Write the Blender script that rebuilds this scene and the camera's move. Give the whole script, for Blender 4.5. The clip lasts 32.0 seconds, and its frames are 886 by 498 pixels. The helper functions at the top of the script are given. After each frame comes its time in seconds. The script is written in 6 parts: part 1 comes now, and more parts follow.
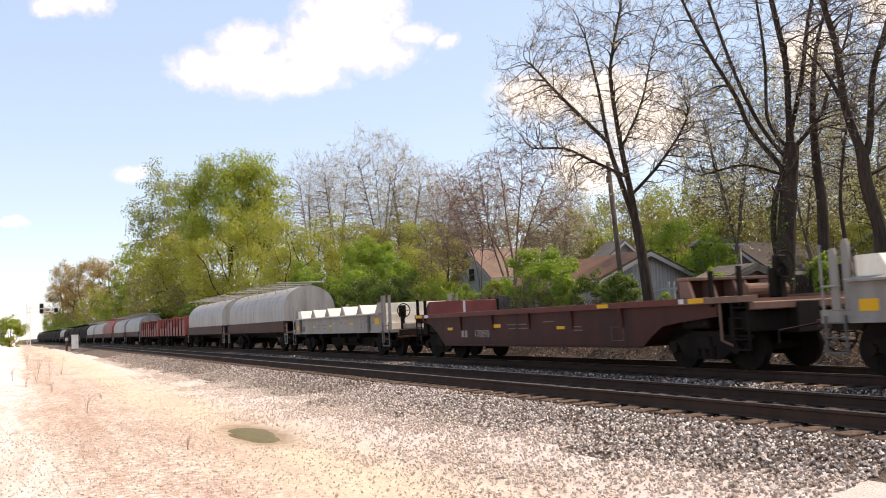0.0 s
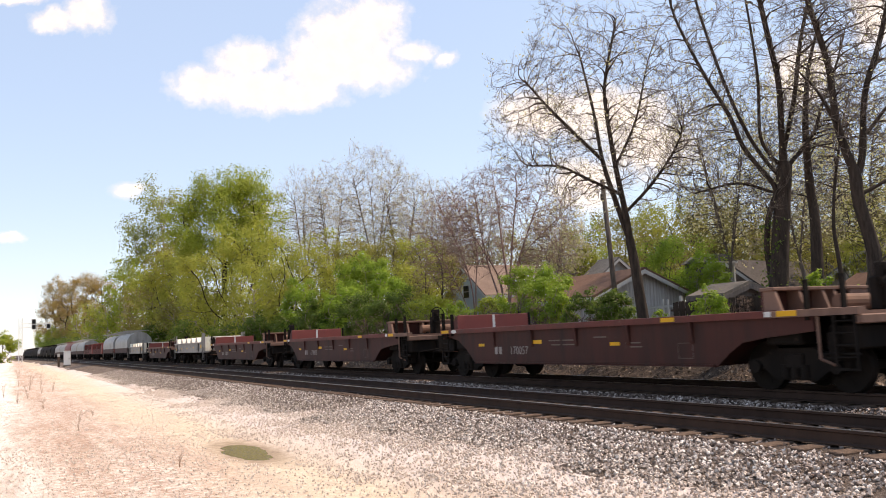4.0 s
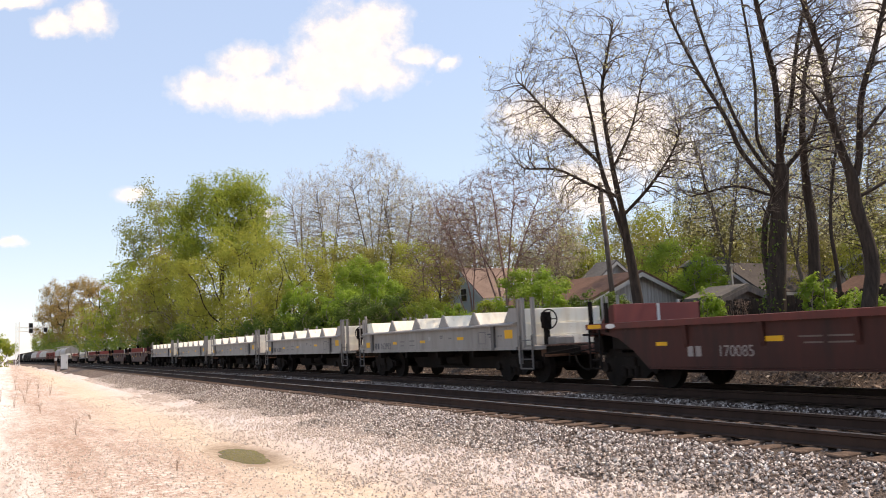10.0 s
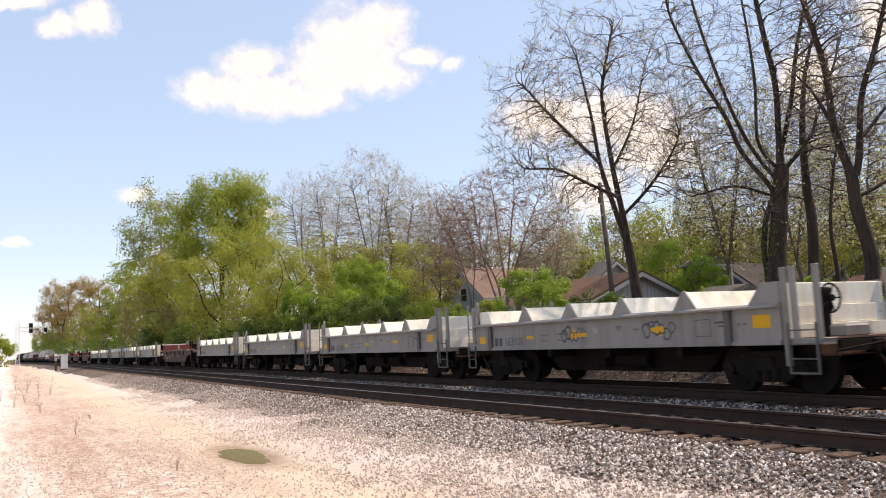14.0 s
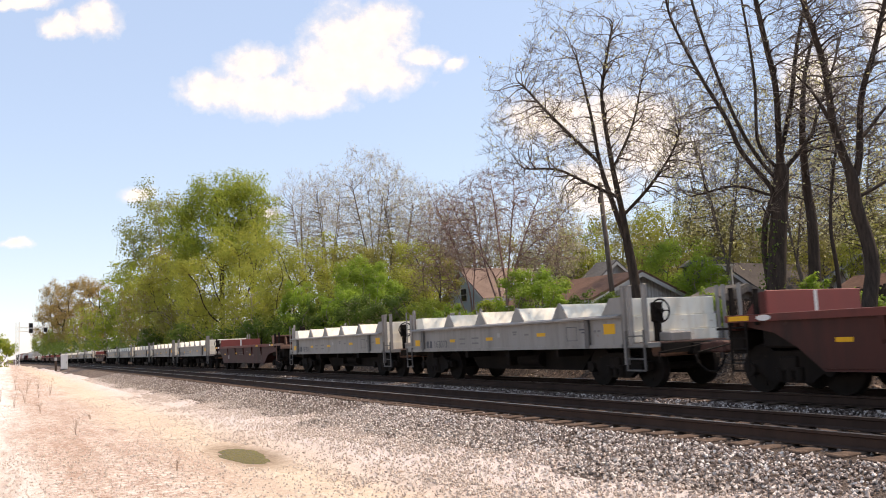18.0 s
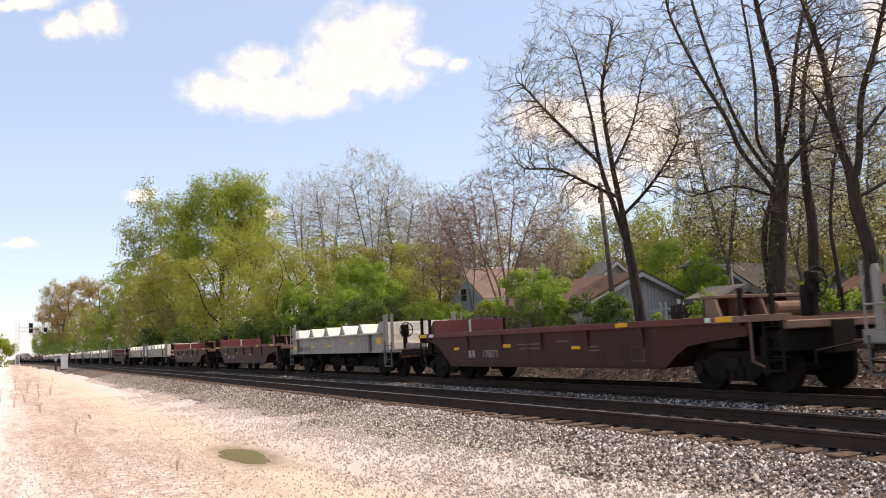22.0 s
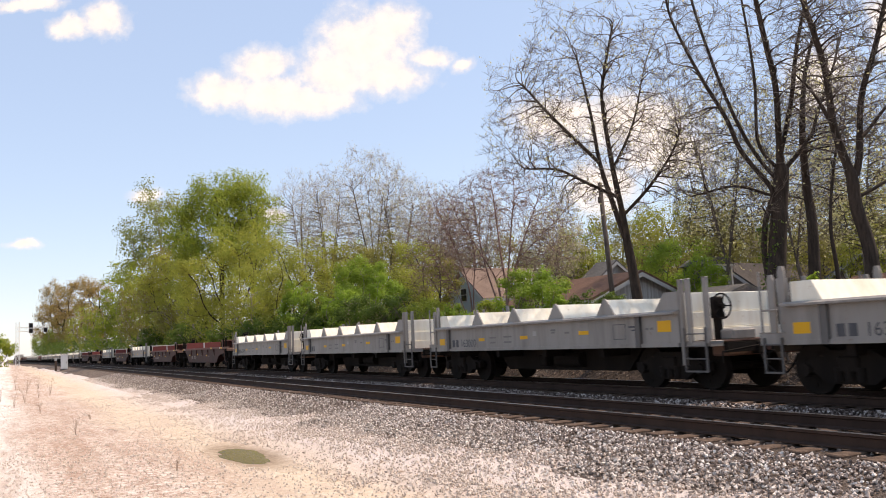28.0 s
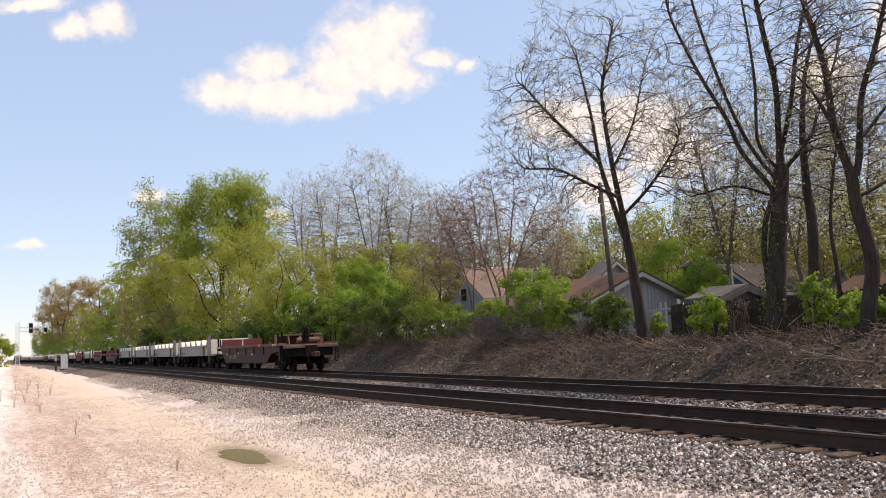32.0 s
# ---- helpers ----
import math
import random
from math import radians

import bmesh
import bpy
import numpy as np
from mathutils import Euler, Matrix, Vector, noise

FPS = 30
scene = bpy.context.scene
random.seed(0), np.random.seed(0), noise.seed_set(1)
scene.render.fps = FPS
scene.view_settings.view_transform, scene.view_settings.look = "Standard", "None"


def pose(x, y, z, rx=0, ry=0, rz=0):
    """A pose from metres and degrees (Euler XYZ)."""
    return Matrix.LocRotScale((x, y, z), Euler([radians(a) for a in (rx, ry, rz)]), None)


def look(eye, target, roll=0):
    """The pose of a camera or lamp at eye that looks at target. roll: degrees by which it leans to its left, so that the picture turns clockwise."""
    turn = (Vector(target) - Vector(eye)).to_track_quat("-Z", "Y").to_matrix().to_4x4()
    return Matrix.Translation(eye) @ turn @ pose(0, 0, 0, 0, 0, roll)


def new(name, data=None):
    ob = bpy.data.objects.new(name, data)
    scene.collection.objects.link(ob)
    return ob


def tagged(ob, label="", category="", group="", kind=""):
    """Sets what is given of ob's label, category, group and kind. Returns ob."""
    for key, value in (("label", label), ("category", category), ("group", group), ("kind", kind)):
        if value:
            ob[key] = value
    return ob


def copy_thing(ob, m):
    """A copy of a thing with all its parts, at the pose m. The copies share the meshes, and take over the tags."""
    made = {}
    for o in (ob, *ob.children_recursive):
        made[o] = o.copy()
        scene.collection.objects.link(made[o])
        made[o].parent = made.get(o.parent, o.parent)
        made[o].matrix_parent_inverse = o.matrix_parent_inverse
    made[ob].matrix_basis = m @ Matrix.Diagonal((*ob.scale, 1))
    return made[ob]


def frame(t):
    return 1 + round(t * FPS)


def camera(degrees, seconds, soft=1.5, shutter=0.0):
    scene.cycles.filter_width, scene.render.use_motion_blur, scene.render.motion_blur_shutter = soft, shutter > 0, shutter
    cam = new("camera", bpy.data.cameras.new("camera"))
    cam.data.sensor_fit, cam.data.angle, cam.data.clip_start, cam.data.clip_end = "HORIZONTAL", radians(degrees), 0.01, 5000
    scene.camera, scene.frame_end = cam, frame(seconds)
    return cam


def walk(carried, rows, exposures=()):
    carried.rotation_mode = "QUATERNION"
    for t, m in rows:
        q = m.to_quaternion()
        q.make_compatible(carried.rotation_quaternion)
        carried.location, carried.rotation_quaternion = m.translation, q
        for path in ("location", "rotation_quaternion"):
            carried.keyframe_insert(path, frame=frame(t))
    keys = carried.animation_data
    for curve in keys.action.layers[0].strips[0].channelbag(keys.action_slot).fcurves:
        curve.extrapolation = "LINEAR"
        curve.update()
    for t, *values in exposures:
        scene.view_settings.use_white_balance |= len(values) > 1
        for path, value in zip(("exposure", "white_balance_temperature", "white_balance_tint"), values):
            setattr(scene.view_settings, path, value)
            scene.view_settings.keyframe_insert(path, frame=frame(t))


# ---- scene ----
# One metre is one metre; x runs across the tracks, y along them, z = 0 is the top of the rails.
EYE = (0.0, 0.0, 1.318)


def aim(yaw, pitch, lean):
    """Camera pose from its turn to the right of the track, its tilt upwards and its lean, in degrees."""
    a, b = radians(yaw), radians(pitch)
    way = Vector((math.sin(a) * math.cos(b), math.cos(a) * math.cos(b), math.sin(b)))
    return look(EYE, Vector(EYE) + way * 10, -lean)


cam = camera(55.19, 32.0, soft=0.95, shutter=0.12)
walk(cam, [
    (0.0, aim(26.669, 4.718, 2.827)), (0.5, aim(26.844, 4.794, 2.748)), (1.0, aim(27.084, 4.948, 2.707)),
    (1.5, aim(27.069, 5.172, 2.678)), (2.0, aim(27.058, 5.347, 2.640)), (2.5, aim(27.052, 5.520, 2.570)),
    (3.0, aim(27.047, 5.655, 2.580)), (3.5, aim(27.054, 5.762, 2.625)), (4.5, aim(27.164, 5.894, 2.690)),
    (5.5, aim(27.246, 5.976, 2.726)), (6.0, aim(27.262, 5.999, 2.747)), (6.5, aim(27.269, 6.046, 2.750)),
    (7.0, aim(27.269, 6.046, 2.750)), (32.0, aim(27.269, 6.046, 2.750))],
    exposures=[(0.0, 0.84, 8400, 18), (6.0, 0.76, 8200, 18), (26.0, 0.70, 8100, 18), (32.0, 0.58, 7900, 18)])

# ---- world, sun ----
SUN_EL, SUN_AZ = 57.0, 103.0     # height, and bearing from +y towards +x
world = bpy.data.worlds.new("world")
scene.world = world
world.use_nodes = True
wn = world.node_tree.nodes
sky = wn.new("ShaderNodeTexSky")
sky.sky_type, sky.sun_disc = "NISHITA", False
sky.sun_elevation, sky.sun_rotation = radians(SUN_EL), radians(SUN_AZ)
sky.air_density, sky.dust_density, sky.ozone_density = 1.0, 0.2, 1.7
wn["Background"].inputs["Strength"].default_value = 0.15
haze = wn.new("ShaderNodeMix")       # thin even high haze over the clear sky
haze.data_type = "RGBA"
haze.inputs[0].default_value = 0.6
haze.inputs[7].default_value = (1.95, 2.95, 4.65, 1)
world.node_tree.links.new(sky.outputs[0], haze.inputs[6])
world.node_tree.links.new(haze.outputs[2], wn["Background"].inputs[0])
lamp = bpy.data.lights.new("sun", "SUN")
lamp.energy, lamp.angle, lamp.color = 3.2, radians(0.6), (1.0, 0.95, 0.88)
sun = new("sun", lamp)
to_sun = Vector((math.sin(radians(SUN_AZ)) * math.cos(radians(SUN_EL)),
                 math.cos(radians(SUN_AZ)) * math.cos(radians(SUN_EL)), math.sin(radians(SUN_EL))))
sun.matrix_world = look(to_sun * 100, (0, 0, 0))
# ---- materials ----
def rgb(c):
    return (c[0], c[1], c[2], 1.0)


class Mat:
    """A small node builder."""
    def __init__(self, name, rough=0.7, metal=0.0, spec=0.3):
        self.m = bpy.data.materials.new(name)
        self.m.use_nodes = True
        self.t = self.m.node_tree
        self.b = self.t.nodes["Principled BSDF"]
        self.b.inputs["Roughness"].default_value = rough
        self.b.inputs["Metallic"].default_value = metal
        self.b.inputs["Specular IOR Level"].default_value = spec
        self.co = self.t.nodes.new("ShaderNodeTexCoord").outputs["Object"]

    def node(self, kind, **values):
        n = self.t.nodes.new(kind)
        for key, v in values.items():
            n.inputs[key.replace("_", " ")].default_value = v
        return n

    def link(self, a, b):
        self.t.links.new(a, b)
        return self

    def stretch(self, scale):
        n = self.node("ShaderNodeMapping")
        n.inputs["Scale"].default_value = scale
        self.link(self.co, n.inputs["Vector"])
        return n.outputs[0]

    def noise(self, scale, detail=4.0, rough=0.6, at=None):
        n = self.node("ShaderNodeTexNoise", Scale=scale, Detail=detail, Roughness=rough)
        self.link(at or self.co, n.inputs["Vector"])
        return n.outputs["Fac"]

    def ramp(self, fac, stops):
        n = self.t.nodes.new("ShaderNodeValToRGB")
        e = n.color_ramp.elements
        while len(e) < len(stops):
            e.new(0.5)
        for el, (p, c) in zip(e, stops):
            el.position, el.color = p, rgb(c)
        self.link(fac, n.inputs["Fac"])
        return n.outputs["Color"]

    def mix(self, fac, a, b, blend="MIX"):
        n = self.t.nodes.new("ShaderNodeMix")
        n.data_type, n.blend_type = "RGBA", blend
        for v, k in ((fac, 0), (a, 6), (b, 7)):
            if isinstance(v, (int, float)):
                n.inputs[k].default_value = v
            elif isinstance(v, tuple):
                n.inputs[k].default_value = rgb(v)
            else:
                self.link(v, n.inputs[k])
        return n.outputs[2]

    def island(self):
        return self.t.nodes.new("ShaderNodeNewGeometry").outputs["Random Per Island"]

    def each(self):
        return self.t.nodes.new("ShaderNodeObjectInfo").outputs["Random"]

    def bump(self, height, strength=0.4, distance=0.02):
        n = self.node("ShaderNodeBump", Strength=strength, Distance=distance)
        self.link(height, n.inputs["Height"])
        self.link(n.outputs[0], self.b.inputs["Normal"])
        return self

    def color(self, c):
        if isinstance(c, tuple):
            self.b.inputs["Base Color"].default_value = rgb(c)
        else:
            self.link(c, self.b.inputs["Base Color"])
        return self


def painted(name, base, dirt, rust, rough=0.55, wear=0.5):
    """Weathered paint: grime in vertical streaks, rust in specks."""
    m = Mat(name, rough, spec=0.2)
    streak = m.noise(1.0, 6, 0.65, m.stretch((2.2, 2.2, 0.35)))
    spots = m.noise(5.0, 8, 0.7)
    c = m.mix(m.ramp(streak, [(0.42, (0, 0, 0)), (0.75, (wear, wear, wear))]), base, dirt)
    c = m.mix(m.ramp(spots, [(0.62, (0, 0, 0)), (0.72, (0.8, 0.8, 0.8))]), c, rust)
    return m.color(c).bump(m.noise(14, 5), 0.15, 0.01).m


def leafy(name, a, b, c, rough=0.55, trans=0.55):
    m = Mat(name, rough, spec=0.25)
    col = m.mix(m.island(), a, b)
    col = m.mix(m.ramp(m.noise(0.35, 3), [(0.4, (0, 0, 0)), (0.65, (1, 1, 1))]), col, c)
    m.color(col)
    m.b.inputs["Transmission Weight"].default_value = 0.0
    m.b.inputs["Subsurface Weight"].default_value = 0.0
    tr = m.t.nodes.new("ShaderNodeBsdfTranslucent")
    m.link(col, tr.inputs["Color"])
    mx = m.node("ShaderNodeMixShader", Fac=trans)
    m.link(m.b.outputs[0], mx.inputs[1]).link(tr.outputs[0], mx.inputs[2])
    m.link(mx.outputs[0], m.t.nodes["Material Output"].inputs["Surface"])
    return m.m


def barky(name, a, b):
    m = Mat(name, 0.9, spec=0.15)
    n = m.noise(3.0, 6, 0.7, m.stretch((3, 3, 0.6)))
    return m.color(m.ramp(n, [(0.3, a), (0.7, b)])).bump(m.noise(9, 6, 0.7, m.stretch((3, 3, 0.7))), 0.6, 0.03).m


# one white paint in two tones: sides darkened for shade, troughs pale as sunlit
M_WHITE = painted("shade_toned_white_paint", (0.265, 0.243, 0.22), (0.125, 0.105, 0.09), (0.22, 0.14, 0.09), 0.5, 0.7)
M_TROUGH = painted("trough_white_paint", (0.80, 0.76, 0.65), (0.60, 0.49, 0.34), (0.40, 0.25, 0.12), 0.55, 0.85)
M_BROWN = painted("oxide_red_paint", (0.066, 0.021, 0.0155), (0.026, 0.015, 0.012), (0.075, 0.04, 0.03), 0.65, 1.0)
M_FRAME = painted("grimy_rust_frame", (0.105, 0.05, 0.038), (0.05, 0.028, 0.022), (0.15, 0.08, 0.052), 0.75, 0.9)
M_REDBOX = painted("faded_red_paint", (0.24, 0.062, 0.052), (0.18, 0.06, 0.052), (0.16, 0.06, 0.04), 0.55, 0.5)
M_RUST = painted("rusty_steel", (0.20, 0.11, 0.075), (0.10, 0.06, 0.045), (0.24, 0.12, 0.06), 0.8, 0.9)
M_TANRUST = painted("tan_rust_steel", (0.20, 0.115, 0.085), (0.085, 0.05, 0.038), (0.2, 0.1, 0.055), 0.75, 0.8)
M_CHORD = painted("red_oxide_chord", (0.135, 0.035, 0.027), (0.065, 0.028, 0.022), (0.16, 0.085, 0.06), 0.6, 0.8)
M_DARK = painted("grimy_steel", (0.012, 0.009, 0.0073), (0.026, 0.019, 0.015), (0.05, 0.032, 0.022), 0.85, 0.7)
M_DARK.node_tree.nodes["Principled BSDF"].inputs["Specular IOR Level"].default_value = 0.12
M_RIB = painted("grimy_grey_paint", (0.13, 0.12, 0.112), (0.08, 0.068, 0.06), (0.14, 0.09, 0.06), 0.6, 0.7)
M_SHINY = Mat("worn_bare_steel", 0.32, 0.9).color((0.30, 0.29, 0.28)).m
M_YELLOW = painted("yellow_patch_paint", (0.72, 0.36, 0.015), (0.45, 0.24, 0.03), (0.3, 0.16, 0.05), 0.5, 0.4)
M_TRIMWHITE = painted("dull_white_paint", (0.62, 0.61, 0.58), (0.4, 0.36, 0.33), (0.3, 0.2, 0.15), 0.6, 0.5)
M_STENCIL = painted("dark_stencil_paint", (0.07, 0.07, 0.075), (0.16, 0.16, 0.16), (0.2, 0.2, 0.2), 0.6, 0.6)
M_DIMLETTER = painted("dim_letter_paint", (0.15, 0.115, 0.10), (0.08, 0.05, 0.04), (0.12, 0.07, 0.05), 0.65, 0.8)
M_FAINT = painted("faded_stencil_paint", (0.16, 0.15, 0.14), (0.2, 0.18, 0.16), (0.22, 0.18, 0.15), 0.6, 0.7)
M_LETTER = painted("pale_letter_paint", (0.30, 0.26, 0.24), (0.12, 0.08, 0.07), (0.2, 0.1, 0.08), 0.6, 0.6)
M_HOOD = painted("hood_grey_paint", (0.34, 0.325, 0.30), (0.19, 0.17, 0.15), (0.22, 0.14, 0.09), 0.5, 0.8)
M_RAILSIDE = painted("rail_rust", (0.058, 0.033, 0.024), (0.026, 0.016, 0.012), (0.08, 0.042, 0.027), 0.85, 0.8)
M_RAILTOP = Mat("polished_rail_head", 0.28, 1.0).color((0.42, 0.40, 0.39)).m


PUDDLE_X, PUDDLE_Y = 3.85, 15.75


def ground_material():
    """Pale crushed-stone lot with a tan dirt track along the line and washed-out patches."""
    m = Mat("gravel_ground", 0.95, spec=0.08)
    fine = m.noise(55, 5, 0.8)
    grit = m.noise(9, 6, 0.75)
    mid = m.noise(1.1, 6, 0.7, m.stretch((1.0, 0.13, 1.0)))
    big = m.noise(0.35, 4, 0.6, m.stretch((1.0, 0.22, 1.0)))
    grey = m.ramp(fine, [(0.28, (0.36, 0.29, 0.26)), (0.5, (0.60, 0.51, 0.465)), (0.72, (0.80, 0.72, 0.67))])
    tan = m.ramp(grit, [(0.30, (0.49, 0.38, 0.275)), (0.55, (0.63, 0.505, 0.38)), (0.75, (0.73, 0.615, 0.49))])
    sep = m.t.nodes.new("ShaderNodeSeparateXYZ")
    m.link(m.co, sep.inputs[0])
    wob = m.node("ShaderNodeMath")
    wob.operation = "MULTIPLY_ADD"
    wob.inputs[1].default_value = 2.6
    m.link(big, wob.inputs[0]).link(sep.outputs["X"], wob.inputs[2])
    lane = m.node("ShaderNodeMapRange")
    for key, v in (("From Min", -2.0), ("From Max", 10.0)):
        lane.inputs[key].default_value = v
    m.link(wob.outputs[0], lane.inputs["Value"])
    rubble = m.ramp(grit, [(0.36, (0.30, 0.185, 0.13)), (0.5, (0.54, 0.415, 0.34)), (0.66, (0.80, 0.71, 0.64))])
    lot = m.ramp(fine, [(0.28, (0.43, 0.365, 0.32)), (0.5, (0.70, 0.63, 0.57)), (0.72, (0.86, 0.80, 0.745))])
    c = m.mix(m.ramp(lane.outputs["Result"], [(0.27, (0, 0, 0)), (0.33, (1, 1, 1))]), lot, rubble)
    c = m.mix(m.ramp(lane.outputs["Result"], [(0.44, (0, 0, 0)), (0.54, (0.9, 0.9, 0.9))]), c, tan)
    c = m.mix(m.ramp(lane.outputs["Result"], [(0.60, (0, 0, 0)), (0.72, (1, 1, 1))]), c, grey)
    c = m.mix(m.ramp(mid, [(0.50, (0, 0, 0)), (0.66, (0.6, 0.6, 0.6))]), c, m.ramp(fine, [(0.3, (0.36, 0.26, 0.195)), (0.7, (0.60, 0.48, 0.39))]))
    c = m.mix(m.ramp(m.noise(4.0, 5, 0.7, m.stretch((1.0, 0.3, 1.0))), [(0.58, (0, 0, 0)), (0.70, (0.5, 0.5, 0.5))]), c, (0.36, 0.28, 0.235))
    c = m.mix(m.ramp(m.noise(24.0, 3, 0.7), [(0.60, (0, 0, 0)), (0.68, (0.7, 0.7, 0.7))]), c, (0.74, 0.68, 0.63))
    c = m.mix(m.ramp(m.noise(38.0, 2, 0.6), [(0.60, (0, 0, 0)), (0.66, (0.55, 0.55, 0.55))]), c, (0.30, 0.235, 0.195))
    # reddish dirt showing through the rubble beside the lane
    side = m.ramp(lane.outputs["Result"], [(0.20, (0, 0, 0)), (0.30, (1, 1, 1)), (0.44, (1, 1, 1)), (0.56, (0, 0, 0))])
    patch = m.ramp(m.noise(0.9, 6, 0.75, m.stretch((1.3, 0.14, 1.0))), [(0.46, (0, 0, 0)), (0.62, (0.8, 0.8, 0.8))])
    c = m.mix(m.mix(1.0, side, patch, "MULTIPLY"), c, m.ramp(grit, [(0.3, (0.24, 0.135, 0.09)), (0.7, (0.52, 0.37, 0.28))]))
    # damp mud round the puddle
    shift = m.node("ShaderNodeMapping")
    shift.vector_type = "TEXTURE"
    shift.inputs["Location"].default_value = (PUDDLE_X, PUDDLE_Y, 0)
    shift.inputs["Scale"].default_value = (0.62, 2.5, 1e3)
    m.link(m.co, shift.inputs["Vector"])
    far = m.node("ShaderNodeVectorMath")
    far.operation = "LENGTH"
    m.link(shift.outputs[0], far.inputs[0])
    edge = m.node("ShaderNodeMath")
    edge.operation = "MULTIPLY_ADD"
    edge.inputs[1].default_value = 0.9
    m.link(m.noise(2.6, 5, 0.7), edge.inputs[0]).link(far.outputs["Value"], edge.inputs[2])
    div = m.node("ShaderNodeMath")
    div.operation = "MULTIPLY"
    div.inputs[1].default_value = 0.62
    m.link(edge.outputs[0], div.inputs[0])
    wet = m.ramp(div.outputs[0], [(0.66, (0.8, 0.8, 0.8)), (0.98, (0, 0, 0))])
    c = m.mix(wet, c, m.ramp(grit, [(0.3, (0.15, 0.105, 0.07)), (0.7, (0.36, 0.27, 0.19))]))
    return m.color(c).bump(fine, 0.7, 0.015).m


def bed_material():
    """Dusty fines between the ballast stones."""
    m = Mat("ballast_bed", 0.95, spec=0.08)
    c = m.ramp(m.noise(42, 5, 0.8), [(0.3, (0.045, 0.032, 0.026)), (0.5, (0.14, 0.105, 0.086)), (0.72, (0.36, 0.295, 0.25))])
    # darker fines between the shoulders of the two tracks
    sep = m.t.nodes.new("ShaderNodeSeparateXYZ")
    m.link(m.co, sep.inputs[0])
    zone = m.node("ShaderNodeMapRange")
    for key, v in (("From Min", 8.0), ("From Max", 8.6)):
        zone.inputs[key].default_value = v
    m.link(sep.outputs["X"], zone.inputs["Value"])
    dark_fines = m.ramp(m.noise(12, 5, 0.75), [(0.35, (0.035, 0.026, 0.021)), (0.6, (0.11, 0.083, 0.068)), (0.8, (0.26, 0.21, 0.18))])
    c = m.mix(zone.outputs["Result"], c, dark_fines)
    return m.color(c).bump(m.noise(30, 4, 0.8), 1.0, 0.05).m


M_BED = bed_material()
M_GROUND = ground_material()


def stone_material(name, stops):
    m = Mat(name, 0.9, spec=0.2)
    c = m.ramp(m.island(), stops)
    c = m.mix(m.ramp(m.noise(30, 3), [(0.4, (0, 0, 0)), (0.7, (0.3, 0.3, 0.3))]), c, (0.26, 0.19, 0.16))
    # pale dust towards the dirt lane, in drifts
    sep = m.t.nodes.new("ShaderNodeSeparateXYZ")
    m.link(m.co, sep.inputs[0])
    drift = m.node("ShaderNodeMath")
    drift.operation = "MULTIPLY_ADD"
    drift.inputs[1].default_value = 2.2
    m.link(m.noise(0.5, 4), drift.inputs[0]).link(sep.outputs["X"], drift.inputs[2])
    lane = m.node("ShaderNodeMapRange")
    for key, v in (("From Min", 9.0), ("From Max", 6.4)):
        lane.inputs[key].default_value = v
    m.link(drift.outputs[0], lane.inputs["Value"])
    dust = m.mix(lane.outputs["Result"], (0, 0, 0), (0.78, 0.78, 0.78))
    c = m.mix(dust, c, (0.60, 0.495, 0.405))
    return m.color(c).m


M_STONE = stone_material("ballast_stone", [(0.0, (0.065, 0.045, 0.037)), (0.35, (0.26, 0.20, 0.168)), (0.7, (0.58, 0.49, 0.425)), (1.0, (0.90, 0.83, 0.76))])
M_STONELOT = stone_material("lot_stone", [(0.0, (0.12, 0.085, 0.07)), (0.12, (0.30, 0.23, 0.19)), (0.3, (0.60, 0.52, 0.46)), (0.6, (0.76, 0.69, 0.62)), (1.0, (0.88, 0.84, 0.79))])
M_STONEDARK = stone_material("dark_ballast", [(0.0, (0.04, 0.028, 0.022)), (0.4, (0.12, 0.088, 0.073)), (0.75, (0.30, 0.24, 0.205)), (1.0, (0.66, 0.58, 0.52))])
M_TIE = barky("weathered_tie_wood", (0.05, 0.032, 0.023), (0.165, 0.11, 0.08))
M_SOIL = Mat("leaf_litter", 0.95, spec=0.1)
M_SOIL.color(M_SOIL.ramp(M_SOIL.noise(6, 6, 0.75), [(0.3, (0.03, 0.021, 0.016)), (0.5, (0.085, 0.06, 0.045)), (0.75, (0.21, 0.155, 0.115))]))
M_SOIL = M_SOIL.bump(M_SOIL.noise(9, 6, 0.75), 0.9, 0.08).m
M_BARK = barky("dark_bark", (0.022, 0.0155, 0.012), (0.075, 0.055, 0.043))
M_TWIG = barky("grey_brown_twig", (0.07, 0.056, 0.048), (0.19, 0.155, 0.135))
M_BARKDIM = barky("dull_bark", (0.045, 0.036, 0.030), (0.115, 0.092, 0.078))
M_BARKMID = barky("grey_brown_bark", (0.075, 0.058, 0.048), (0.20, 0.165, 0.138))
M_BARKGREY = barky("grey_bark", (0.19, 0.15, 0.12), (0.42, 0.35, 0.285))
M_BARKRED = barky("reddish_bark", (0.10, 0.06, 0.05), (0.32, 0.21, 0.18))
M_LEAF = leafy("spring_leaf", (0.225, 0.29, 0.032), (0.335, 0.39, 0.055), (0.28, 0.315, 0.042))
M_LEAFYEL = leafy("yellow_green_leaf", (0.295, 0.325, 0.045), (0.41, 0.425, 0.08), (0.28, 0.275, 0.045))
M_LEAFPALE = leafy("pale_young_leaf", (0.25, 0.29, 0.08), (0.34, 0.37, 0.12), (0.22, 0.235, 0.07))
M_LEAFBRIGHT = leafy("bright_bush_leaf", (0.20, 0.31, 0.03), (0.31, 0.43, 0.06), (0.19, 0.265, 0.03))
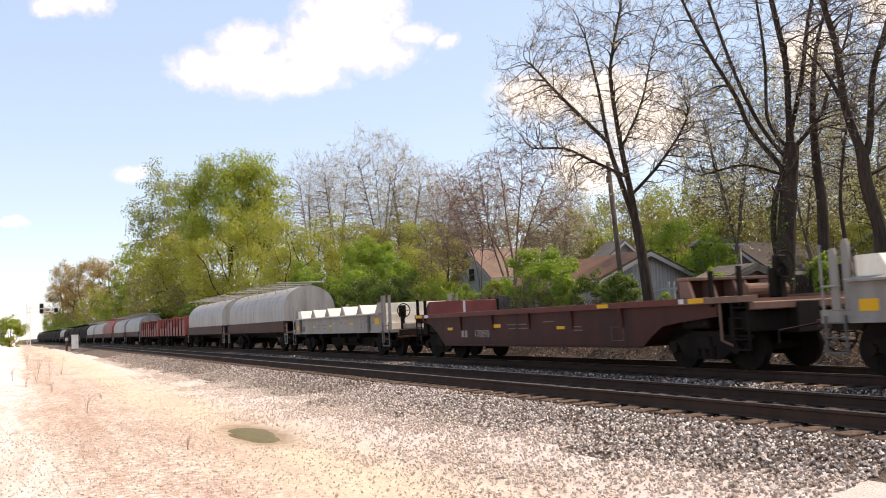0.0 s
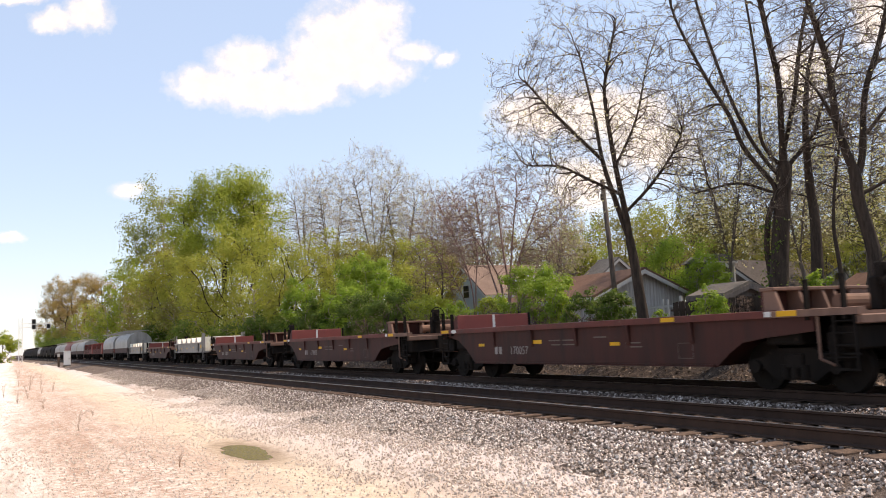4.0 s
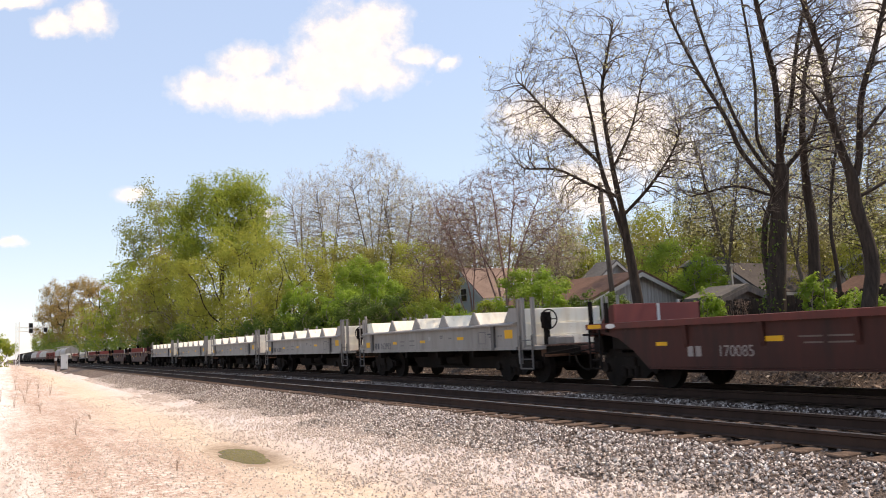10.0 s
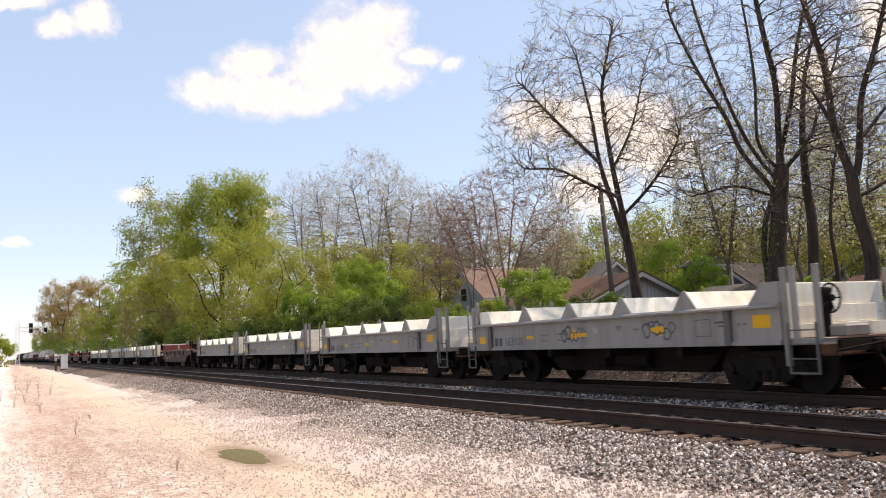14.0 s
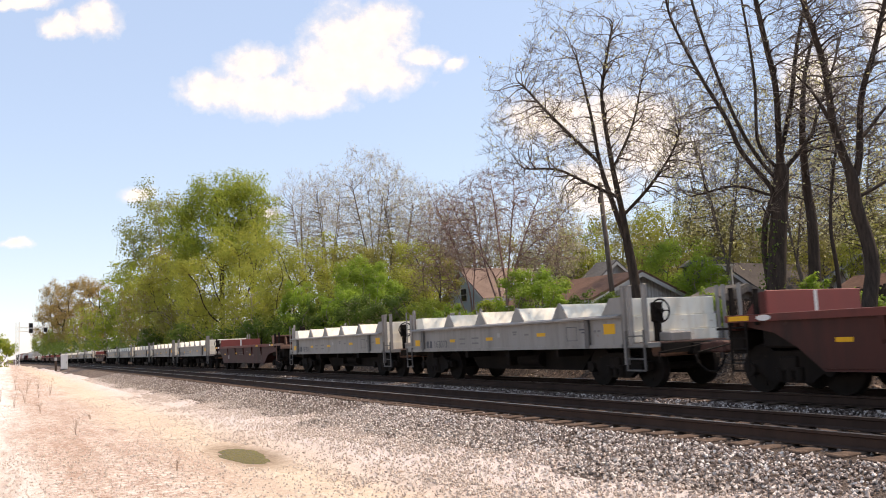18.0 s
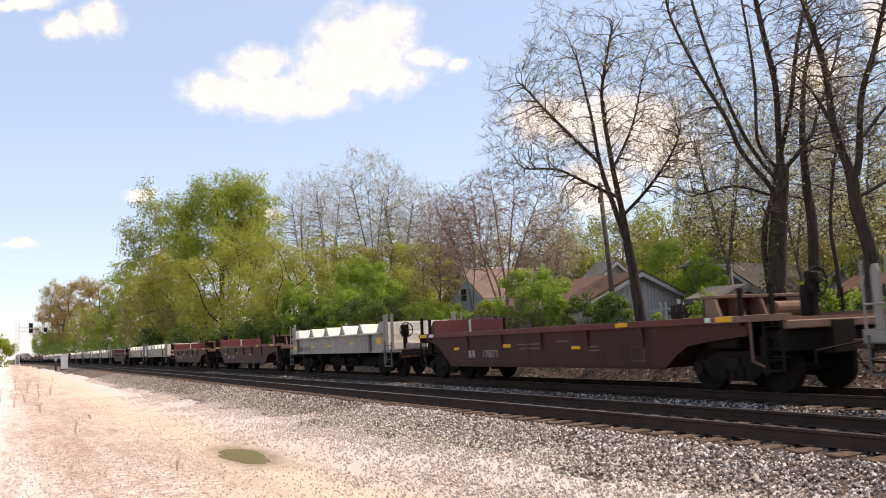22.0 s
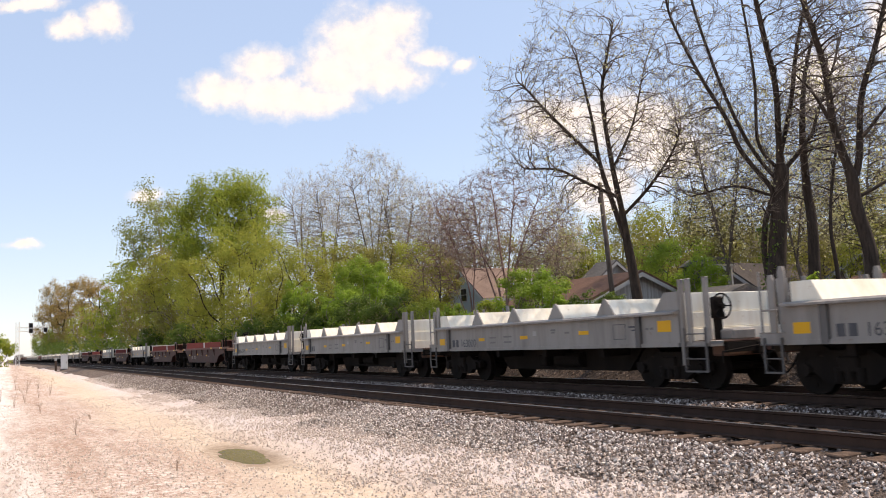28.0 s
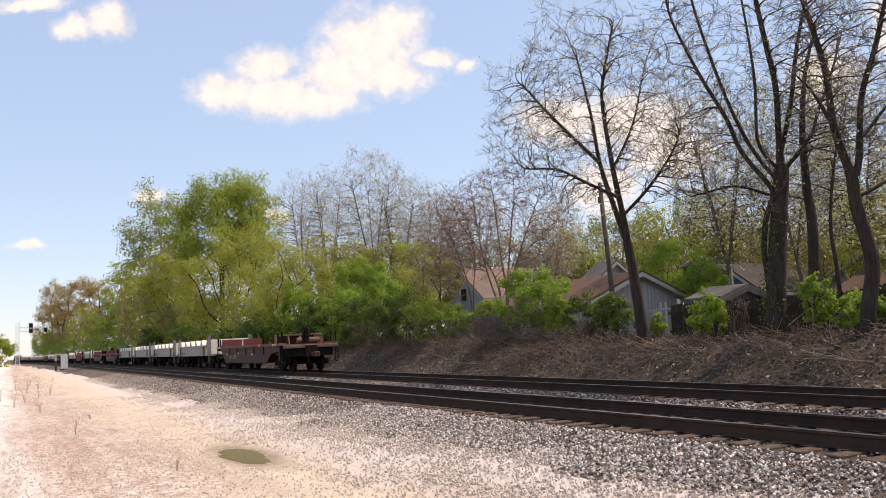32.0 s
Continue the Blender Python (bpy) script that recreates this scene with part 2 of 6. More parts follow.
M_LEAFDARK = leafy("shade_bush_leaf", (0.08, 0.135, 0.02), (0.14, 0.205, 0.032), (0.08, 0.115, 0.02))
M_BUD = leafy("bud_leaf", (0.52, 0.50, 0.24), (0.62, 0.60, 0.30), (0.50, 0.44, 0.27), trans=0.7)
M_OLIVE = leafy("olive_young_leaf", (0.235, 0.23, 0.05), (0.33, 0.31, 0.075), (0.225, 0.19, 0.058))
M_WOODS = leafy("dim_woodland_leaf", (0.19, 0.19, 0.05), (0.28, 0.265, 0.07), (0.17, 0.135, 0.055))
M_BUDRED = leafy("red_bud", (0.42, 0.28, 0.21), (0.48, 0.35, 0.28), (0.38, 0.29, 0.21))
M_RUSSET = leafy("russet_leaf", (0.36, 0.22, 0.08), (0.44, 0.30, 0.11), (0.32, 0.25, 0.08))
M_WEED = barky("dry_weed", (0.2, 0.13, 0.09), (0.42, 0.30, 0.22))
M_THICKET = barky("brown_bramble", (0.055, 0.037, 0.028), (0.19, 0.135, 0.105))
M_BRUSH = barky("dry_brush", (0.085, 0.06, 0.046), (0.34, 0.255, 0.195))
# ---- mesh helpers ----
def box(bm, x0, x1, y0, y1, z0, z1, bevel=0.0):
    """A box from its limits, added to bm."""
    r = bmesh.ops.create_cube(bm, size=1.0)
    vs = r["verts"]
    for v in vs:
        v.co = Vector(((x0 + x1) / 2 + v.co.x * (x1 - x0), (y0 + y1) / 2 + v.co.y * (y1 - y0), (z0 + z1) / 2 + v.co.z * (z1 - z0)))
    if bevel:
        es = list({e for v in vs for e in v.link_edges})
        bmesh.ops.bevel(bm, geom=es, offset=bevel, segments=1, affect="EDGES")
    return bm


def prism(bm, pts, axis, a, b):
    """An outline (pairs) drawn out along an axis from a to b."""
    def place(p, d):
        return {"x": (d, p[0], p[1]), "y": (p[0], d, p[1]), "z": (p[0], p[1], d)}[axis]
    lo = [bm.verts.new(place(p, a)) for p in pts]
    hi = [bm.verts.new(place(p, b)) for p in pts]
    n = len(pts)
    fs = [bm.faces.new(lo), bm.faces.new(hi)]
    for i in range(n):
        fs.append(bm.faces.new((lo[i], lo[(i + 1) % n], hi[(i + 1) % n], hi[i])))
    bmesh.ops.recalc_face_normals(bm, faces=fs)
    return bm


def rod(bm, p, q, r, sides=8, r2=None):
    """A round bar from p to q."""
    p, q = Vector(p), Vector(q)
    m = Matrix.Translation((p + q) / 2) @ (q - p).to_track_quat("Z", "Y").to_matrix().to_4x4()
    bmesh.ops.create_cone(bm, cap_ends=True, segments=sides, radius1=r, radius2=r if r2 is None else r2, depth=(q - p).length, matrix=m)
    return bm


def ring(bm, centre, axis, r, tube, n=20, k=6):
    """A torus round an axis ('x', 'y' or 'z')."""
    rows = []
    for i in range(n):
        a = 2 * math.pi * i / n
        row = []
        for j in range(k):
            b = 2 * math.pi * j / k
            u, v, w = (r + tube * math.cos(b)) * math.cos(a), (r + tube * math.cos(b)) * math.sin(a), tube * math.sin(b)
            row.append(bm.verts.new(Vector(centre) + Vector({"x": (w, u, v), "y": (u, w, v), "z": (u, v, w)}[axis])))
        rows.append(row)
    for i in range(n):
        for j in range(k):
            bm.faces.new((rows[i][j], rows[(i + 1) % n][j], rows[(i + 1) % n][(j + 1) % k], rows[i][(j + 1) % k]))
    return bm


def mesh_of(name, bm, material, smooth=False):
    me = bpy.data.meshes.new(name)
    bm.to_mesh(me)
    bm.free()
    me.materials.append(material)
    if smooth:
        me.shade_smooth()
    return me


def part(name, bm, material, parent, label="", smooth=False):
    ob = new(name, mesh_of(name, bm, material, smooth))
    ob.parent = parent
    return tagged(ob, label)


def soup(name, verts, faces, material, parent=None, smooth=False):
    """A mesh object from arrays."""
    me = bpy.data.meshes.new(name)
    me.from_pydata(verts.tolist() if hasattr(verts, "tolist") else verts, [], faces.tolist() if hasattr(faces, "tolist") else faces)
    if material:
        me.materials.append(material)
    if smooth:
        me.shade_smooth()
    ob = new(name, me)
    ob.parent = parent
    return ob


def B():
    return bmesh.new()


def bend(y):
    """How far the line has swung to the left at y metres along."""
    u = min(max((y - 100.0) / 400.0, 0.0), 1.0)
    return -8.0 * u * u * (3 - 2 * u)


TRACK_NEAR, TRACK_FAR = 9.516, 13.823
# ---- ground ----
PROFILE_X = [-400, 3.0, 5.0, 6.4, 7.4, 8.0, 8.3, 10.7, 11.5, 12.4, 15.0, 15.6, 16.4, 17.3, 18.6, 20.0, 24, 34, 60, 120, 500]
PROFILE_Z = [-0.6, -0.6, -0.58, -0.48, -0.33, -0.245, -0.222, -0.215, -0.25, -0.215, -0.215, -0.30, -0.48, -0.20, 0.62, 0.95, 1.02, 1.2, 1.9, 3.2, 9]


PUDDLE = (PUDDLE_X, PUDDLE_Y, -0.632)


def ground_z(x, y):
    """Height of the ground."""
    z = float(np.interp(x - bend(y), PROFILE_X, PROFILE_Z))
    n = noise.noise(Vector((x * 0.35, y * 0.35, 0))) * 0.5 + noise.noise(Vector((x * 1.3, y * 1.3, 4))) * 0.25
    u = x - bend(y)
    amp = 0.10 if u < 5 else (0.02 if u < 16.2 else 0.28)
    z += n * amp
    d = math.hypot((x - PUDDLE[0]) / 0.75, (y - PUDDLE[1]) / 2.4)
    w = min(max((1.5 - d) / 0.6, 0.0), 1.0)
    return z + (-0.66 + 0.05 * d - z) * w


def ground():
    xs = np.concatenate([[-900, -400, -150, -60, -30, -15, -8], np.arange(-4, 2, 0.5), np.arange(2, 5.6, 0.2), np.arange(5.6, 16, 0.25), np.arange(16, 24, 0.4), np.arange(24, 44, 2.0), [50, 60, 80, 110, 150, 220, 400, 1200]])
    ys = np.concatenate([[-800, -300, -100, -40, -20, -10], np.arange(-4, 60, 0.4), np.arange(60, 140, 3.0), np.arange(140, 560, 14), [650, 800, 1100, 1600, 3000]])
    verts = [(x, y, ground_z(x, y)) for y in ys for x in xs]
    nx = len(xs)
    faces = [(j * nx + i, j * nx + i + 1, (j + 1) * nx + i + 1, (j + 1) * nx + i) for j in range(len(ys) - 1) for i in range(nx - 1)]
    ob = soup("ground", verts, faces, M_GROUND, smooth=True)
    ob.data.materials.append(M_SOIL)
    ob.data.materials.append(M_BED)
    for f in ob.data.polygons:
        c = f.center
        u = c.x - bend(c.y)
        if u > 16.7:
            f.material_index = 1
        elif u > 6.7 + 0.9 * noise.noise(Vector((c.x * 0.8, c.y * 0.5, 7))) - 0.02 * min(c.y, 40):
            f.material_index = 2
    return tagged(ob, "pale gravel lot, ballast shoulders and leaf-littered bank", "ground", kind="structure")


ground()


# ---- tracks ----
def rail(cx, name):
    """One rail, in straight lengths that follow the bend."""
    head = [(-0.037, 0.0), (0.037, 0.0), (0.037, -0.035), (0.009, -0.05), (0.009, -0.15), (0.076, -0.168), (0.076, -0.182), (-0.076, -0.182), (-0.076, -0.168), (-0.009, -0.15), (-0.009, -0.05), (-0.037, -0.035)]
    ys = [-40.0] + list(np.arange(0, 101, 20.0)) + list(np.arange(110, 510, 10.0)) + [1200.0]
    verts = [(cx + bend(y) + px, y, pz) for y in ys for px, pz in head]
    k = len(head)
    faces = [(j * k + i, j * k + (i + 1) % k, (j + 1) * k + (i + 1) % k, (j + 1) * k + i) for j in range(len(ys) - 1) for i in range(k)]
    ob = soup(name, verts, faces, M_RAILSIDE)
    ob.data.materials.append(M_RAILTOP)
    for i, f in enumerate(ob.data.polygons):
        if i % k == 0:
            f.material_index = 1
    return ob


for name, cx, words in (("track_near", TRACK_NEAR, "nearer railway track of rusty rails with worn heads on wooden ties"),
                        ("track_far", TRACK_FAR, "farther railway track of rusty rails with worn heads on wooden ties")):
    track = tagged(new(name), words, "railway track", kind="structure")
    for side in (-1, 1):
        rail(cx + side * 0.7535, "rail").parent = track
    TIE = {}
    bm = box(B(), -1.3, 1.3, -0.115, 0.115, -0.16, 0.0, 0.012)
    tie_mesh = mesh_of("tie", bm, M_TIE)
    rng = random.Random(5)
    far = []
    for i in range(900):
        y = -6 + i * 0.508
        if i < 150:
            tie = new("tie", tie_mesh)
            tie.parent = track
            tie.matrix_world = pose(cx + bend(y) + rng.uniform(-0.05, 0.05), y + rng.uniform(-0.03, 0.03), -0.183 + rng.uniform(-0.012, 0.004), 0, 0, rng.uniform(-1.5, 1.5))
        else:
            far.append((cx + bend(y), y))
    v = np.array([(-1.3, -0.115, 0), (1.3, -0.115, 0), (1.3, 0.115, 0), (-1.3, 0.115, 0), (-1.3, -0.115, -0.16), (1.3, -0.115, -0.16), (1.3, 0.115, -0.16), (-1.3, 0.115, -0.16)])
    q = np.array([(0, 1, 2, 3), (0, 4, 5, 1), (1, 5, 6, 2), (2, 6, 7, 3), (3, 7, 4, 0)])
    vs = np.concatenate([v + np.array((a, b, -0.187)) for a, b in far])
    fs = np.concatenate([q + 8 * i for i in range(len(far))])
    tagged(soup("far_ties", vs, fs, M_TIE, track), kind="stuff")
# ---- the train ----
LW, LB = 13.915, 17.82          # coupled lengths of the two kinds of coil car


def wheelset(parent, y):
    bm = B()
    for s in (-1, 1):
        rod(bm, (s * 0.70, 0, 0), (s * 0.82, 0, 0), 0.457, 20)
        rod(bm, (s * 0.665, 0, 0), (s * 0.70, 0, 0), 0.485, 20)
        rod(bm, (s * 0.80, 0, 0), (s * 0.835, 0, 0), 0.16, 12)
        for k in range(6):
            a = k * math.pi / 3
            rod(bm, (s * 0.822, 0.29 * math.cos(a), 0.29 * math.sin(a)), (s * 0.832, 0.29 * math.cos(a), 0.29 * math.sin(a)), 0.045, 6)
    rod(bm, (-1.0, 0, 0), (1.0, 0, 0), 0.085, 10)
    ob = part("wheelset", bm, M_DARK, parent)
    ob.location = (0, y, 0.457)
    return ob


def truck(parent, y):
    """A three-piece freight truck: two cast side frames, a bolster, springs and two wheelsets."""
    tr = part("truck", box(box(B(), -1.15, 1.15, -0.2, 0.2, 0.42, 0.70, 0.03), -0.3, 0.3, -0.3, 0.3, 0.70, 0.80), M_DARK, parent, "grimy black three-piece freight truck")
    tr.location = (0, y, 0)
    for s in (-1, 1):
        bm = B()
        x0, x1 = s * 0.93, s * 1.08
        outer = [(-1.12, 0.40), (-1.12, 0.58), (-0.72, 0.64), (-0.42, 0.80), (0.42, 0.80), (0.72, 0.64), (1.12, 0.58), (1.12, 0.40), (0.72, 0.40), (0.45, 0.22), (-0.45, 0.22), (-0.72, 0.40)]
        prism(bm, outer, "x", x0, x1)
        for e in (-0.89, 0.89):
            rod(bm, (s * 1.02, e, 0.457), (s * 1.16, e, 0.457), 0.12, 10)
        part("side_frame", bm, M_DARK, tr)
        bm = B()
        for e in (-0.22, 0, 0.22):
            rod(bm, (s * 1.09, e, 0.26), (s * 1.09, e, 0.50), 0.075, 10)
        part("spring", bm, M_DARK, tr)
    wheelset(tr, -0.89)
    wheelset(tr, 0.89)
    return tr


def coupler(parent, y, s):
    """Draft sill stub, knuckle, hose at one end; s = +1 front, -1 rear."""
    bm = box(B(), -0.09, 0.09, min(y, y + s * 0.62), max(y, y + s * 0.62), 0.78, 0.96, 0.02)
    box(bm, -0.16, 0.14, min(y + s * 0.5, y + s * 0.72), max(y + s * 0.5, y + s * 0.72), 0.74, 1.0, 0.04)
    part("coupler", bm, M_FRAME, parent, "rusty knuckle coupler")
    bm = B()
    pts = [Vector((-0.35, y + s * 0.25, 0.72)), Vector((-0.35, y + s * 0.38, 0.50)), Vector((-0.32, y + s * 0.56, 0.36)), Vector((-0.28, y + s * 0.74, 0.33))]
    for a, b in zip(pts, pts[1:]):
        rod(bm, a, b, 0.025, 6)
    part("air_hose", bm, M_DARK, parent)
    bm = B()
    rod(bm, (-1.25, y + s * 0.12, 0.80), (-0.2, y + s * 0.3, 0.92), 0.018, 6)
    rod(bm, (-1.25, y + s * 0.12, 0.80), (-1.28, y + s * 0.14, 0.58), 0.018, 6)
    part("uncoupling_lever", bm, M_DARK, parent)


RUNGS = {}


def ladder(parent, x, y0, y1, z0, z1, n, mat):
    e = 0.018
    rails = [(y0 - e, z1), (y0 - e, z0 - e), (y1 + e, z0 - e), (y1 + e, z1), (y1 - e, z1), (y1 - e, z0 + e), (y0 + e, z0 + e), (y0 + e, z1)]
    top = part("step_ladder", prism(B(), rails, "x", x - e, x + e), mat, parent)
    key = (round(y1 - y0, 3), mat.name)
    if key not in RUNGS:
        RUNGS[key] = mesh_of("rung", rod(B(), (0, 0, 0), (0, y1 - y0, 0), 0.014, 6), mat)
    for i in range(n):
        ob = new("rung", RUNGS[key])
        ob.parent = top
        ob.location = (x, y0, z0 + (i + 1) * (z1 - z0) / (n + 0.5))
    return top


def brake_wheel(parent, x, y, z, mat, r=0.28):
    bm = ring(B(), (x, y, z), "y", r, 0.02, 18, 6)
    for k in range(5):
        a = k * 2 * math.pi / 5
        rod(bm, (x, y, z), (x + r * math.cos(a), y, z + r * math.sin(a)), 0.014, 5)
    rod(bm, (x, y - 0.06, z), (x, y + 0.06, z), 0.06, 8)
    wheel = part("brake_wheel", bm, mat, parent, "round spoked hand-brake wheel")
    bm = box(B(), x - 0.13, x + 0.13, y + 0.05, y + 0.22, z - 0.25, z + 0.2, 0.03)
    box(bm, x - 0.06, x + 0.06, y + 0.07, y + 0.2, 1.0, z - 0.2)
    part("brake_gear", bm, mat, wheel)


W_FRONT, W_REAR = 5.81, -5.39      # ends of the white body, from the car's middle


def white_car(name="coil_car", braked=True):
    car = tagged(new(name), "white steel coil car with shade-grey sides and empty cross troughs", "coil car", "train of coil cars")
    f, r = W_FRONT, W_REAR
    for s in (-1, 1):
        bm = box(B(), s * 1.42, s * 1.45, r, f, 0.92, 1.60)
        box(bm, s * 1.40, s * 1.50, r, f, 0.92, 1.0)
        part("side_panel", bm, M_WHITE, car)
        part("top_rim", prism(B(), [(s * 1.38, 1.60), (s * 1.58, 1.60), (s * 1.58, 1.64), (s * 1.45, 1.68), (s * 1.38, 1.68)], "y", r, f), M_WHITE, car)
        for y in (f - 0.85, r + 1.25):
            part("side_rib", box(B(), s * 1.45, s * 1.51, y - 0.075, y + 0.075, 0.93, 1.60, 0.01), M_RIB, car)
        # yellow reflective patches
        for y, w, h, z in ((f - 0.35, 0.36, 0.20, 1.21), (r + 0.45, 0.42, 0.24, 1.36), (f - 2.9, 0.34, 0.09, 1.24), (f - 5.2, 0.38, 0.09, 1.25), (f - 7.9, 0.40, 0.09, 1.30)):
            part("yellow_patch", box(B(), s * 1.452, s * 1.456, y - w / 2, y + w / 2, z - h / 2, z + h / 2), M_YELLOW, car)
        bm = B()
        yc = r + 1.95
        for a, b, c, d in ((yc - 0.22, yc + 0.22, 1.11, 1.125), (yc - 0.22, yc + 0.22, 1.44, 1.455), (yc - 0.22, yc - 0.205, 1.11, 1.455), (yc + 0.205, yc + 0.22, 1.11, 1.455)):
            box(bm, s * 1.452, s * 1.455, a, b, c, d)
        part("stencil_box", bm, M_STENCIL, car)
        part("stencil_line", box(B(), s * 1.452, s * 1.455, yc - 0.65, yc - 0.32, 1.36, 1.40), M_STENCIL, car)
        part("stencil_line", box(B(), s * 1.452, s * 1.455, yc - 0.65, yc - 0.42, 1.29, 1.32), M_STENCIL, car)
        for k, (yy, w, z) in enumerate(((f - 3.55, 0.36, 1.26), (f - 3.55, 0.30, 1.12), (f - 4.35, 0.42, 1.27), (f - 4.35, 0.40, 1.12), (f - 6.6, 0.22, 1.38), (f - 6.6, 0.16, 1.32), (f - 7.2, 0.20, 1.30), (r + 1.0, 0.10, 1.30), (r + 0.85, 0.10, 1.30))):
            part("stencil_line", box(B(), s * 1.4515, s * 1.453, yy - w / 2, yy + w / 2, z, z + 0.045), M_FAINT, car)
        part("white_plate", box(B(), s * 1.452, s * 1.456, f - 5.82, f - 5.66, 1.28, 1.40), M_HOOD, car)
        # round-topped guide plates and handrail posts
        for y, zt in ((f + 0.10, 2.34), (f + 0.36, 2.20)):
            bm = prism(B(), [(y - 0.07, 1.0), (y + 0.07, 1.0), (y + 0.07, zt - 0.1), (y + 0.035, zt), (y - 0.035, zt), (y - 0.07, zt - 0.1)], "x", s * 1.30, s * 1.36)
            part("corner_post", bm, M_WHITE, car)
        for y in (r - 0.10, r - 0.30, r - 0.80):
            bm = box(B(), s * 1.40, s * 1.46, y - 0.045, y + 0.045, 0.55 if y > r - 0.2 else 0.98, 2.30, 0.012)
            part("corner_post", bm, M_WHITE, car)
        bm = rod(rod(B(), (s * 1.42, f + 0.55, 0.98), (s * 1.42, f + 0.55, 2.28), 0.022, 6), (s * 1.42, f + 0.2, 1.55), (s * 1.42, f + 0.55, 1.55), 0.018, 6)
        part("grab_iron", bm, M_WHITE, car)
        ladder(car, s * 1.47, r - 0.75, r - 0.15, 0.42, 1.30, 3, M_RIB)
        ladder(car, s * 1.47, f + 0.1, f + 0.5, 0.42, 1.05, 2, M_RIB)
        part("end_sill_plate", box(B(), s * 1.10, s * 1.44, r - 0.85, r, 0.92, 1.02, 0.01), M_WHITE, car)
        part("end_sill_plate", box(B(), s * 1.10, s * 1.44, f, f + 0.6, 0.92, 1.14, 0.01), M_WHITE, car)
    # cross ridges between the troughs, and end slopes
    n = 5
    step = 2.04
    ridge = [(-0.62, 1.05), (0.62, 1.05), (0.05, 2.04), (-0.05, 2.04)]
    for i in range(n):
        y = f - 0.55 - i * step
        if i == 0:
            prof = [(y - 0.55, 1.05), (y + 0.45, 1.05), (y + 0.45, 2.04), (y, 2.04)]
        else:
            prof = [(y + a, b) for a, b in ridge]
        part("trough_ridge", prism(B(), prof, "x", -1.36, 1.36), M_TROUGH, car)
        if i:
            for s in (-1, 1):
                part("gusset", prism(B(), [(y - 0.40, 1.60), (y + 0.40, 1.60), (y + 0.03, 2.07), (y - 0.03, 2.07)], "x", s * 1.365, s * 1.40), M_WHITE, car)
    y = r + 0.45
    part("trough_ridge", prism(B(), [(y + 0.5, 1.05), (y - 0.40, 1.05), (y - 0.40, 2.04), (y + 0.05, 2.04)], "x", -1.36, 1.36), M_TROUGH, car)
    for s in (-1, 1):
        part("gusset", prism(B(), [(y + 0.40, 1.60), (y - 0.42, 1.60), (y - 0.42, 2.07), (y, 2.07)], "x", s * 1.365, s * 1.40), M_WHITE, car)
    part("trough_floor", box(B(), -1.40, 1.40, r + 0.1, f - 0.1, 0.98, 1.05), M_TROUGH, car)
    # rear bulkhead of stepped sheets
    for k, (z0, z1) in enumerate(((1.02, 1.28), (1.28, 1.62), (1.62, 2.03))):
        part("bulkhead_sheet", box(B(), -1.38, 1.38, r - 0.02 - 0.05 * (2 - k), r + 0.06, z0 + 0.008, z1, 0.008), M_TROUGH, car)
    part("front_bulkhead", box(B(), -1.30, 1.30, f - 0.09, f, 1.0, 2.02, 0.01), M_WHITE, car)
    bm = box(B(), -0.30, 0.30, r - 1.0, f + 0.75, 0.72, 0.98, 0.02)
    box(bm, -1.1, 1.1, r - 0.95, r - 0.85, 0.78, 0.98)
    box(bm, -1.1, 1.1, f + 0.6, f + 0.68, 0.78, 0.98)
    for y in (-2.6, -0.2, 2.2, 4.6):
        box(bm, -1.35, 1.35, y - 0.08, y + 0.08, 0.72, 0.95)
    part("underframe", bm, M_DARK, car)
    part("center_sill", prism(B(), [(f - 2.3, 0.92), (f - 2.9, 0.34), (r + 2.8, 0.34), (r + 2.2, 0.92)], "x", -0.55, 0.55), M_DARK, car)
    bm = rod(B(), (-0.6, -0.9, 0.62), (-0.6, 0.2, 0.62), 0.2, 12)
    box(bm, -0.8, -0.45, 0.6, 0.95, 0.45, 0.75, 0.03)
    part("air_reservoir", bm, M_DARK, car)
    part("platform", box(B(), -1.05, 0.9, r - 0.83, r - 0.1, 1.0, 1.03), M_TANRUST, car)
    if braked:
        brake_wheel(car, -0.72, r - 0.50, 1.72, M_DARK, 0.26)
        part("brake_box", box(B(), -0.75, -0.1, r - 0.78, r - 0.42, 1.02, 1.24, 0.03), M_WHITE, car)
    part("brake_valve", box(B(), -0.95, 0.1, r - 0.80, r - 0.35, 0.70, 0.99, 0.04), M_TANRUST, car, "tan rusty brake valve box")
    truck(car, f - 0.95)
    truck(car, r + 0.75)
    coupler(car, f + 0.47, 1)
    coupler(car, r - 0.84, -1)
    return car


B_FRONT, B_REAR = 7.3, -8.0


def brown_car(name="coil_car"):
    """A drop-sided coil car: a deep well between a red front bulkhead and an open-backed rear one, and a brake platform behind."""
    car = tagged(new(name), "oxide red-brown steel coil car with a deep well", "coil car", "train of coil cars")
    f, r = B_FRONT, B_REAR
    for s in (-1, 1):
        out = [(f - 0.3, 1.30), (6.2, 1.14), (5.7, 0.86), (5.2, 0.46), (-4.65, 0.46), (-5.0, 0.72), (-5.35, 0.92), (-5.9, 1.00), (-7.0, 1.10), (-7.0, 1.36), (f - 0.3, 1.36)]
        part("side_panel", prism(B(), out, "x", s * 1.38, s * 1.42), M_BROWN, car)
        part("lower_flange", box(B(), s * 1.40, s * 1.45, -4.60, 5.15, 0.455, 0.50, 0.008), M_BROWN, car)
        part("top_chord", prism(B(), [(s * 1.30, 1.36), (s * 1.50, 1.36), (s * 1.50, 1.49), (s * 1.30, 1.50)], "y", -6.1, f), M_CHORD, car)
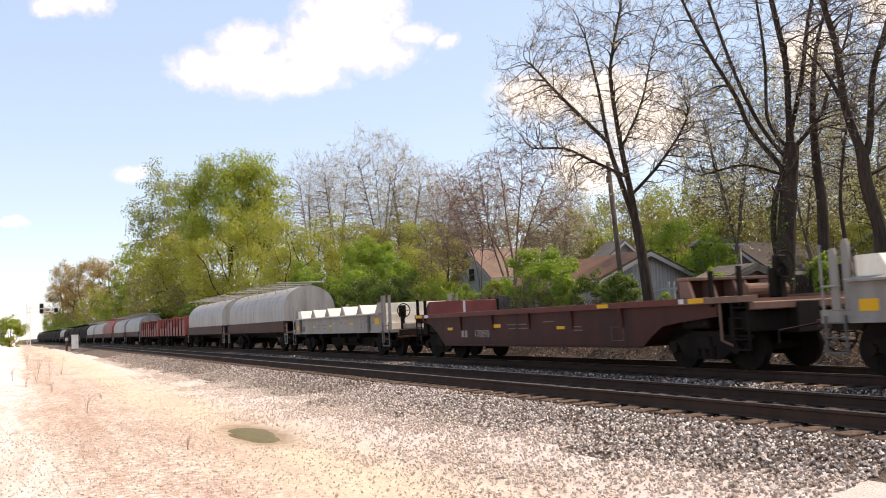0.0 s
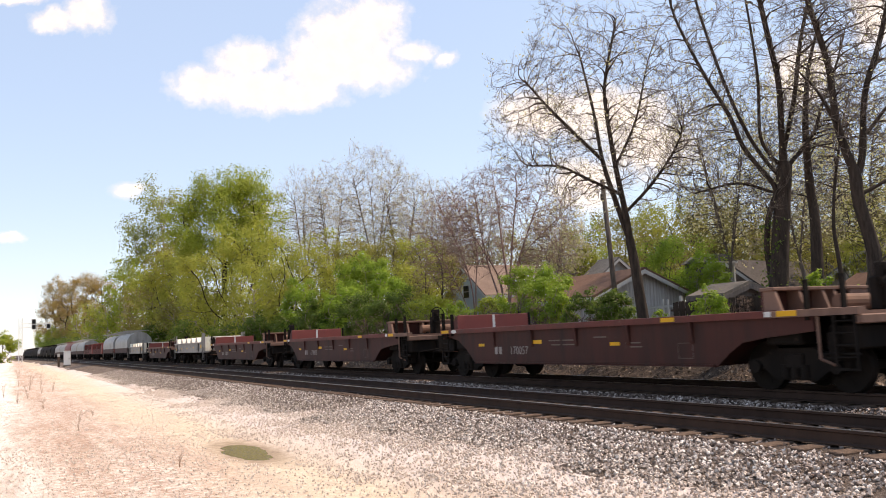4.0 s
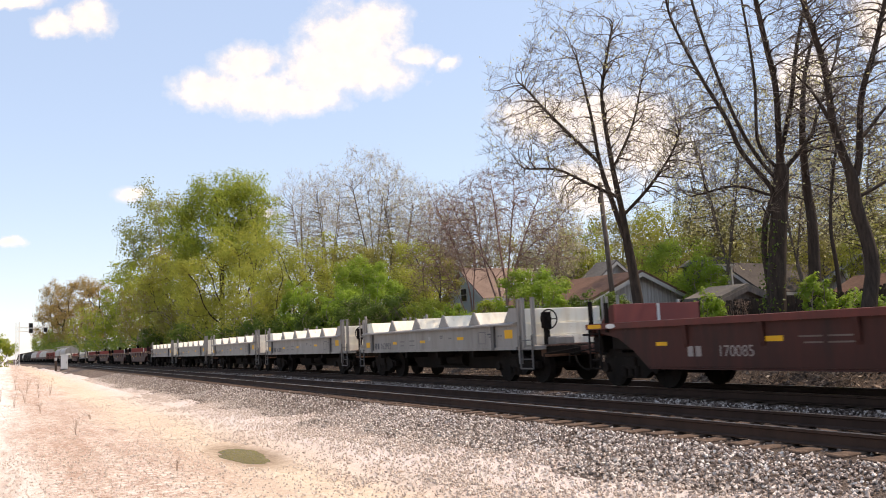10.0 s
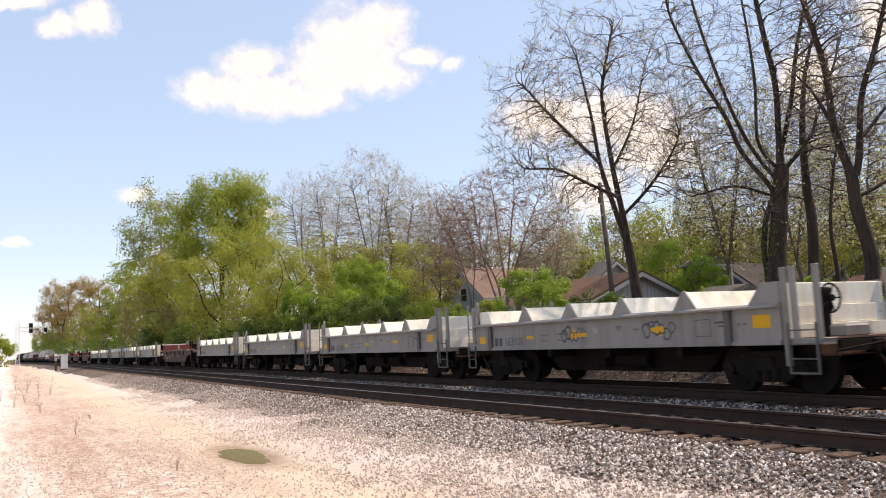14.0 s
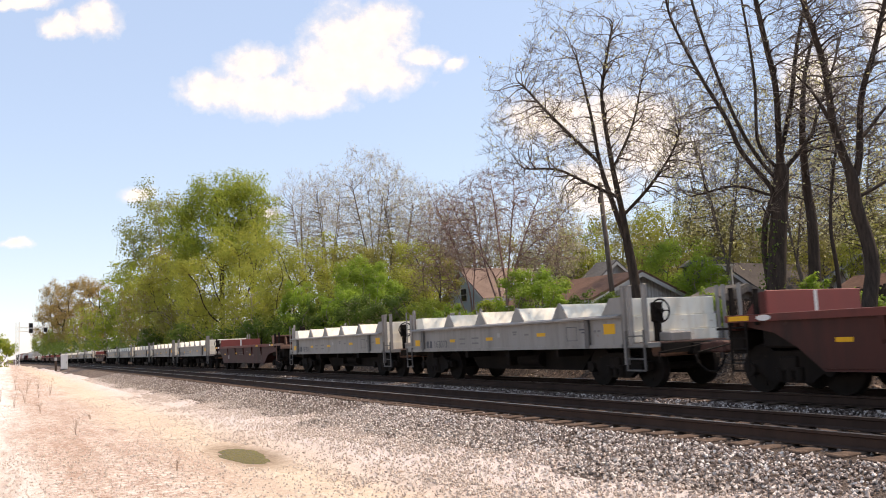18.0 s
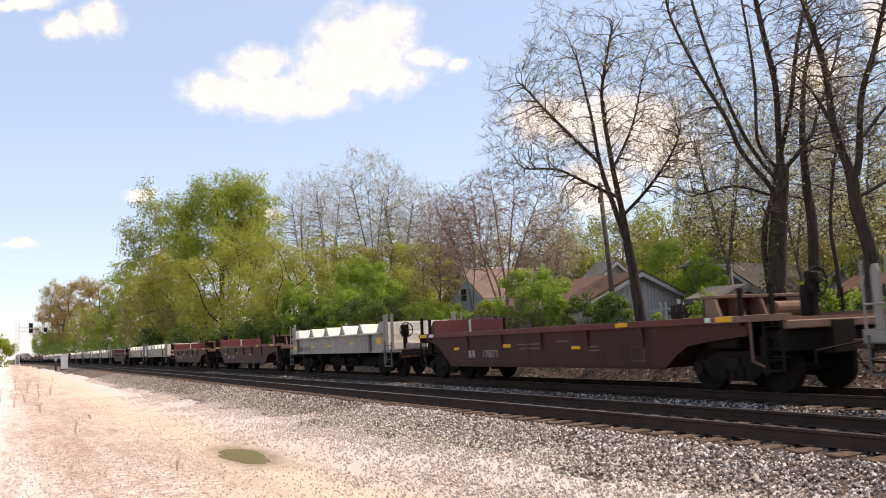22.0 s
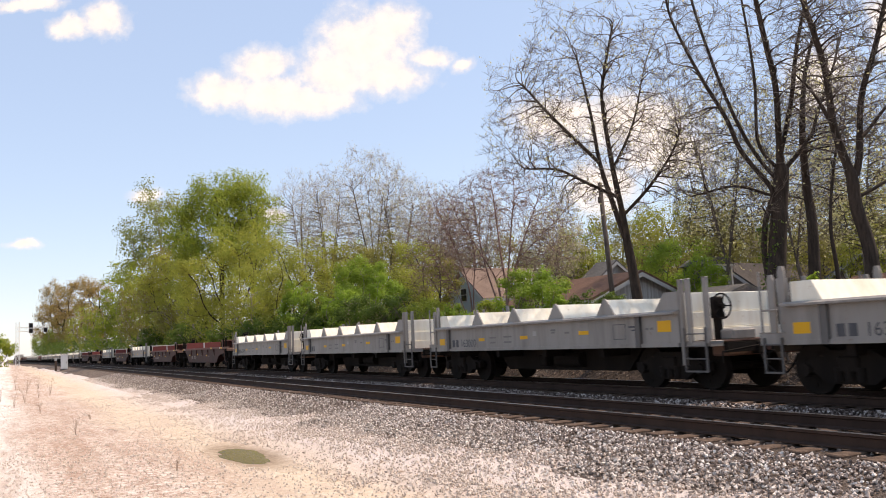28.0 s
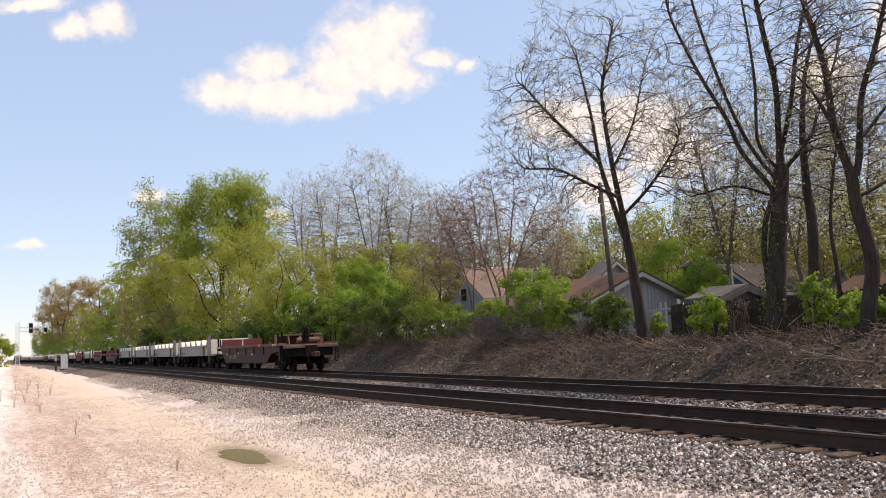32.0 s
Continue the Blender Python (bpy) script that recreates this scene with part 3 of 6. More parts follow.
        part("rear_chord", prism(B(), [(s * 1.30, 1.36), (s * 1.50, 1.36), (s * 1.50, 1.48), (s * 1.30, 1.49)], "y", r + 0.05, -6.1), M_TANRUST, car, "tan rust-streaked rear chord")
        for k in range(5):
            y = 4.0 - 2.0 * k
            part("side_rib", prism(B(), [(s * 1.42, 1.36), (s * 1.50, 1.36), (s * 1.45, 0.98), (s * 1.42, 0.90)], "y", y - 0.06, y + 0.06), M_BROWN, car)
        for y, w, h, z in ((f - 0.35, 0.5, 0.09, 1.43), (4.75, 0.34, 0.08, 0.99), (1.75, 0.42, 0.10, 1.04), (-1.5, 0.36, 0.08, 0.95), (-3.4, 0.42, 0.09, 1.43), (-6.5, 0.44, 0.10, 1.43)):
            xs = 1.502 if z > 1.36 else 1.422
            part("yellow_patch", box(B(), s * xs, s * (xs + 0.004), y - w / 2, y + w / 2, z - h / 2, z + h / 2), M_YELLOW, car)
        bm = B()
        yc = -3.8
        for a, b, c, d in ((yc - 0.22, yc + 0.22, 0.62, 0.632), (yc - 0.22, yc + 0.22, 0.93, 0.942), (yc - 0.22, yc - 0.208, 0.62, 0.942), (yc + 0.208, yc + 0.22, 0.62, 0.942)):
            box(bm, s * 1.422, s * 1.425, a, b, c, d)
        part("stencil_box", bm, M_DIMLETTER, car)
        for y, w, z in ((0.7, 0.5, 1.05), (0.1, 0.5, 1.05), (0.7, 0.4, 0.94), (0.05, 0.55, 0.94), (-1.2, 0.5, 1.10), (-2.4, 0.5, 0.95), (-2.45, 0.4, 0.86)):
            part("stencil_line", box(B(), s * 1.422, s * 1.4235, y, y + w, z, z + 0.03), M_DIMLETTER, car)
        part("white_plate", box(B(), s * 1.502, s * 1.506, -6.15, -6.0, 1.38, 1.48), M_TRIMWHITE, car)
        for y, zt in ((f - 0.15, 2.02), (f - 0.75, 1.96), (-6.9, 2.0), (r + 0.35, 2.05)):
            part("side_post", box(B(), s * 1.40, s * 1.47, y - 0.03, y + 0.03, 1.30, zt, 0.01), M_DARK, car)
        part("oval_plate", prism(B(), [(f - 0.95 + 0.17 * math.cos(k * math.pi / 8), 1.425 + 0.055 * math.sin(k * math.pi / 8)) for k in range(16)], "x", s * 1.502, s * 1.506), M_TRIMWHITE, car)
        ladder(car, s * 1.48, f - 0.5, f - 0.1, 0.45, 1.36, 4, M_DARK)
        ladder(car, s * 1.48, r + 0.15, r + 0.55, 0.45, 1.36, 4, M_DARK)
        part("grab_bar", rod(rod(B(), (s * 1.44, -7.1, 0.62), (s * 1.44, -7.1, 1.36), 0.03, 6), (s * 1.44, -7.1, 0.62), (s * 1.30, -7.3, 0.50), 0.024, 6), M_TANRUST, car)
    # front bulkhead: a red sheet across the car with a pale stripe in its middle, and a raked gusset at each side
    yb = 6.40
    part("front_bulkhead", box(B(), -1.30, 1.30, yb, yb + 0.06, 1.38, 1.93, 0.01), M_REDBOX, car, "faded red cross bulkhead sheet")
    part("pale_stripe", box(B(), -0.045, 0.045, yb - 0.004, yb - 0.001, 1.38, 1.92), M_TRIMWHITE, car)
    for s in (-1, 1):
        part("bulkhead_gusset", prism(B(), [(yb + 0.062, 1.50), (yb + 0.062, 1.91), (yb + 0.18, 1.91), (yb + 0.55, 1.50)], "x", s * 1.22, s * 1.29), M_CHORD, car)
    # rear bulkhead: its back shows posts with open bays between them, under a top rail
    yr = -6.1
    part("rear_bulkhead", box(B(), -1.30, 1.30, yr + 0.28, yr + 0.34, 1.38, 1.86, 0.01), M_BROWN, car)
    part("bulkhead_rail", box(B(), -1.32, 1.32, yr, yr + 0.34, 1.86, 1.93, 0.012), M_TANRUST, car)
    for x in (-1.26, -0.62, 0.02, 0.34):
        part("bulkhead_post", prism(B(), [(yr - 0.14, 1.42), (yr + 0.28, 1.42), (yr + 0.28, 1.86), (yr + 0.02, 1.86)], "x", x - 0.035, x + 0.035), M_TANRUST, car)
    part("bulkhead_plate", box(B(), 0.78, 1.30, yr + 0.02, yr + 0.06, 1.42, 1.86, 0.01), M_TANRUST, car)
    part("well_floor", box(B(), -1.37, 1.37, -4.55, 3.9, 0.47, 0.56), M_BROWN, car)
    part("slope_sheet", prism(B(), [(3.9, 0.50), (3.98, 0.50), (6.46, 1.38), (6.38, 1.38)], "x", -1.36, 1.36), M_BROWN, car)
    part("slope_sheet", prism(B(), [(-4.55, 0.50), (-4.63, 0.50), (-5.86, 1.38), (-5.78, 1.38)], "x", -1.36, 1.36), M_BROWN, car)
    part("front_deck", box(B(), -1.30, 1.30, 6.5, f - 0.02, 1.36, 1.42), M_BROWN, car)
    part("rear_deck", box(B(), -1.30, 1.30, r + 0.1, -6.1, 1.36, 1.42), M_TANRUST, car)
    part("draft_sill", box(B(), -0.32, 0.32, 4.3, f + 1.0, 0.72, 1.0, 0.02), M_DARK, car)
    part("end_platform", box(B(), -1.2, 1.2, f, f + 0.55, 1.22, 1.27, 0.01), M_DARK, car)
    part("end_grating", box(B(), -1.0, 1.0, f + 0.02, f + 0.40, 0.80, 1.2, 0.03), M_DARK, car)
    part("draft_sill", box(B(), -0.32, 0.32, r, -4.9, 0.72, 1.34, 0.02), M_DARK, car)
    part("bolster", box(B(), -1.30, 1.30, 5.8, 6.6, 0.86, 1.30, 0.04), M_DARK, car)
    part("bolster", box(B(), -1.30, 1.30, -6.6, -5.8, 0.86, 1.34, 0.04), M_DARK, car)
    for y in (f - 0.10, r + 0.12):
        part("end_sill", box(B(), -1.45, 1.45, y - 0.10, y + 0.10, 1.20, 1.36, 0.02), M_BROWN if y > 0 else M_TANRUST, car)
    part("air_reservoir", rod(B(), (-0.35, -6.70, 1.60), (0.85, -6.70, 1.60), 0.15, 14), M_RUST, car, "brown cylindrical air reservoir")
    for x in (-0.15, 0.65):
        part("reservoir_saddle", box(B(), x - 0.04, x + 0.04, -6.84, -6.56, 1.42, 1.50), M_DARK, car)
    bm = box(B(), -1.25, 1.25, r + 0.2, r + 0.85, 0.78, 1.19, 0.03)
    box(bm, -1.32, -0.9, r + 0.6, r + 0.85, 0.58, 1.08, 0.03)
    rod(bm, (-1.32, r + 0.2, 0.70), (-1.32, r + 1.0, 0.70), 0.025, 6)
    rod(bm, (-1.36, r + 0.62, 0.60), (-1.36, r + 0.62, 1.36), 0.03, 6)
    part("brake_rigging", bm, M_DARK, car)
    part("brake_stand", box(B(), -0.28, 0.08, r + 0.55, r + 0.73, 1.42, 2.02, 0.03), M_DARK, car)
    brake_wheel(car, -0.1, r + 0.42, 2.08, M_DARK, 0.27)
    truck(car, 6.2)
    truck(car, -6.25)
    coupler(car, f + 0.92, 1)
    coupler(car, r - 0.22, -1)
    return car


def hood_car(name="covered_coil_car", hood=None, sill=None, label="covered coil car with pale grey rounded hoods on a rusty frame"):
    car = tagged(new(name), label, "coil car", "train of coil cars")
    hood, sill = hood or M_HOOD, sill or M_BROWN
    n = 14
    arc = [(1.42 * math.cos(math.pi * i / n), 2.25 + 1.22 * math.sin(math.pi * i / n)) for i in range(n + 1)]
    outline = [(1.42, 1.62)] + arc + [(-1.42, 1.62)]
    for y0, y1 in ((-6.4, -0.02), (0.02, 6.4)):
        h = part("hood", prism(B(), outline, "y", y0, y1), hood, car)
        for k in range(3):
            y = y0 + 0.9 + k * (y1 - y0 - 1.8) / 2
            bm = rod(rod(B(), (-0.9, y, 3.15), (-1.0, y, 3.68), 0.03, 6), (-1.25, y - 0.6, 3.68), (-1.25, y + 0.6, 3.68), 0.02, 6)
            rod(bm, (-1.5, y, 3.68), (1.2, y, 3.68), 0.03, 6)
            part("lifting_frame", bm, hood, h)
        part("hood_band", prism(B(), [(x * 1.012, 1.62 + (z - 1.62) * 1.006) for x, z in outline], "y", (y0 + y1) / 2 - 0.06, (y0 + y1) / 2 + 0.06), hood, h)
    for s in (-1, 1):
        part("side_sill", box(B(), s * 1.42, s * 1.48, -6.6, 6.6, 1.05, 1.62, 0.02), sill, car)
    part("floor", box(B(), -1.40, 1.40, -6.7, 6.7, 1.0, 1.1), M_DARK, car)
    part("draft_sill", box(B(), -0.3, 0.3, -7.0, 7.0, 0.72, 1.0), M_DARK, car)
    for y in (6.75, -6.75):
        part("end_platform", box(B(), -1.4, 1.4, y - 0.3, y + 0.3, 1.0, 1.06), M_RUST, car)
        for s in (-1, 1):
            ladder(car, s * 1.42, y - 0.2, y + 0.2, 0.45, 1.5, 4, M_WHITE)
    truck(car, 5.0)
    truck(car, -5.0)
    coupler(car, 6.8, 1)
    coupler(car, -6.8, -1)
    return car


def red_car():
    car = tagged(new("coil_car"), "faded red open coil car with dark frames", "coil car", "train of coil cars")
    for s in (-1, 1):
        part("side_sill", box(B(), s * 1.40, s * 1.46, -7.0, 7.0, 1.0, 1.75, 0.02), M_REDBOX, car)
        for k in range(8):
            y = -5.6 + k * 1.6
            part("stake", box(B(), s * 1.46, s * 1.52, y - 0.05, y + 0.05, 1.0, 2.5), M_DARK, car)
    for y in (-6.6, -0.3, 6.2):
        part("bulkhead", box(B(), -1.4, 1.4, y, y + 0.35, 1.0, 2.65, 0.02), M_REDBOX, car)
    for y in (-3.4, 2.8):
        part("cover", prism(B(), [(-1.3, 1.3), (1.3, 1.3), (0.9, 2.35), (-0.9, 2.35)], "y", y - 2.6, y + 2.6), M_REDBOX, car)
    part("floor", box(B(), -1.40, 1.40, -7.0, 7.0, 0.95, 1.05), M_DARK, car)
    part("draft_sill", box(B(), -0.3, 0.3, -7.1, 7.1, 0.72, 0.98), M_DARK, car)
    truck(car, 5.1)
    truck(car, -5.1)
    coupler(car, 6.8, 1)
    coupler(car, -6.8, -1)
    return car


def lettering(car, text, x, y, z, size, material):
    """Painted characters on the side that faces the camera; they read towards the rear."""
    cu = bpy.data.curves.new("number", "FONT")
    cu.body, cu.size, cu.extrude = text, size, 0.001
    tmp = new("tmp", cu)
    me = bpy.data.meshes.new_from_object(tmp)
    bpy.data.objects.remove(tmp)
    me.materials.append(material)
    ob = new("car_number", me)
    ob.parent = car
    ob.matrix_local = Matrix(((0, 0, -1, x), (-1, 0, 0, y), (0, 1, 0, z), (0, 0, 0, 1)))
    return ob


def mark(car, x, y, z, size, material):
    """Owner's mark, as two plain blocks."""
    for k in (0, 1):
        bm = box(B(), x - 0.002, x, y - k * size * 0.75 - size * 0.52, y - k * size * 0.75, z, z + size * 0.70)
        part("owner_mark", bm, material, car)


ORDER = "WBWBBBBWwwWWBWwwWWBWWBBWBwBBWwWwB"       # w: cars with no hand-brake wheel
NUMBERS = ["", "170090", "163008", "170062", "170093", "170057", "", "163007", "163014", "162978", "163091", "162993", "170085", "163068", "163087",
           "162988", "163101", "163169", "", "163031", "163073", "170095", "170058", "163018", "170071", "162957", "170046", "170007", "162979", "", "163000", "163074", "170087"]
LEAD = "HHRRHHMHHDDDDHDDDDDDDD"          # cars ahead, nearest first
HERE = Matrix()
proto = {"W": white_car(), "w": white_car(braked=False), "B": brown_car(), "H": hood_car(), "R": red_car(),
         "M": hood_car(hood=M_REDBOX, sill=M_BROWN, label="covered coil car with faded maroon rounded hoods"),
         "D": hood_car(hood=M_DARK, sill=M_DARK, label="covered coil car with dark grimy hoods, far up the line")}
LENGTH = {"W": LW, "w": LW, "B": LB, "H": 15.2, "R": 15.2, "M": 15.2, "D": 15.2}
train, used = [], set()


copies = {k: [] for k in proto}


def take(kind):
    if kind in used:
        copies[kind].append(copy_thing(proto[kind], HERE))
        return copies[kind][-1]
    used.add(kind)
    return proto[kind]


# offset of each car's middle behind the front end of the first car of ORDER
gone = 0.0
for kind in ORDER:
    train.append((take(kind), -(gone + LENGTH[kind] / 2)))
    gone += LENGTH[kind]
for (car, _), kind, digits in zip(train, ORDER, NUMBERS):
    if kind in "Ww":
        mark(car, -1.453, W_FRONT - 1.05, 1.04, 0.31, M_STENCIL)
        lettering(car, digits, -1.453, W_FRONT - 1.58, 1.04, 0.32, M_STENCIL)
    else:
        mark(car, -1.423, 3.98, 0.72, 0.30, M_LETTER)
        lettering(car, digits, -1.423, 3.15, 0.72, 0.31, M_LETTER)
bm_dark, bm_gold = B(), B()
for y0 in (1.35, -1.75):
    rng = random.Random(int(y0 * 10))
    for k in range(6):
        y, z, q = y0 - 0.16 * k, 1.28 + rng.uniform(-0.09, 0.09), rng.uniform(0.09, 0.16)
        n = 14
        outer = [(y + q * (1 + 0.3 * math.sin(3 * a + k)) * math.cos(a), z + q * 1.2 * math.sin(a)) for a in (6.2832 * i / n for i in range(n))]
        inner = [(y + (p - y) * 0.72, z + (w - z) * 0.72) for p, w in outer]
        for i in range(n):
            j = (i + 1) % n
            prism(bm_dark, [outer[i], outer[j], inner[j], inner[i]], "x", -1.4535, -1.4525)
    prism(bm_gold, [(y0 - 0.4 + 0.16 * math.cos(a), 1.27 + 0.11 * math.sin(a)) for a in (6.2832 * i / 10 for i in range(10))], "x", -1.4524, -1.4518)
scrawl = part("graffiti", bm_dark, M_STENCIL, train[16][0], "dark looping graffiti scrawl")
part("graffiti_fill", bm_gold, M_YELLOW, scrawl)
gone = 0.0
for kind in LEAD:
    train.append((take(kind), gone + LENGTH[kind] / 2))
    gone += LENGTH[kind]


def along(s):
    """A point of the far track, s metres along, and its heading."""
    return Vector((TRACK_FAR + bend(s), s, 0.0)), math.degrees(math.atan2(bend(s - 3) - bend(s + 3), 6.0))


def travelled(t):
    """Where the front end of the first car of ORDER is at t seconds."""
    return 42.525 + 16.224 * t + 0.00472 * t * t - 0.000471 * t ** 3
# ---- trees ----
class Tree:
    """Grows limbs as tapered tubes."""
    def __init__(self, seed):
        self.r = random.Random(seed)
        self.v, self.f, self.thin = [], [], []

    def tube(self, pts, radii, sides):
        base = len(self.v)
        up = Vector((0.3, 0.2, 1)).normalized()
        for i, (p, rad) in enumerate(zip(pts, radii)):
            d = (pts[min(i + 1, len(pts) - 1)] - pts[max(i - 1, 0)]).normalized()
            a = d.cross(Vector((1, 0.13, 0)) if abs(d.z) > 0.8 else up).normalized()
            b = d.cross(a)
            for k in range(sides):
                t = 2 * math.pi * k / sides
                self.v.append(tuple(p + (a * math.cos(t) + b * math.sin(t)) * rad))
        for i in range(len(pts) - 1):
            self.thin += [radii[i] < 0.024] * sides
            for k in range(sides):
                self.f.append((base + i * sides + k, base + i * sides + (k + 1) % sides, base + (i + 1) * sides + (k + 1) % sides, base + (i + 1) * sides + k))

    def stalk(self, guide, r0, r1, shoots=0, reach=0.3):
        """A plain stem through guide points, with a few side shoots."""
        r = self.r
        g = [Vector(p) for p in guide]
        pts = []
        for a, b in zip(g, g[1:]):
            pts += [a.lerp(b, k / 3) + Vector((r.gauss(0, 1), r.gauss(0, 1), 0)) * r0 * 0.4 for k in range(3)]
        pts.append(g[-1])
        n = len(pts) - 1
        self.tube(pts, [r0 + (r1 - r0) * i / n for i in range(n + 1)], 3 if r0 < 0.02 else 5)
        for _ in range(shoots):
            k = r.randrange(n // 3, n)
            d = (pts[k + 1] - pts[k]).normalized() + Vector((r.gauss(0, 0.7), r.gauss(0, 0.7), r.gauss(0.1, 0.5)))
            q = pts[k] + d * reach * r.uniform(0.3, 0.7)
            self.tube([pts[k], q, q + (d + Vector((r.gauss(0, 0.3), r.gauss(0, 0.3), 0.1))) * reach * 0.4], [r0 * 0.5, r1, r1 * 0.5], 3)


def leaf_quads(c, size, r, corners=4, normal=None):
    """Pointed leaves at the points c, facing about the way of normal where it is given."""
    n = len(c)
    if normal is None:
        normal = r.normal(0, 1, (n, 3))
    a = np.cross(normal, r.normal(0, 1, (n, 3)))
    a /= np.linalg.norm(a, axis=1, keepdims=True) + 1e-9
    b = np.cross(normal, a)
    b /= np.linalg.norm(b, axis=1, keepdims=True) + 1e-9
    s = (size * r.uniform(0.6, 1.35, (n, 1)))
    if corners == 3:
        v = np.stack([c - a * s, c + b * s * 0.85, c + a * s], axis=1).reshape(-1, 3)
    else:
        v = np.stack([c - a * s, c + b * s * 0.6, c + a * s, c - b * s * 0.6], axis=1).reshape(-1, 3)
    return v, np.arange(corners * n).reshape(-1, corners)


def unit(a):
    return a / (np.linalg.norm(a, axis=-1, keepdims=True) + 1e-9)


def crown_points(rs, count, blobs, lump, shell):
    """Points in a union of uneven ellipsoids (centre, three half sizes)."""
    b = np.array(blobs, float)
    vol = b[:, 3] * b[:, 4] * b[:, 5]
    k = rs.choice(len(b), count, p=vol / vol.sum())
    d = unit(rs.normal(0, 1, (count, 3)))
    off = rs.uniform(0, 50)
    bulge = np.array([1 + lump * (noise.noise(Vector(q) * 1.7 + Vector((off, j, 0))) + 0.6 * noise.noise(Vector(q) * 4.0 + Vector((j, off, 0)))) for q, j in zip(d, k)])
    rad = rs.uniform(0, 1, count) ** (1.0 / (3.0 + shell)) * bulge
    return b[k, :3] + d * rad[:, None] * b[k, 3:]


def branch_out(rs, nodes, parent, aims, step, reach, kill, rounds=90, up=0.12, keep=0.35, wander=0.16):
    """Limbs that grow from the given nodes towards free points of the crown, each point drawing the limb that is nearest."""
    pos, par, kids = list(map(np.array, nodes)), list(parent), [0] * len(nodes)
    for p in parent:
        if p >= 0:
            kids[p] += 1
    dist = np.linalg.norm(aims[:, None] - np.array(pos)[None], axis=2)
    idx, near = dist.argmin(1), dist.min(1)
    alive = near > kill
    for _ in range(rounds):
        pull = alive & (near < reach)
        if not pull.any():
            break
        who, inv = np.unique(idx[pull], return_inverse=True)
        way = np.zeros((len(who), 3))
        np.add.at(way, inv, unit(aims[pull] - np.array(pos)[idx[pull]]))
        way = unit(way)
        fresh = []
        for w, d in zip(who, way):
            if kids[w] >= 3:
                alive[pull & (idx == w)] &= rs.uniform() < 0.5
                continue
            if par[w] >= 0:
                d = d + keep * unit(pos[w] - pos[par[w]])
            d = unit(d + rs.normal(0, wander, 3) + np.array((0, 0, up)))
            kids[w] += 1
            pos.append(pos[w] + d * step)
            par.append(int(w))
            kids.append(0)
            fresh.append(len(pos) - 1)
        if not fresh:
            continue
        d = np.linalg.norm(aims[:, None] - np.array([pos[i] for i in fresh])[None], axis=2)
        m = d.min(1)
        closer = m < near
        idx[closer] = np.array(fresh)[d.argmin(1)][closer]
        near = np.minimum(near, m)
        alive &= near > kill
    return np.array(pos), np.array(par)


def wood(t, pos, par, base, fine, floor=None):
    """Tubes along the limbs, thickening downwards as the limbs join. Returns the ends, the thin nodes and the way of each node."""
    n = len(pos)
    kids = [[] for _ in range(n)]
    for i, p in enumerate(par):
        if p >= 0:
            kids[p].append(i)
    tips = [i for i in range(n) if not kids[i]]
    power = min(max(math.log(max(len(tips), 3)) / math.log(base / fine), 1.7), 3.4)
    acc = np.zeros(n)
    for i in range(n - 1, -1, -1):
        if not kids[i]:
            acc[i] = fine ** power
        if par[i] >= 0:
            acc[par[i]] += acc[i]
    rad = acc ** (1 / power)
    if floor is not None:
        rad[:len(floor)] = np.maximum(rad[:len(floor)] * 0.5, floor * 0.8)
        for i in range(len(floor), n):
            rad[i] = min(rad[i], rad[par[i]] * 0.85)
    main = [max(k, key=lambda j: rad[j]) if k else -1 for k in kids]
    soft = pos.copy()
    for i in range(n):
        if par[i] >= 0 and main[i] >= 0:
            soft[i] = 0.5 * pos[i] + 0.25 * pos[par[i]] + 0.25 * pos[main[i]]
    heads = [i for i in range(n) if par[i] < 0 or main[par[i]] != i]
    for h in heads:
        chain, i = ([h] if par[h] < 0 else [par[h], h]), h
        while main[i] >= 0:
            i = main[i]
            chain.append(i)
        if len(chain) < 2:
            continue
        rr = [rad[j] for j in chain]
        rr[0] = rr[0] * 1.3 if par[h] < 0 else min(rad[chain[0]], rad[h] * 1.25)
        big = max(rr)
        t.tube([Vector(soft[j]) for j in chain], rr, 9 if big > 0.12 else (6 if big > 0.05 else (4 if big > 0.02 else 3)))
    way = unit(soft - soft[np.maximum(par, 0)])
    return soft, tips, rad, way


def shoots(rs, p, d, length, thick):
    """Straight thin twigs, three faces each."""
    n = len(p)
    end = p + unit(d) * length * rs.uniform(0.45, 1.3, (n, 1))
    a = unit(np.cross(d, rs.normal(0, 1, (n, 3)))) * thick
    b = unit(np.cross(d, a)) * thick
    v = np.stack([p + a, p - 0.5 * a + 0.866 * b, p - 0.5 * a - 0.866 * b, end], axis=1).reshape(-1, 3)
    tri = np.array([(0, 1, 3), (1, 2, 3), (2, 0, 3)])
    return v, (tri[None] + 4 * np.arange(n)[:, None, None]).reshape(-1, 3), end


def twig_mesh(rs, p, d, length, thick, bend_by=0.35, lift=0.15):
    """Many thin bent twigs, each of two joints. Returns vertices, triangles and ends."""
    n = len(p)
    ln = length * rs.uniform(0.45, 1.3, (n, 1))
    d = unit(d)
    mid = p + d * ln * 0.5
    d2 = unit(d + rs.normal(0, bend_by, (n, 3)) + np.array((0, 0, lift)))
    end = mid + d2 * ln * 0.5
    a = unit(np.cross(d, rs.normal(0, 1, (n, 3))))
    b = np.cross(d, a)
    ring = [a, -0.5 * a + 0.866 * b, -0.5 * a - 0.866 * b]
    v = np.stack([p + q * thick for q in ring] + [mid + q * thick * 0.75 for q in ring] + [end], axis=1).reshape(-1, 3)
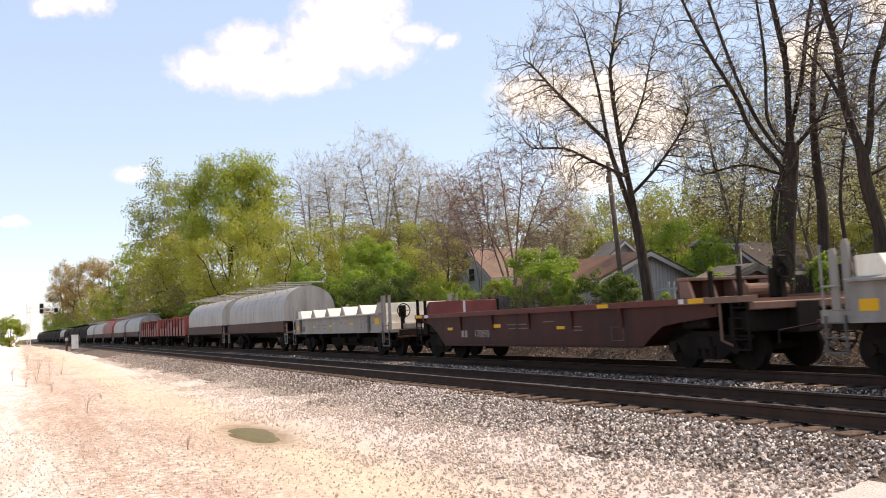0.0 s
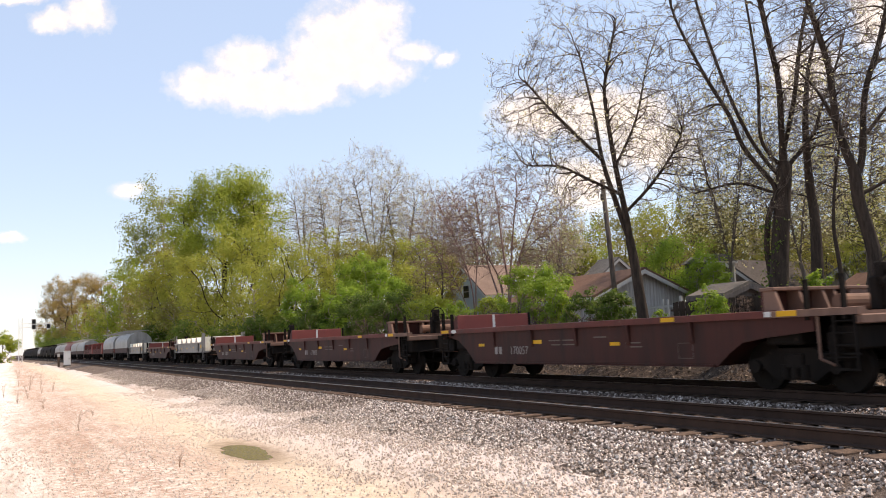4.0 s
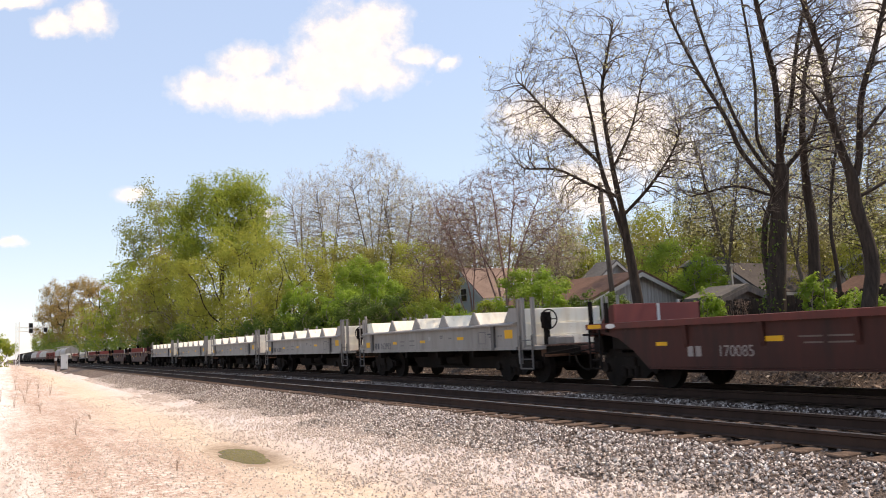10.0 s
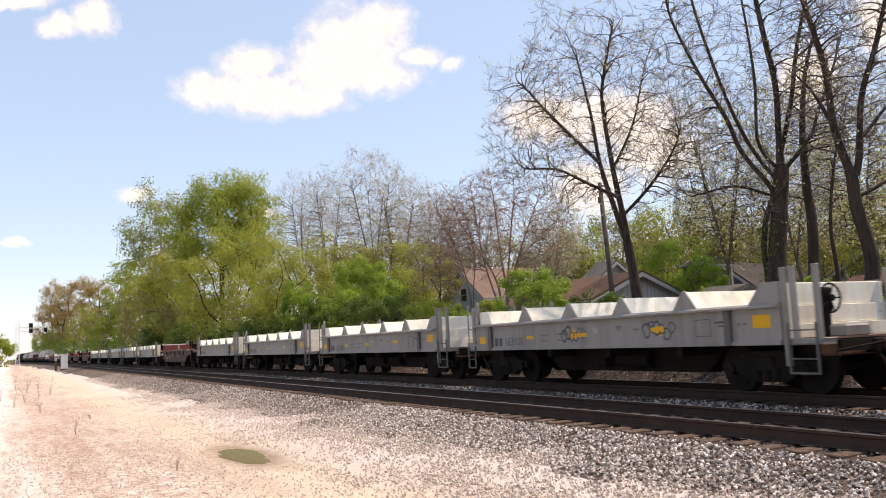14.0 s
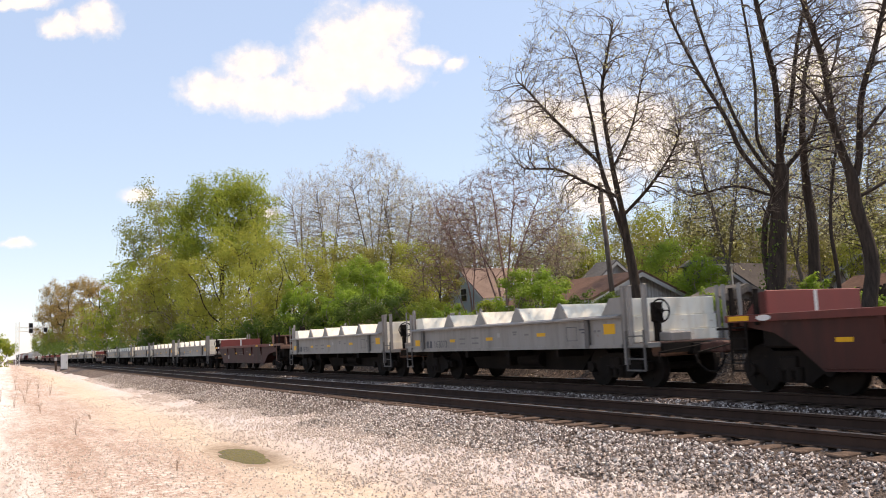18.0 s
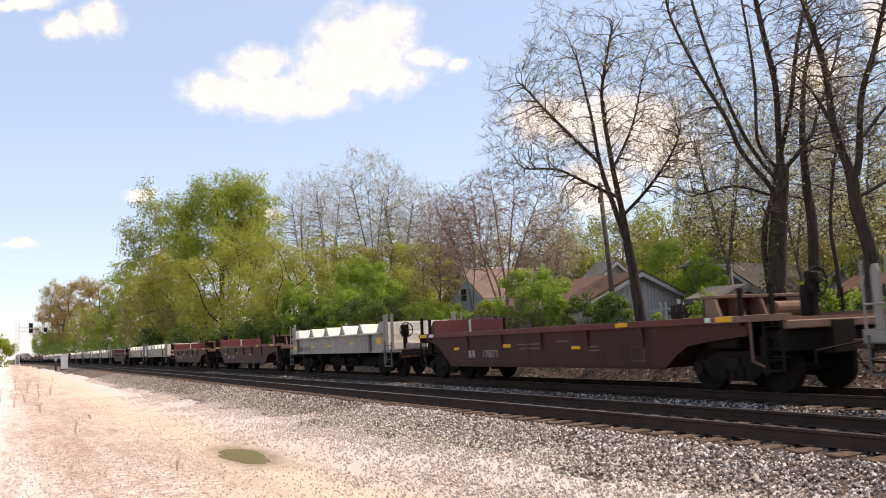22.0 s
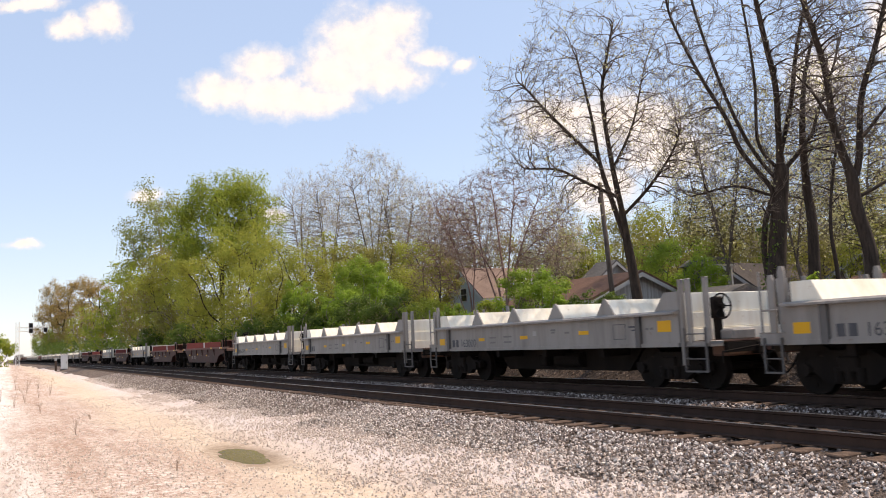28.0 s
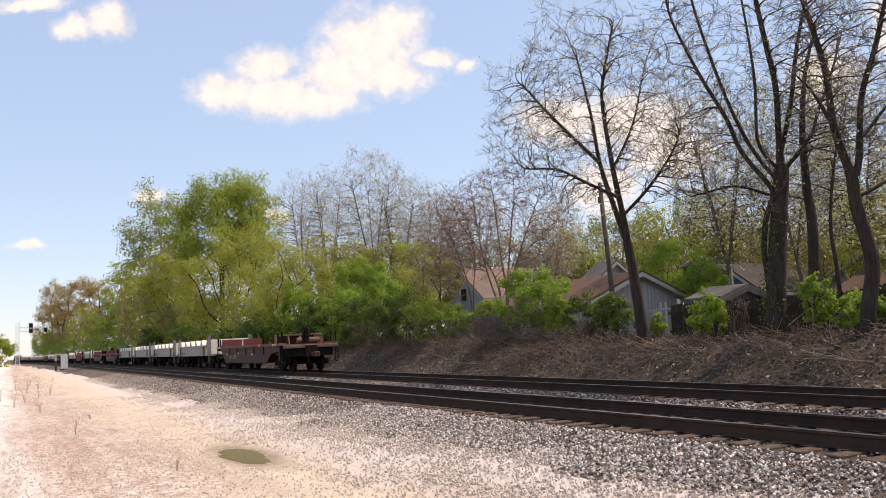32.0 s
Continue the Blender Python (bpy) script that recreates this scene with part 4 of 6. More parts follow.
    tri = np.array([(0, 1, 3), (1, 4, 3), (1, 2, 4), (2, 5, 4), (2, 0, 5), (0, 3, 5), (3, 4, 6), (4, 5, 6), (5, 3, 6)])
    return v, (tri[None] + 7 * np.arange(n)[:, None, None]).reshape(-1, 3), end, d2


def bushy(rs, at, way, per, length, thick, spread, lift=0.15, again=0):
    """Twigs round the given points, and twigs on those twigs."""
    p = np.repeat(at, per, axis=0) - np.repeat(way, per, axis=0) * rs.uniform(0, 1, (len(at) * per, 1)) * length * 0.5
    d = np.repeat(way, per, axis=0) + rs.normal(0, spread, (len(at) * per, 3))
    v, f, end, d2 = twig_mesh(rs, p, d, length, thick, lift=lift)
    if again:
        q = np.repeat(p + (end - p) * 0.5, again, axis=0) + np.repeat(end - p, again, axis=0) * rs.uniform(-0.2, 0.45, (len(p) * again, 1))
        v2, f2, end2 = shoots(rs, q, np.repeat(d2, again, axis=0) + rs.normal(0, spread, (len(q), 3)) + np.array((0, 0, lift)), length * 0.6, thick * 0.8)
        v, f, end = np.concatenate([v, v2]), np.concatenate([f, f2 + len(v)]), np.concatenate([end, end2])
    return v, f, end


def finish_tree(t, name, label, at, bark, twigs=None, twig_bark=None, leaf=None, leaves=None, category="tree", group=""):
    thing = tagged(new(name), label, category, group)
    thing.location = at
    v, f, thin = list(t.v), list(t.f), list(t.thin)
    if twigs is not None:
        base = len(v)
        v += twigs[0].tolist()
        f += (twigs[1] + base).tolist()
        thin += [True] * len(twigs[1])
    trunk = soup("trunk", v, f, bark, thing, smooth=True)
    if twig_bark:
        trunk.data.materials.append(twig_bark)
        trunk.data.polygons.foreach_set("material_index", [int(b) for b in thin])
    if leaf:
        soup("crown", leaves[0], leaves[1], leaf, thing)
    return thing


def clump_leaves(rs, centres, per, size, scatter, middle, gloss=0.45):
    """Leaves in clumps that face outwards and up, as they do on a crown."""
    c = np.repeat(centres, per, axis=0)
    off = np.clip(rs.normal(0, 1, c.shape), -1.5, 1.5) * np.array((1, 1, 0.75))
    p = c + off * scatter
    face = off * 0.8 + unit(p - middle) * 0.7 + np.array((0, 0, 0.5)) + rs.normal(0, gloss, c.shape)
    return leaf_quads(p, size, rs, 4, face)


def spine(guides, step):
    """Nodes along guide lines; each later line springs from the nearest node of those before it."""
    pos, par, rad = [], [], []
    for guide, r0, r1 in guides:
        g = [np.array(q, float) for q in guide]
        last = -1
        if pos:
            last = int(np.linalg.norm(np.array(pos) - g[0], axis=1).argmin())
            if np.linalg.norm(pos[last] - g[0]) > 0.8:
                last = -1
        seg = [np.linalg.norm(b - a) for a, b in zip(g, g[1:])]
        total, done = sum(seg), 0.0
        for i in range(len(g) - 1):
            a, b = g[max(i - 1, 0)], g[min(i + 2, len(g) - 1)]
            n = max(int(seg[i] / step), 1)
            for k in range(0 if i == 0 and last < 0 else 1, n + 1):
                u = k / n
                q = 0.5 * (2 * g[i] + (g[i + 1] - a) * u + (2 * a - 5 * g[i] + 4 * g[i + 1] - b) * u * u + (3 * g[i] - a - 3 * g[i + 1] + b) * u ** 3)
                pos.append(q)
                par.append(last)
                rad.append(r0 + (r1 - r0) * (done + seg[i] * u) / total)
                last = len(pos) - 1
            done += seg[i]
    return pos, par, rad


def guided_tree(label, at, stems, blobs, bark, twig_bark, leaf, aims=1500, step=0.22, kill=0.3, reach=2.6, per=4, again=3, length=0.5, thick=0.006, fine=0.012, buds=1, size=0.035, keep=0.5, seed=1, up=0.08, lift=0.3, spread=0.5, lump=0.3, wander=0.15):
    """A bare tree: known main stems, and a crown of limbs and twigs that fills the given ellipsoids."""
    t, rs = Tree(seed), np.random.RandomState(seed)
    pos, par, rad = spine(stems, step)
    pos, par = branch_out(rs, pos, par, crown_points(rs, aims, blobs, lump, 1.5), step, reach, kill, 110, up, 0.6, wander)
    soft, tips, thick_at, way = wood(t, pos, par, stems[0][1], fine, np.array(rad))
    v, f, ends = bushy(rs, soft[tips], way[tips], per, length, thick, spread, lift, again)
    leaves = None
    if leaf:
        chosen = ends[rs.uniform(0, 1, len(ends)) < keep]
        c = np.repeat(chosen, buds, axis=0)
        leaves = leaf_quads(c + rs.normal(0, 0.05, c.shape), size, rs)
    return finish_tree(t, "tree", label, at, bark, (v, f), twig_bark, leaf, leaves)


def crown_of(height, wide, clear, parts, rs):
    """A crown built of one main ellipsoid and some lesser ones about its rim."""
    low = height * clear
    mid, half = (low + height) / 2, (height - low) / 2
    out = [(0, 0, mid, wide * 0.42, wide * 0.42, half * 0.92)]
    for i in range(parts):
        a = i * 2.4 + rs.uniform(-0.5, 0.5)
        e = rs.uniform(-0.55, 0.7)
        k = wide * rs.uniform(0.13, 0.21)
        d = math.sqrt(1 - e * e)
        out.append((math.cos(a) * d * wide * 0.36, math.sin(a) * d * wide * 0.36, mid + e * half * 0.78, k, k, k * 0.85))
    return out


def leafy_tree(label, at, height, wide, bark, leaf, seed, clear=0.15, aims=170, cover=0.6, group="", parts=6, shell=1.5, bare=0.12, name="tree", category="tree", stems=1, radius=None, lump=0.35, size=None, twigs=3, again=0):
    """A tree or bush in leaf: limbs, and leaves in clumps at their ends. With no leaf it is a bramble of bare twigs."""
    t, rs = Tree(seed), np.random.RandomState(seed)
    blobs = crown_of(height, wide, clear, parts, rs)
    far = math.hypot(at[0], at[1])
    spacing = (wide * wide * height / aims) ** (1 / 3) * 0.72
    pos, par = [], []
    low = max(height * clear, 0.15)
    for s in range(stems):
        a = s * 2.4
        q = np.array((math.cos(a), math.sin(a), 0)) * (0.0 if stems == 1 else 0.12 + 0.03 * wide * rs.uniform(0.3, 1))
        last = -1
        n = max(int(low * 1.3 / (spacing * 0.5)), 2)
        for k in range(n + 1):
            pos.append(q + np.array((rs.normal(0, 0.02), rs.normal(0, 0.02), low * 1.3 * k / n)) + q * 1.2 * k / n)
            par.append(last)
            last = len(pos) - 1
    pts = crown_points(rs, aims, blobs, lump, shell)
    pos, par = branch_out(rs, pos, par, pts, spacing * 0.5, 1e3, spacing * 0.5, 70, 0.1, 0.4, 0.22)
    soft, tips, thick_at, way = wood(t, pos, par, radius or (0.016 * height if stems == 1 else 0.02 + 0.004 * height), 0.006 + 0.00012 * far)
    v, f, ends = bushy(rs, soft[tips], way[tips], twigs, spacing * 0.9, 0.004 + 0.00008 * far, 0.6, again=again)
    if not leaf:
        return finish_tree(t, name, label, at, bark, (v, f), None, None, None, category, group)
    centres = np.concatenate([soft[tips][rs.uniform(0, 1, len(tips)) > bare], ends[rs.uniform(0, 1, len(ends)) > 0.45 + bare]])
    scatter = spacing * 0.40
    s = size or min(max(0.05, 0.0012 * far), 0.24)
    per = int(cover * 2.3 * wide * height * (1 - clear) / (1.2 * s * s) / len(centres)) + 2
    leaves = clump_leaves(rs, centres, per, s, scatter, np.array((0, 0, height * (clear + 0.35 * (1 - clear)))))
    return finish_tree(t, name, label, at, bark, (v, f), None, leaf, leaves, category, group)


def bare_tree(label, at, height, wide, bark, twig_bark, leaf, seed, clear=0.3, aims=900, group="", radius=None, keep=0.3, forks=4, size=0.07, per=3, again=3, buds=1):
    """A tall tree with no leaf yet, or the first buds."""
    t, rs = Tree(seed), np.random.RandomState(seed)
    far = math.hypot(at[0], at[1])
    low = height * clear
    blobs = [(0, 0, (low + height) / 2, wide * 0.46, wide * 0.46, (height - low) / 2)] + crown_of(height * 0.96, wide, clear, 4, rs)[1:]
    spacing = (wide * wide * (height - low) / aims) ** (1 / 3) * 0.75
    stems = [([(0, 0, 0), (rs.normal(0, 0.1), rs.normal(0, 0.1), low * 0.5), (rs.normal(0, 0.2), rs.normal(0, 0.2), low)], radius or 0.012 * height, 0.009 * height)]
    tip = stems[0][0][-1]
    for k in range(forks):
        a = k * 6.28 / forks + rs.uniform(-0.5, 0.5)
        o = wide * rs.uniform(0.12, 0.26)
        stems.append(([tip, (tip[0] + o * 0.45 * math.cos(a), tip[1] + o * 0.45 * math.sin(a), low + (height - low) * 0.3), (tip[0] + o * math.cos(a), tip[1] + o * math.sin(a), low + (height - low) * rs.uniform(0.55, 0.75))], 0.0045 * height, 0.0015 * height))
    pos, par, rad = spine(stems, spacing * 0.5)
    pos, par = branch_out(rs, pos, par, crown_points(rs, aims, blobs, 0.3, 0.6), spacing * 0.5, spacing * 7, spacing * 0.55, 90, 0.22, 0.6, 0.15)
    fine = 0.006 + 0.00015 * far
    soft, tips, thick_at, way = wood(t, pos, par, stems[0][1], fine, np.array(rad))
    v, f, ends = bushy(rs, soft[tips], way[tips], per, spacing * 1.5, fine * 0.62, 0.5, 0.35, again)
    leaves = None
    if leaf:
        c = np.repeat(ends[rs.uniform(0, 1, len(ends)) < keep], buds, axis=0)
        leaves = leaf_quads(c + rs.normal(0, spacing * 0.15, c.shape), size, rs)
    return finish_tree(t, "tree", label, at, bark, (v, f), twig_bark, leaf, leaves, "tree", group)


def ivy(thing, guide, count, wide, size, leaf, seed):
    """Climbing leaves round a trunk, as a part of its tree."""
    r = np.random.RandomState(seed)
    g = np.array(guide, float)
    u = r.uniform(0, len(g) - 1.001, count)
    k = u.astype(int)
    c = g[k] + (g[k + 1] - g[k]) * (u - k)[:, None]
    a = r.uniform(0, 6.28, count)
    d = wide * (0.8 + np.abs(r.normal(0, 0.5, count)))
    c = c + np.stack([np.cos(a) * d, np.sin(a) * d, r.normal(0, 0.08, count)], axis=1)
    v, f = leaf_quads(c, size, r)
    return soup("ivy", v, f, leaf, thing)


def on_ground(x, y, sink=0.1):
    return (x, y, ground_z(x, y) - sink)
# trees and bushes beside the line and behind the houses
guided_tree("tall bare tree with a forked trunk and first pale buds", (19.60, 23.22, 0.85), [
    ([(0.03, -0.02, 0.08), (-0.06, 0.03, 1.32), (-0.17, 0.09, 2.71), (-0.28, 0.14, 3.51)], 0.27, 0.19),
    ([(-0.28, 0.14, 3.51), (-0.55, 0.43, 4.96), (-0.79, 0.7, 6.43), (-0.9, 0.91, 8.34), (-1.15, 1.19, 10.51)], 0.14, 0.035),
    ([(-0.24, 0.13, 3.47), (-0.46, 0.09, 4.7), (-0.73, 0.07, 6.1), (-0.99, 0.06, 8.11), (-1.05, -0.06, 9.09), (-0.66, -0.41, 11.28)], 0.15, 0.04),
    ([(-0.95, 0.49, 6.38), (-1.82, 0.94, 7.45), (-2.65, 1.38, 8.53), (-3.23, 1.69, 9.4)], 0.055, 0.015),
    ([(-0.44, 0.23, 5.13), (-1.4, 1.01, 5.85), (-2.04, 1.62, 6.35), (-2.9, 2.34, 6.45)], 0.04, 0.014),
    ([(-0.56, 0.29, 6.15), (0.34, 0.11, 7.81), (1.01, 0.05, 9.96), (1.63, 0.01, 11.31)], 0.055, 0.015),
    ([(-0.3, 0.16, 4.52), (0.4, -0.47, 5.44), (1.01, -1.06, 6.56), (1.16, -1.4, 7.29)], 0.04, 0.014)],
    [(-1.59, -0.17, 8.1, 3.5, 3.3, 3.5), (-3.6, 1.0, 7.3, 1.5, 1.5, 1.6), (0.9, -1.1, 6.7, 1.4, 1.6, 2.0), (-2.2, 0.6, 5.3, 1.4, 1.2, 0.75), (1.5, -1.6, 5.2, 0.9, 1.0, 1.0)],
    M_BARK, M_TWIG, M_BUD, aims=2700, seed=11, keep=0.3, step=0.2, kill=0.22, per=3, again=3, length=0.5, up=0.16, spread=0.4)
big_tree = guided_tree("thick dark tree with upright limbs and ivy on its trunk", (19.60, 17.45, 0.85), [
    ([(0.02, -0.01, -0.08), (0.11, -0.05, 1.31), (0.24, -0.12, 2.61), (0.39, -0.2, 3.85), (0.53, -0.27, 4.93)], 0.37, 0.27),
    ([(0.0, 0.34, -0.08), (0.17, 0.25, 1.33), (0.05, 0.2, 2.65), (0.04, -0.02, 3.62), (0.3, -0.16, 4.19)], 0.12, 0.085),
    ([(0.5, -0.26, 4.93), (0.28, -0.48, 5.81), (0.07, -0.71, 7.27), (-0.34, -0.84, 8.51), (-0.74, -0.97, 9.8), (-1.03, -1.16, 11.01)], 0.12, 0.03),
    ([(0.26, -0.13, 4.36), (-0.51, 0.23, 5.52), (-0.82, 0.36, 6.46), (-1.46, 0.66, 7.84), (-2.1, 0.96, 9.54), (-2.32, 1.04, 10.71)], 0.10, 0.025),
    ([(0.34, -0.18, 4.64), (-0.19, 0.21, 5.75), (-0.66, 0.55, 7.35), (-1.08, 0.88, 9.44), (-1.27, 1.08, 10.89)], 0.07, 0.02),
    ([(0.45, -0.23, 4.93), (-0.13, -0.09, 5.67), (-0.2, -0.22, 7.39), (-0.38, -0.28, 8.9), (-0.61, -0.32, 10.25)], 0.07, 0.02),
    ([(0.53, -0.27, 4.84), (1.43, -0.61, 5.84), (1.79, -0.67, 6.62), (2.35, -0.83, 7.84), (2.85, -0.96, 9.09)], 0.09, 0.02),
    ([(0.3, -0.15, 4.1), (-0.54, 0.34, 4.5), (-1.09, 0.69, 4.45), (-1.73, 1.09, 4.25)], 0.06, 0.015),
    ([(0.51, -0.26, 5.27), (0.68, -0.69, 6.86), (0.71, -1.05, 8.45), (0.88, -1.48, 10.01)], 0.1, 0.03)],
    [(-0.69, -0.76, 9.4, 3.0, 2.9, 3.9), (-2.3, 0.44, 5.6, 1.6, 1.5, 1.4), (1.6, -1.59, 7.5, 1.6, 1.6, 2.6), (-1.2, -0.4, 4.4, 1.8, 1.4, 0.7)],
    M_BARK, M_TWIG, M_BUD, aims=2300, seed=12, keep=0.12, step=0.2, kill=0.24, per=3, again=3, length=0.5, up=0.12, spread=0.4)
guided_tree("dark tall tree with a crooked leaning trunk", (19.80, 14.66, 0.85), [
    ([(-0.02, 0.01, -0.08), (0.09, -0.05, 0.82), (0.27, -0.14, 1.84), (0.16, -0.08, 2.74), (0.02, -0.01, 3.4), (-0.01, 0.0, 4.33)], 0.26, 0.19),
    ([(-0.02, 0.01, 4.25), (-0.45, 0.06, 5.51), (-0.66, -0.01, 6.98), (-1.04, 0.02, 8.34), (-1.34, -0.0, 9.17), (-1.53, -0.08, 10.04)], 0.15, 0.04),
    ([(0.04, -0.02, 4.1), (0.16, -0.14, 4.68), (0.31, -0.28, 6.33), (0.7, -0.54, 7.62), (1.04, -0.78, 9.06)], 0.125, 0.04),
    ([(-0.27, 0.14, 5.41), (-0.84, 0.27, 6.47), (-1.25, 0.33, 6.84), (-1.62, 0.37, 6.99)], 0.09, 0.02),
    ([(0.26, -0.14, 5.15), (0.95, -0.35, 5.92), (1.68, -0.59, 6.69)], 0.08, 0.03),
    ([(0.1, -0.05, 3.64), (0.77, -0.44, 4.05), (1.43, -0.82, 4.46)], 0.07, 0.03)],
    [(-0.01, -1.1, 9.2, 2.6, 2.6, 3.6), (-0.7, -0.3, 6.0, 1.6, 1.4, 1.6), (1.5, -1.0, 5.2, 1.3, 1.2, 1.5)],
    M_BARK, M_TWIG, M_BUD, aims=1600, seed=13, keep=0.12, step=0.2, kill=0.24, per=3, again=3, length=0.5, up=0.12, spread=0.4)
guided_tree("slim dark tree with sparse yellow-green leaves behind the fence", (24.00, 19.65, 1.00), [
    ([(-0.01, 0.0, -0.09), (0.08, -0.04, 1.61), (0.16, -0.08, 3.52), (0.1, -0.05, 4.88), (-0.62, -0.67, 6.63), (-0.57, -0.94, 8.48), (-0.4, -1.28, 9.74)], 0.3, 0.05)],
    [(-0.4, -0.7, 7.6, 2.6, 2.4, 2.9), (-0.2, 0, 5.0, 1.6, 1.5, 1.3)],
    M_BARK, M_TWIG, M_LEAFYEL, aims=420, seed=14, keep=0.4, buds=2, size=0.035, step=0.25, kill=0.36, per=2, again=1, length=0.5)
guided_tree("thin leaning tree with sparse yellow-green leaves", (27.00, 20.98, 1.05), [
    ([(0.02, -0.01, 0.19), (-0.0, 0.0, 2.05), (-0.08, 0.04, 3.72), (0.27, -0.04, 5.84), (0.76, -0.26, 7.97)], 0.12, 0.03)],
    [(0.4, -0.1, 6.6, 2.3, 2.1, 2.4)],
    M_BARK, M_TWIG, M_LEAFYEL, aims=320, seed=15, keep=0.35, buds=2, size=0.035, step=0.25, kill=0.36, per=2, again=1, length=0.5)
guided_tree("reddish bare tree with many slender upright stems", (24.50, 40.35, 1.00), [
    ([(-0.02, 0.01, 1.09), (0.12, -0.06, 2.65), (0.09, 0.36, 5.22), (0.04, 0.59, 7.51), (-0.06, 0.84, 9.51)], 0.1, 0.018),
    ([(-0.15, 0.08, 1.09), (0.37, -0.19, 3.26), (0.91, -0.75, 5.41), (1.4, -1.14, 6.95), (1.78, -1.48, 8.18)], 0.085, 0.018),
    ([(-0.15, 0.08, 1.09), (-0.33, 0.17, 3.3), (-1.39, 0.32, 5.21), (-2.32, 0.6, 6.81), (-2.82, 0.66, 8.07)], 0.085, 0.018),
    ([(-0.02, 0.01, 1.09), (0.26, -0.14, 3.9), (0.45, -0.4, 6.41), (0.65, -0.58, 8.3), (0.57, -0.61, 9.58)], 0.09, 0.018),
    ([(-0.07, 0.04, 1.09), (0.7, -0.36, 4.19), (2.21, -0.51, 5.78), (3.28, -0.75, 6.73), (3.9, -0.75, 7.24)], 0.06, 0.016),
    ([(-0.07, 0.04, 1.09), (-0.8, 0.41, 3.95), (-0.84, 1.12, 6.27), (-0.89, 1.48, 8.28), (-0.81, 1.79, 9.33)], 0.075, 0.016)],
    [(0.2, 0.1, 6.4, 3.7, 3.2, 3.3), (0, 0.3, 8.3, 2.2, 2.2, 1.6), (-2.4, 0.6, 6.6, 1.2, 1.2, 1.9), (3.0, -0.6, 5.6, 1.3, 1.2, 1.6)],
    M_BARKRED, M_BARKRED, M_BUDRED, aims=2600, seed=16, keep=0.3, size=0.04, step=0.26, kill=0.3, per=3, again=2, length=0.6, thick=0.009, fine=0.016, up=0.22, lift=0.3)
guided_tree("reddish bare tree with thin crooked stems", (23.50, 42.26, 1.00), [
    ([(-0.01, 0.0, 0.88), (-0.09, 0.05, 2.81), (-0.31, 0.41, 4.46), (-0.93, 0.85, 6.48), (-1.46, 1.25, 8.02), (-1.77, 1.54, 9.06)], 0.065, 0.016),
    ([(0.05, -0.03, 0.87), (0.08, -0.04, 2.8), (0.5, 0.32, 5.11), (0.32, 0.71, 6.81), (0.24, 1.04, 8.2)], 0.06, 0.016),
    ([(-0.12, 0.06, 0.88), (-0.72, 0.37, 2.84), (-1.44, 1.24, 4.88), (-2.01, 1.79, 6.26), (-2.18, 2.12, 6.97)], 0.05, 0.015)],
    [(-1.2, 1.0, 5.6, 1.9, 1.9, 3.0), (-2.0, 1.6, 4.4, 1.3, 1.3, 1.6)],
    M_BARKRED, M_BARKRED, M_BUDRED, aims=1300, seed=17, keep=0.3, size=0.04, step=0.26, kill=0.3, per=3, again=2, length=0.6, thick=0.009, fine=0.016, up=0.2, lift=0.25)
for words, (x, y), height, wide, bark, leaf, seed, clear, aims, keep in (
    ("tall bare tree with pale grey twigs and first buds", (110.0, 210.5), 29.6, 4.944999999999999, M_BARKGREY, M_BUD, 30, 0.32, 1250, 0.6),
    ("tall bare tree with pale grey twigs and first buds", (36.0, 87.0), 21.6, 9.315, M_BARKGREY, M_BUD, 21, 0.32, 1250, 0.6),
    ("tall bare tree with pale grey twigs and first buds", (40.0, 112.0), 24.4, 10.809999999999999, M_BARKGREY, M_BUD, 22, 0.32, 1250, 0.6),
    ("tall bare tree with pale grey twigs and first buds", (42.0, 130.8), 27.8, 12.42, M_BARKGREY, M_BUD, 23, 0.32, 1250, 0.6),
    ("tall bare tree with pale grey twigs and first buds", (38.0, 83.2), 18.3, 8.395, M_BARKGREY, M_BUD, 24, 0.32, 1250, 0.6),
    ("tall bare tree with pale grey twigs and first buds", (40.0, 79.1), 15.8, 8.165, M_BARKGREY, M_BUD, 27, 0.32, 1250, 0.6),
    ("tall bare tree with pale grey twigs and first buds", (44.0, 77.8), 15.6, 8.165, M_BARKGREY, M_BUD, 28, 0.32, 1250, 0.6),
    ("tall bare tree with pale grey twigs and first buds", (36.0, 51.9), 10.0, 5.289999999999999, M_BARKGREY, M_BUD, 29, 0.32, 1250, 0.6),
    ("tall bare tree with pale grey twigs and first buds", (34.0, 33.4), 13.4, 5.864999999999999, M_BARKDIM, M_BUD, 81, 0.24, 1250, 0.6),
    ("tall bare tree with pale grey twigs and first buds", (36.0, 30.1), 13.1, 5.9799999999999995, M_BARKDIM, M_BUD, 83, 0.24, 1250, 0.6),
    ("tall bare tree with pale grey twigs and first buds", (34.0, 25.0), 11.9, 4.944999999999999, M_BARKDIM, M_BUD, 85, 0.24, 1250, 0.6)):
    bare_tree(words, on_ground(x, y), height, wide, M_BARKMID, bark, leaf, seed, clear, aims, keep=keep)
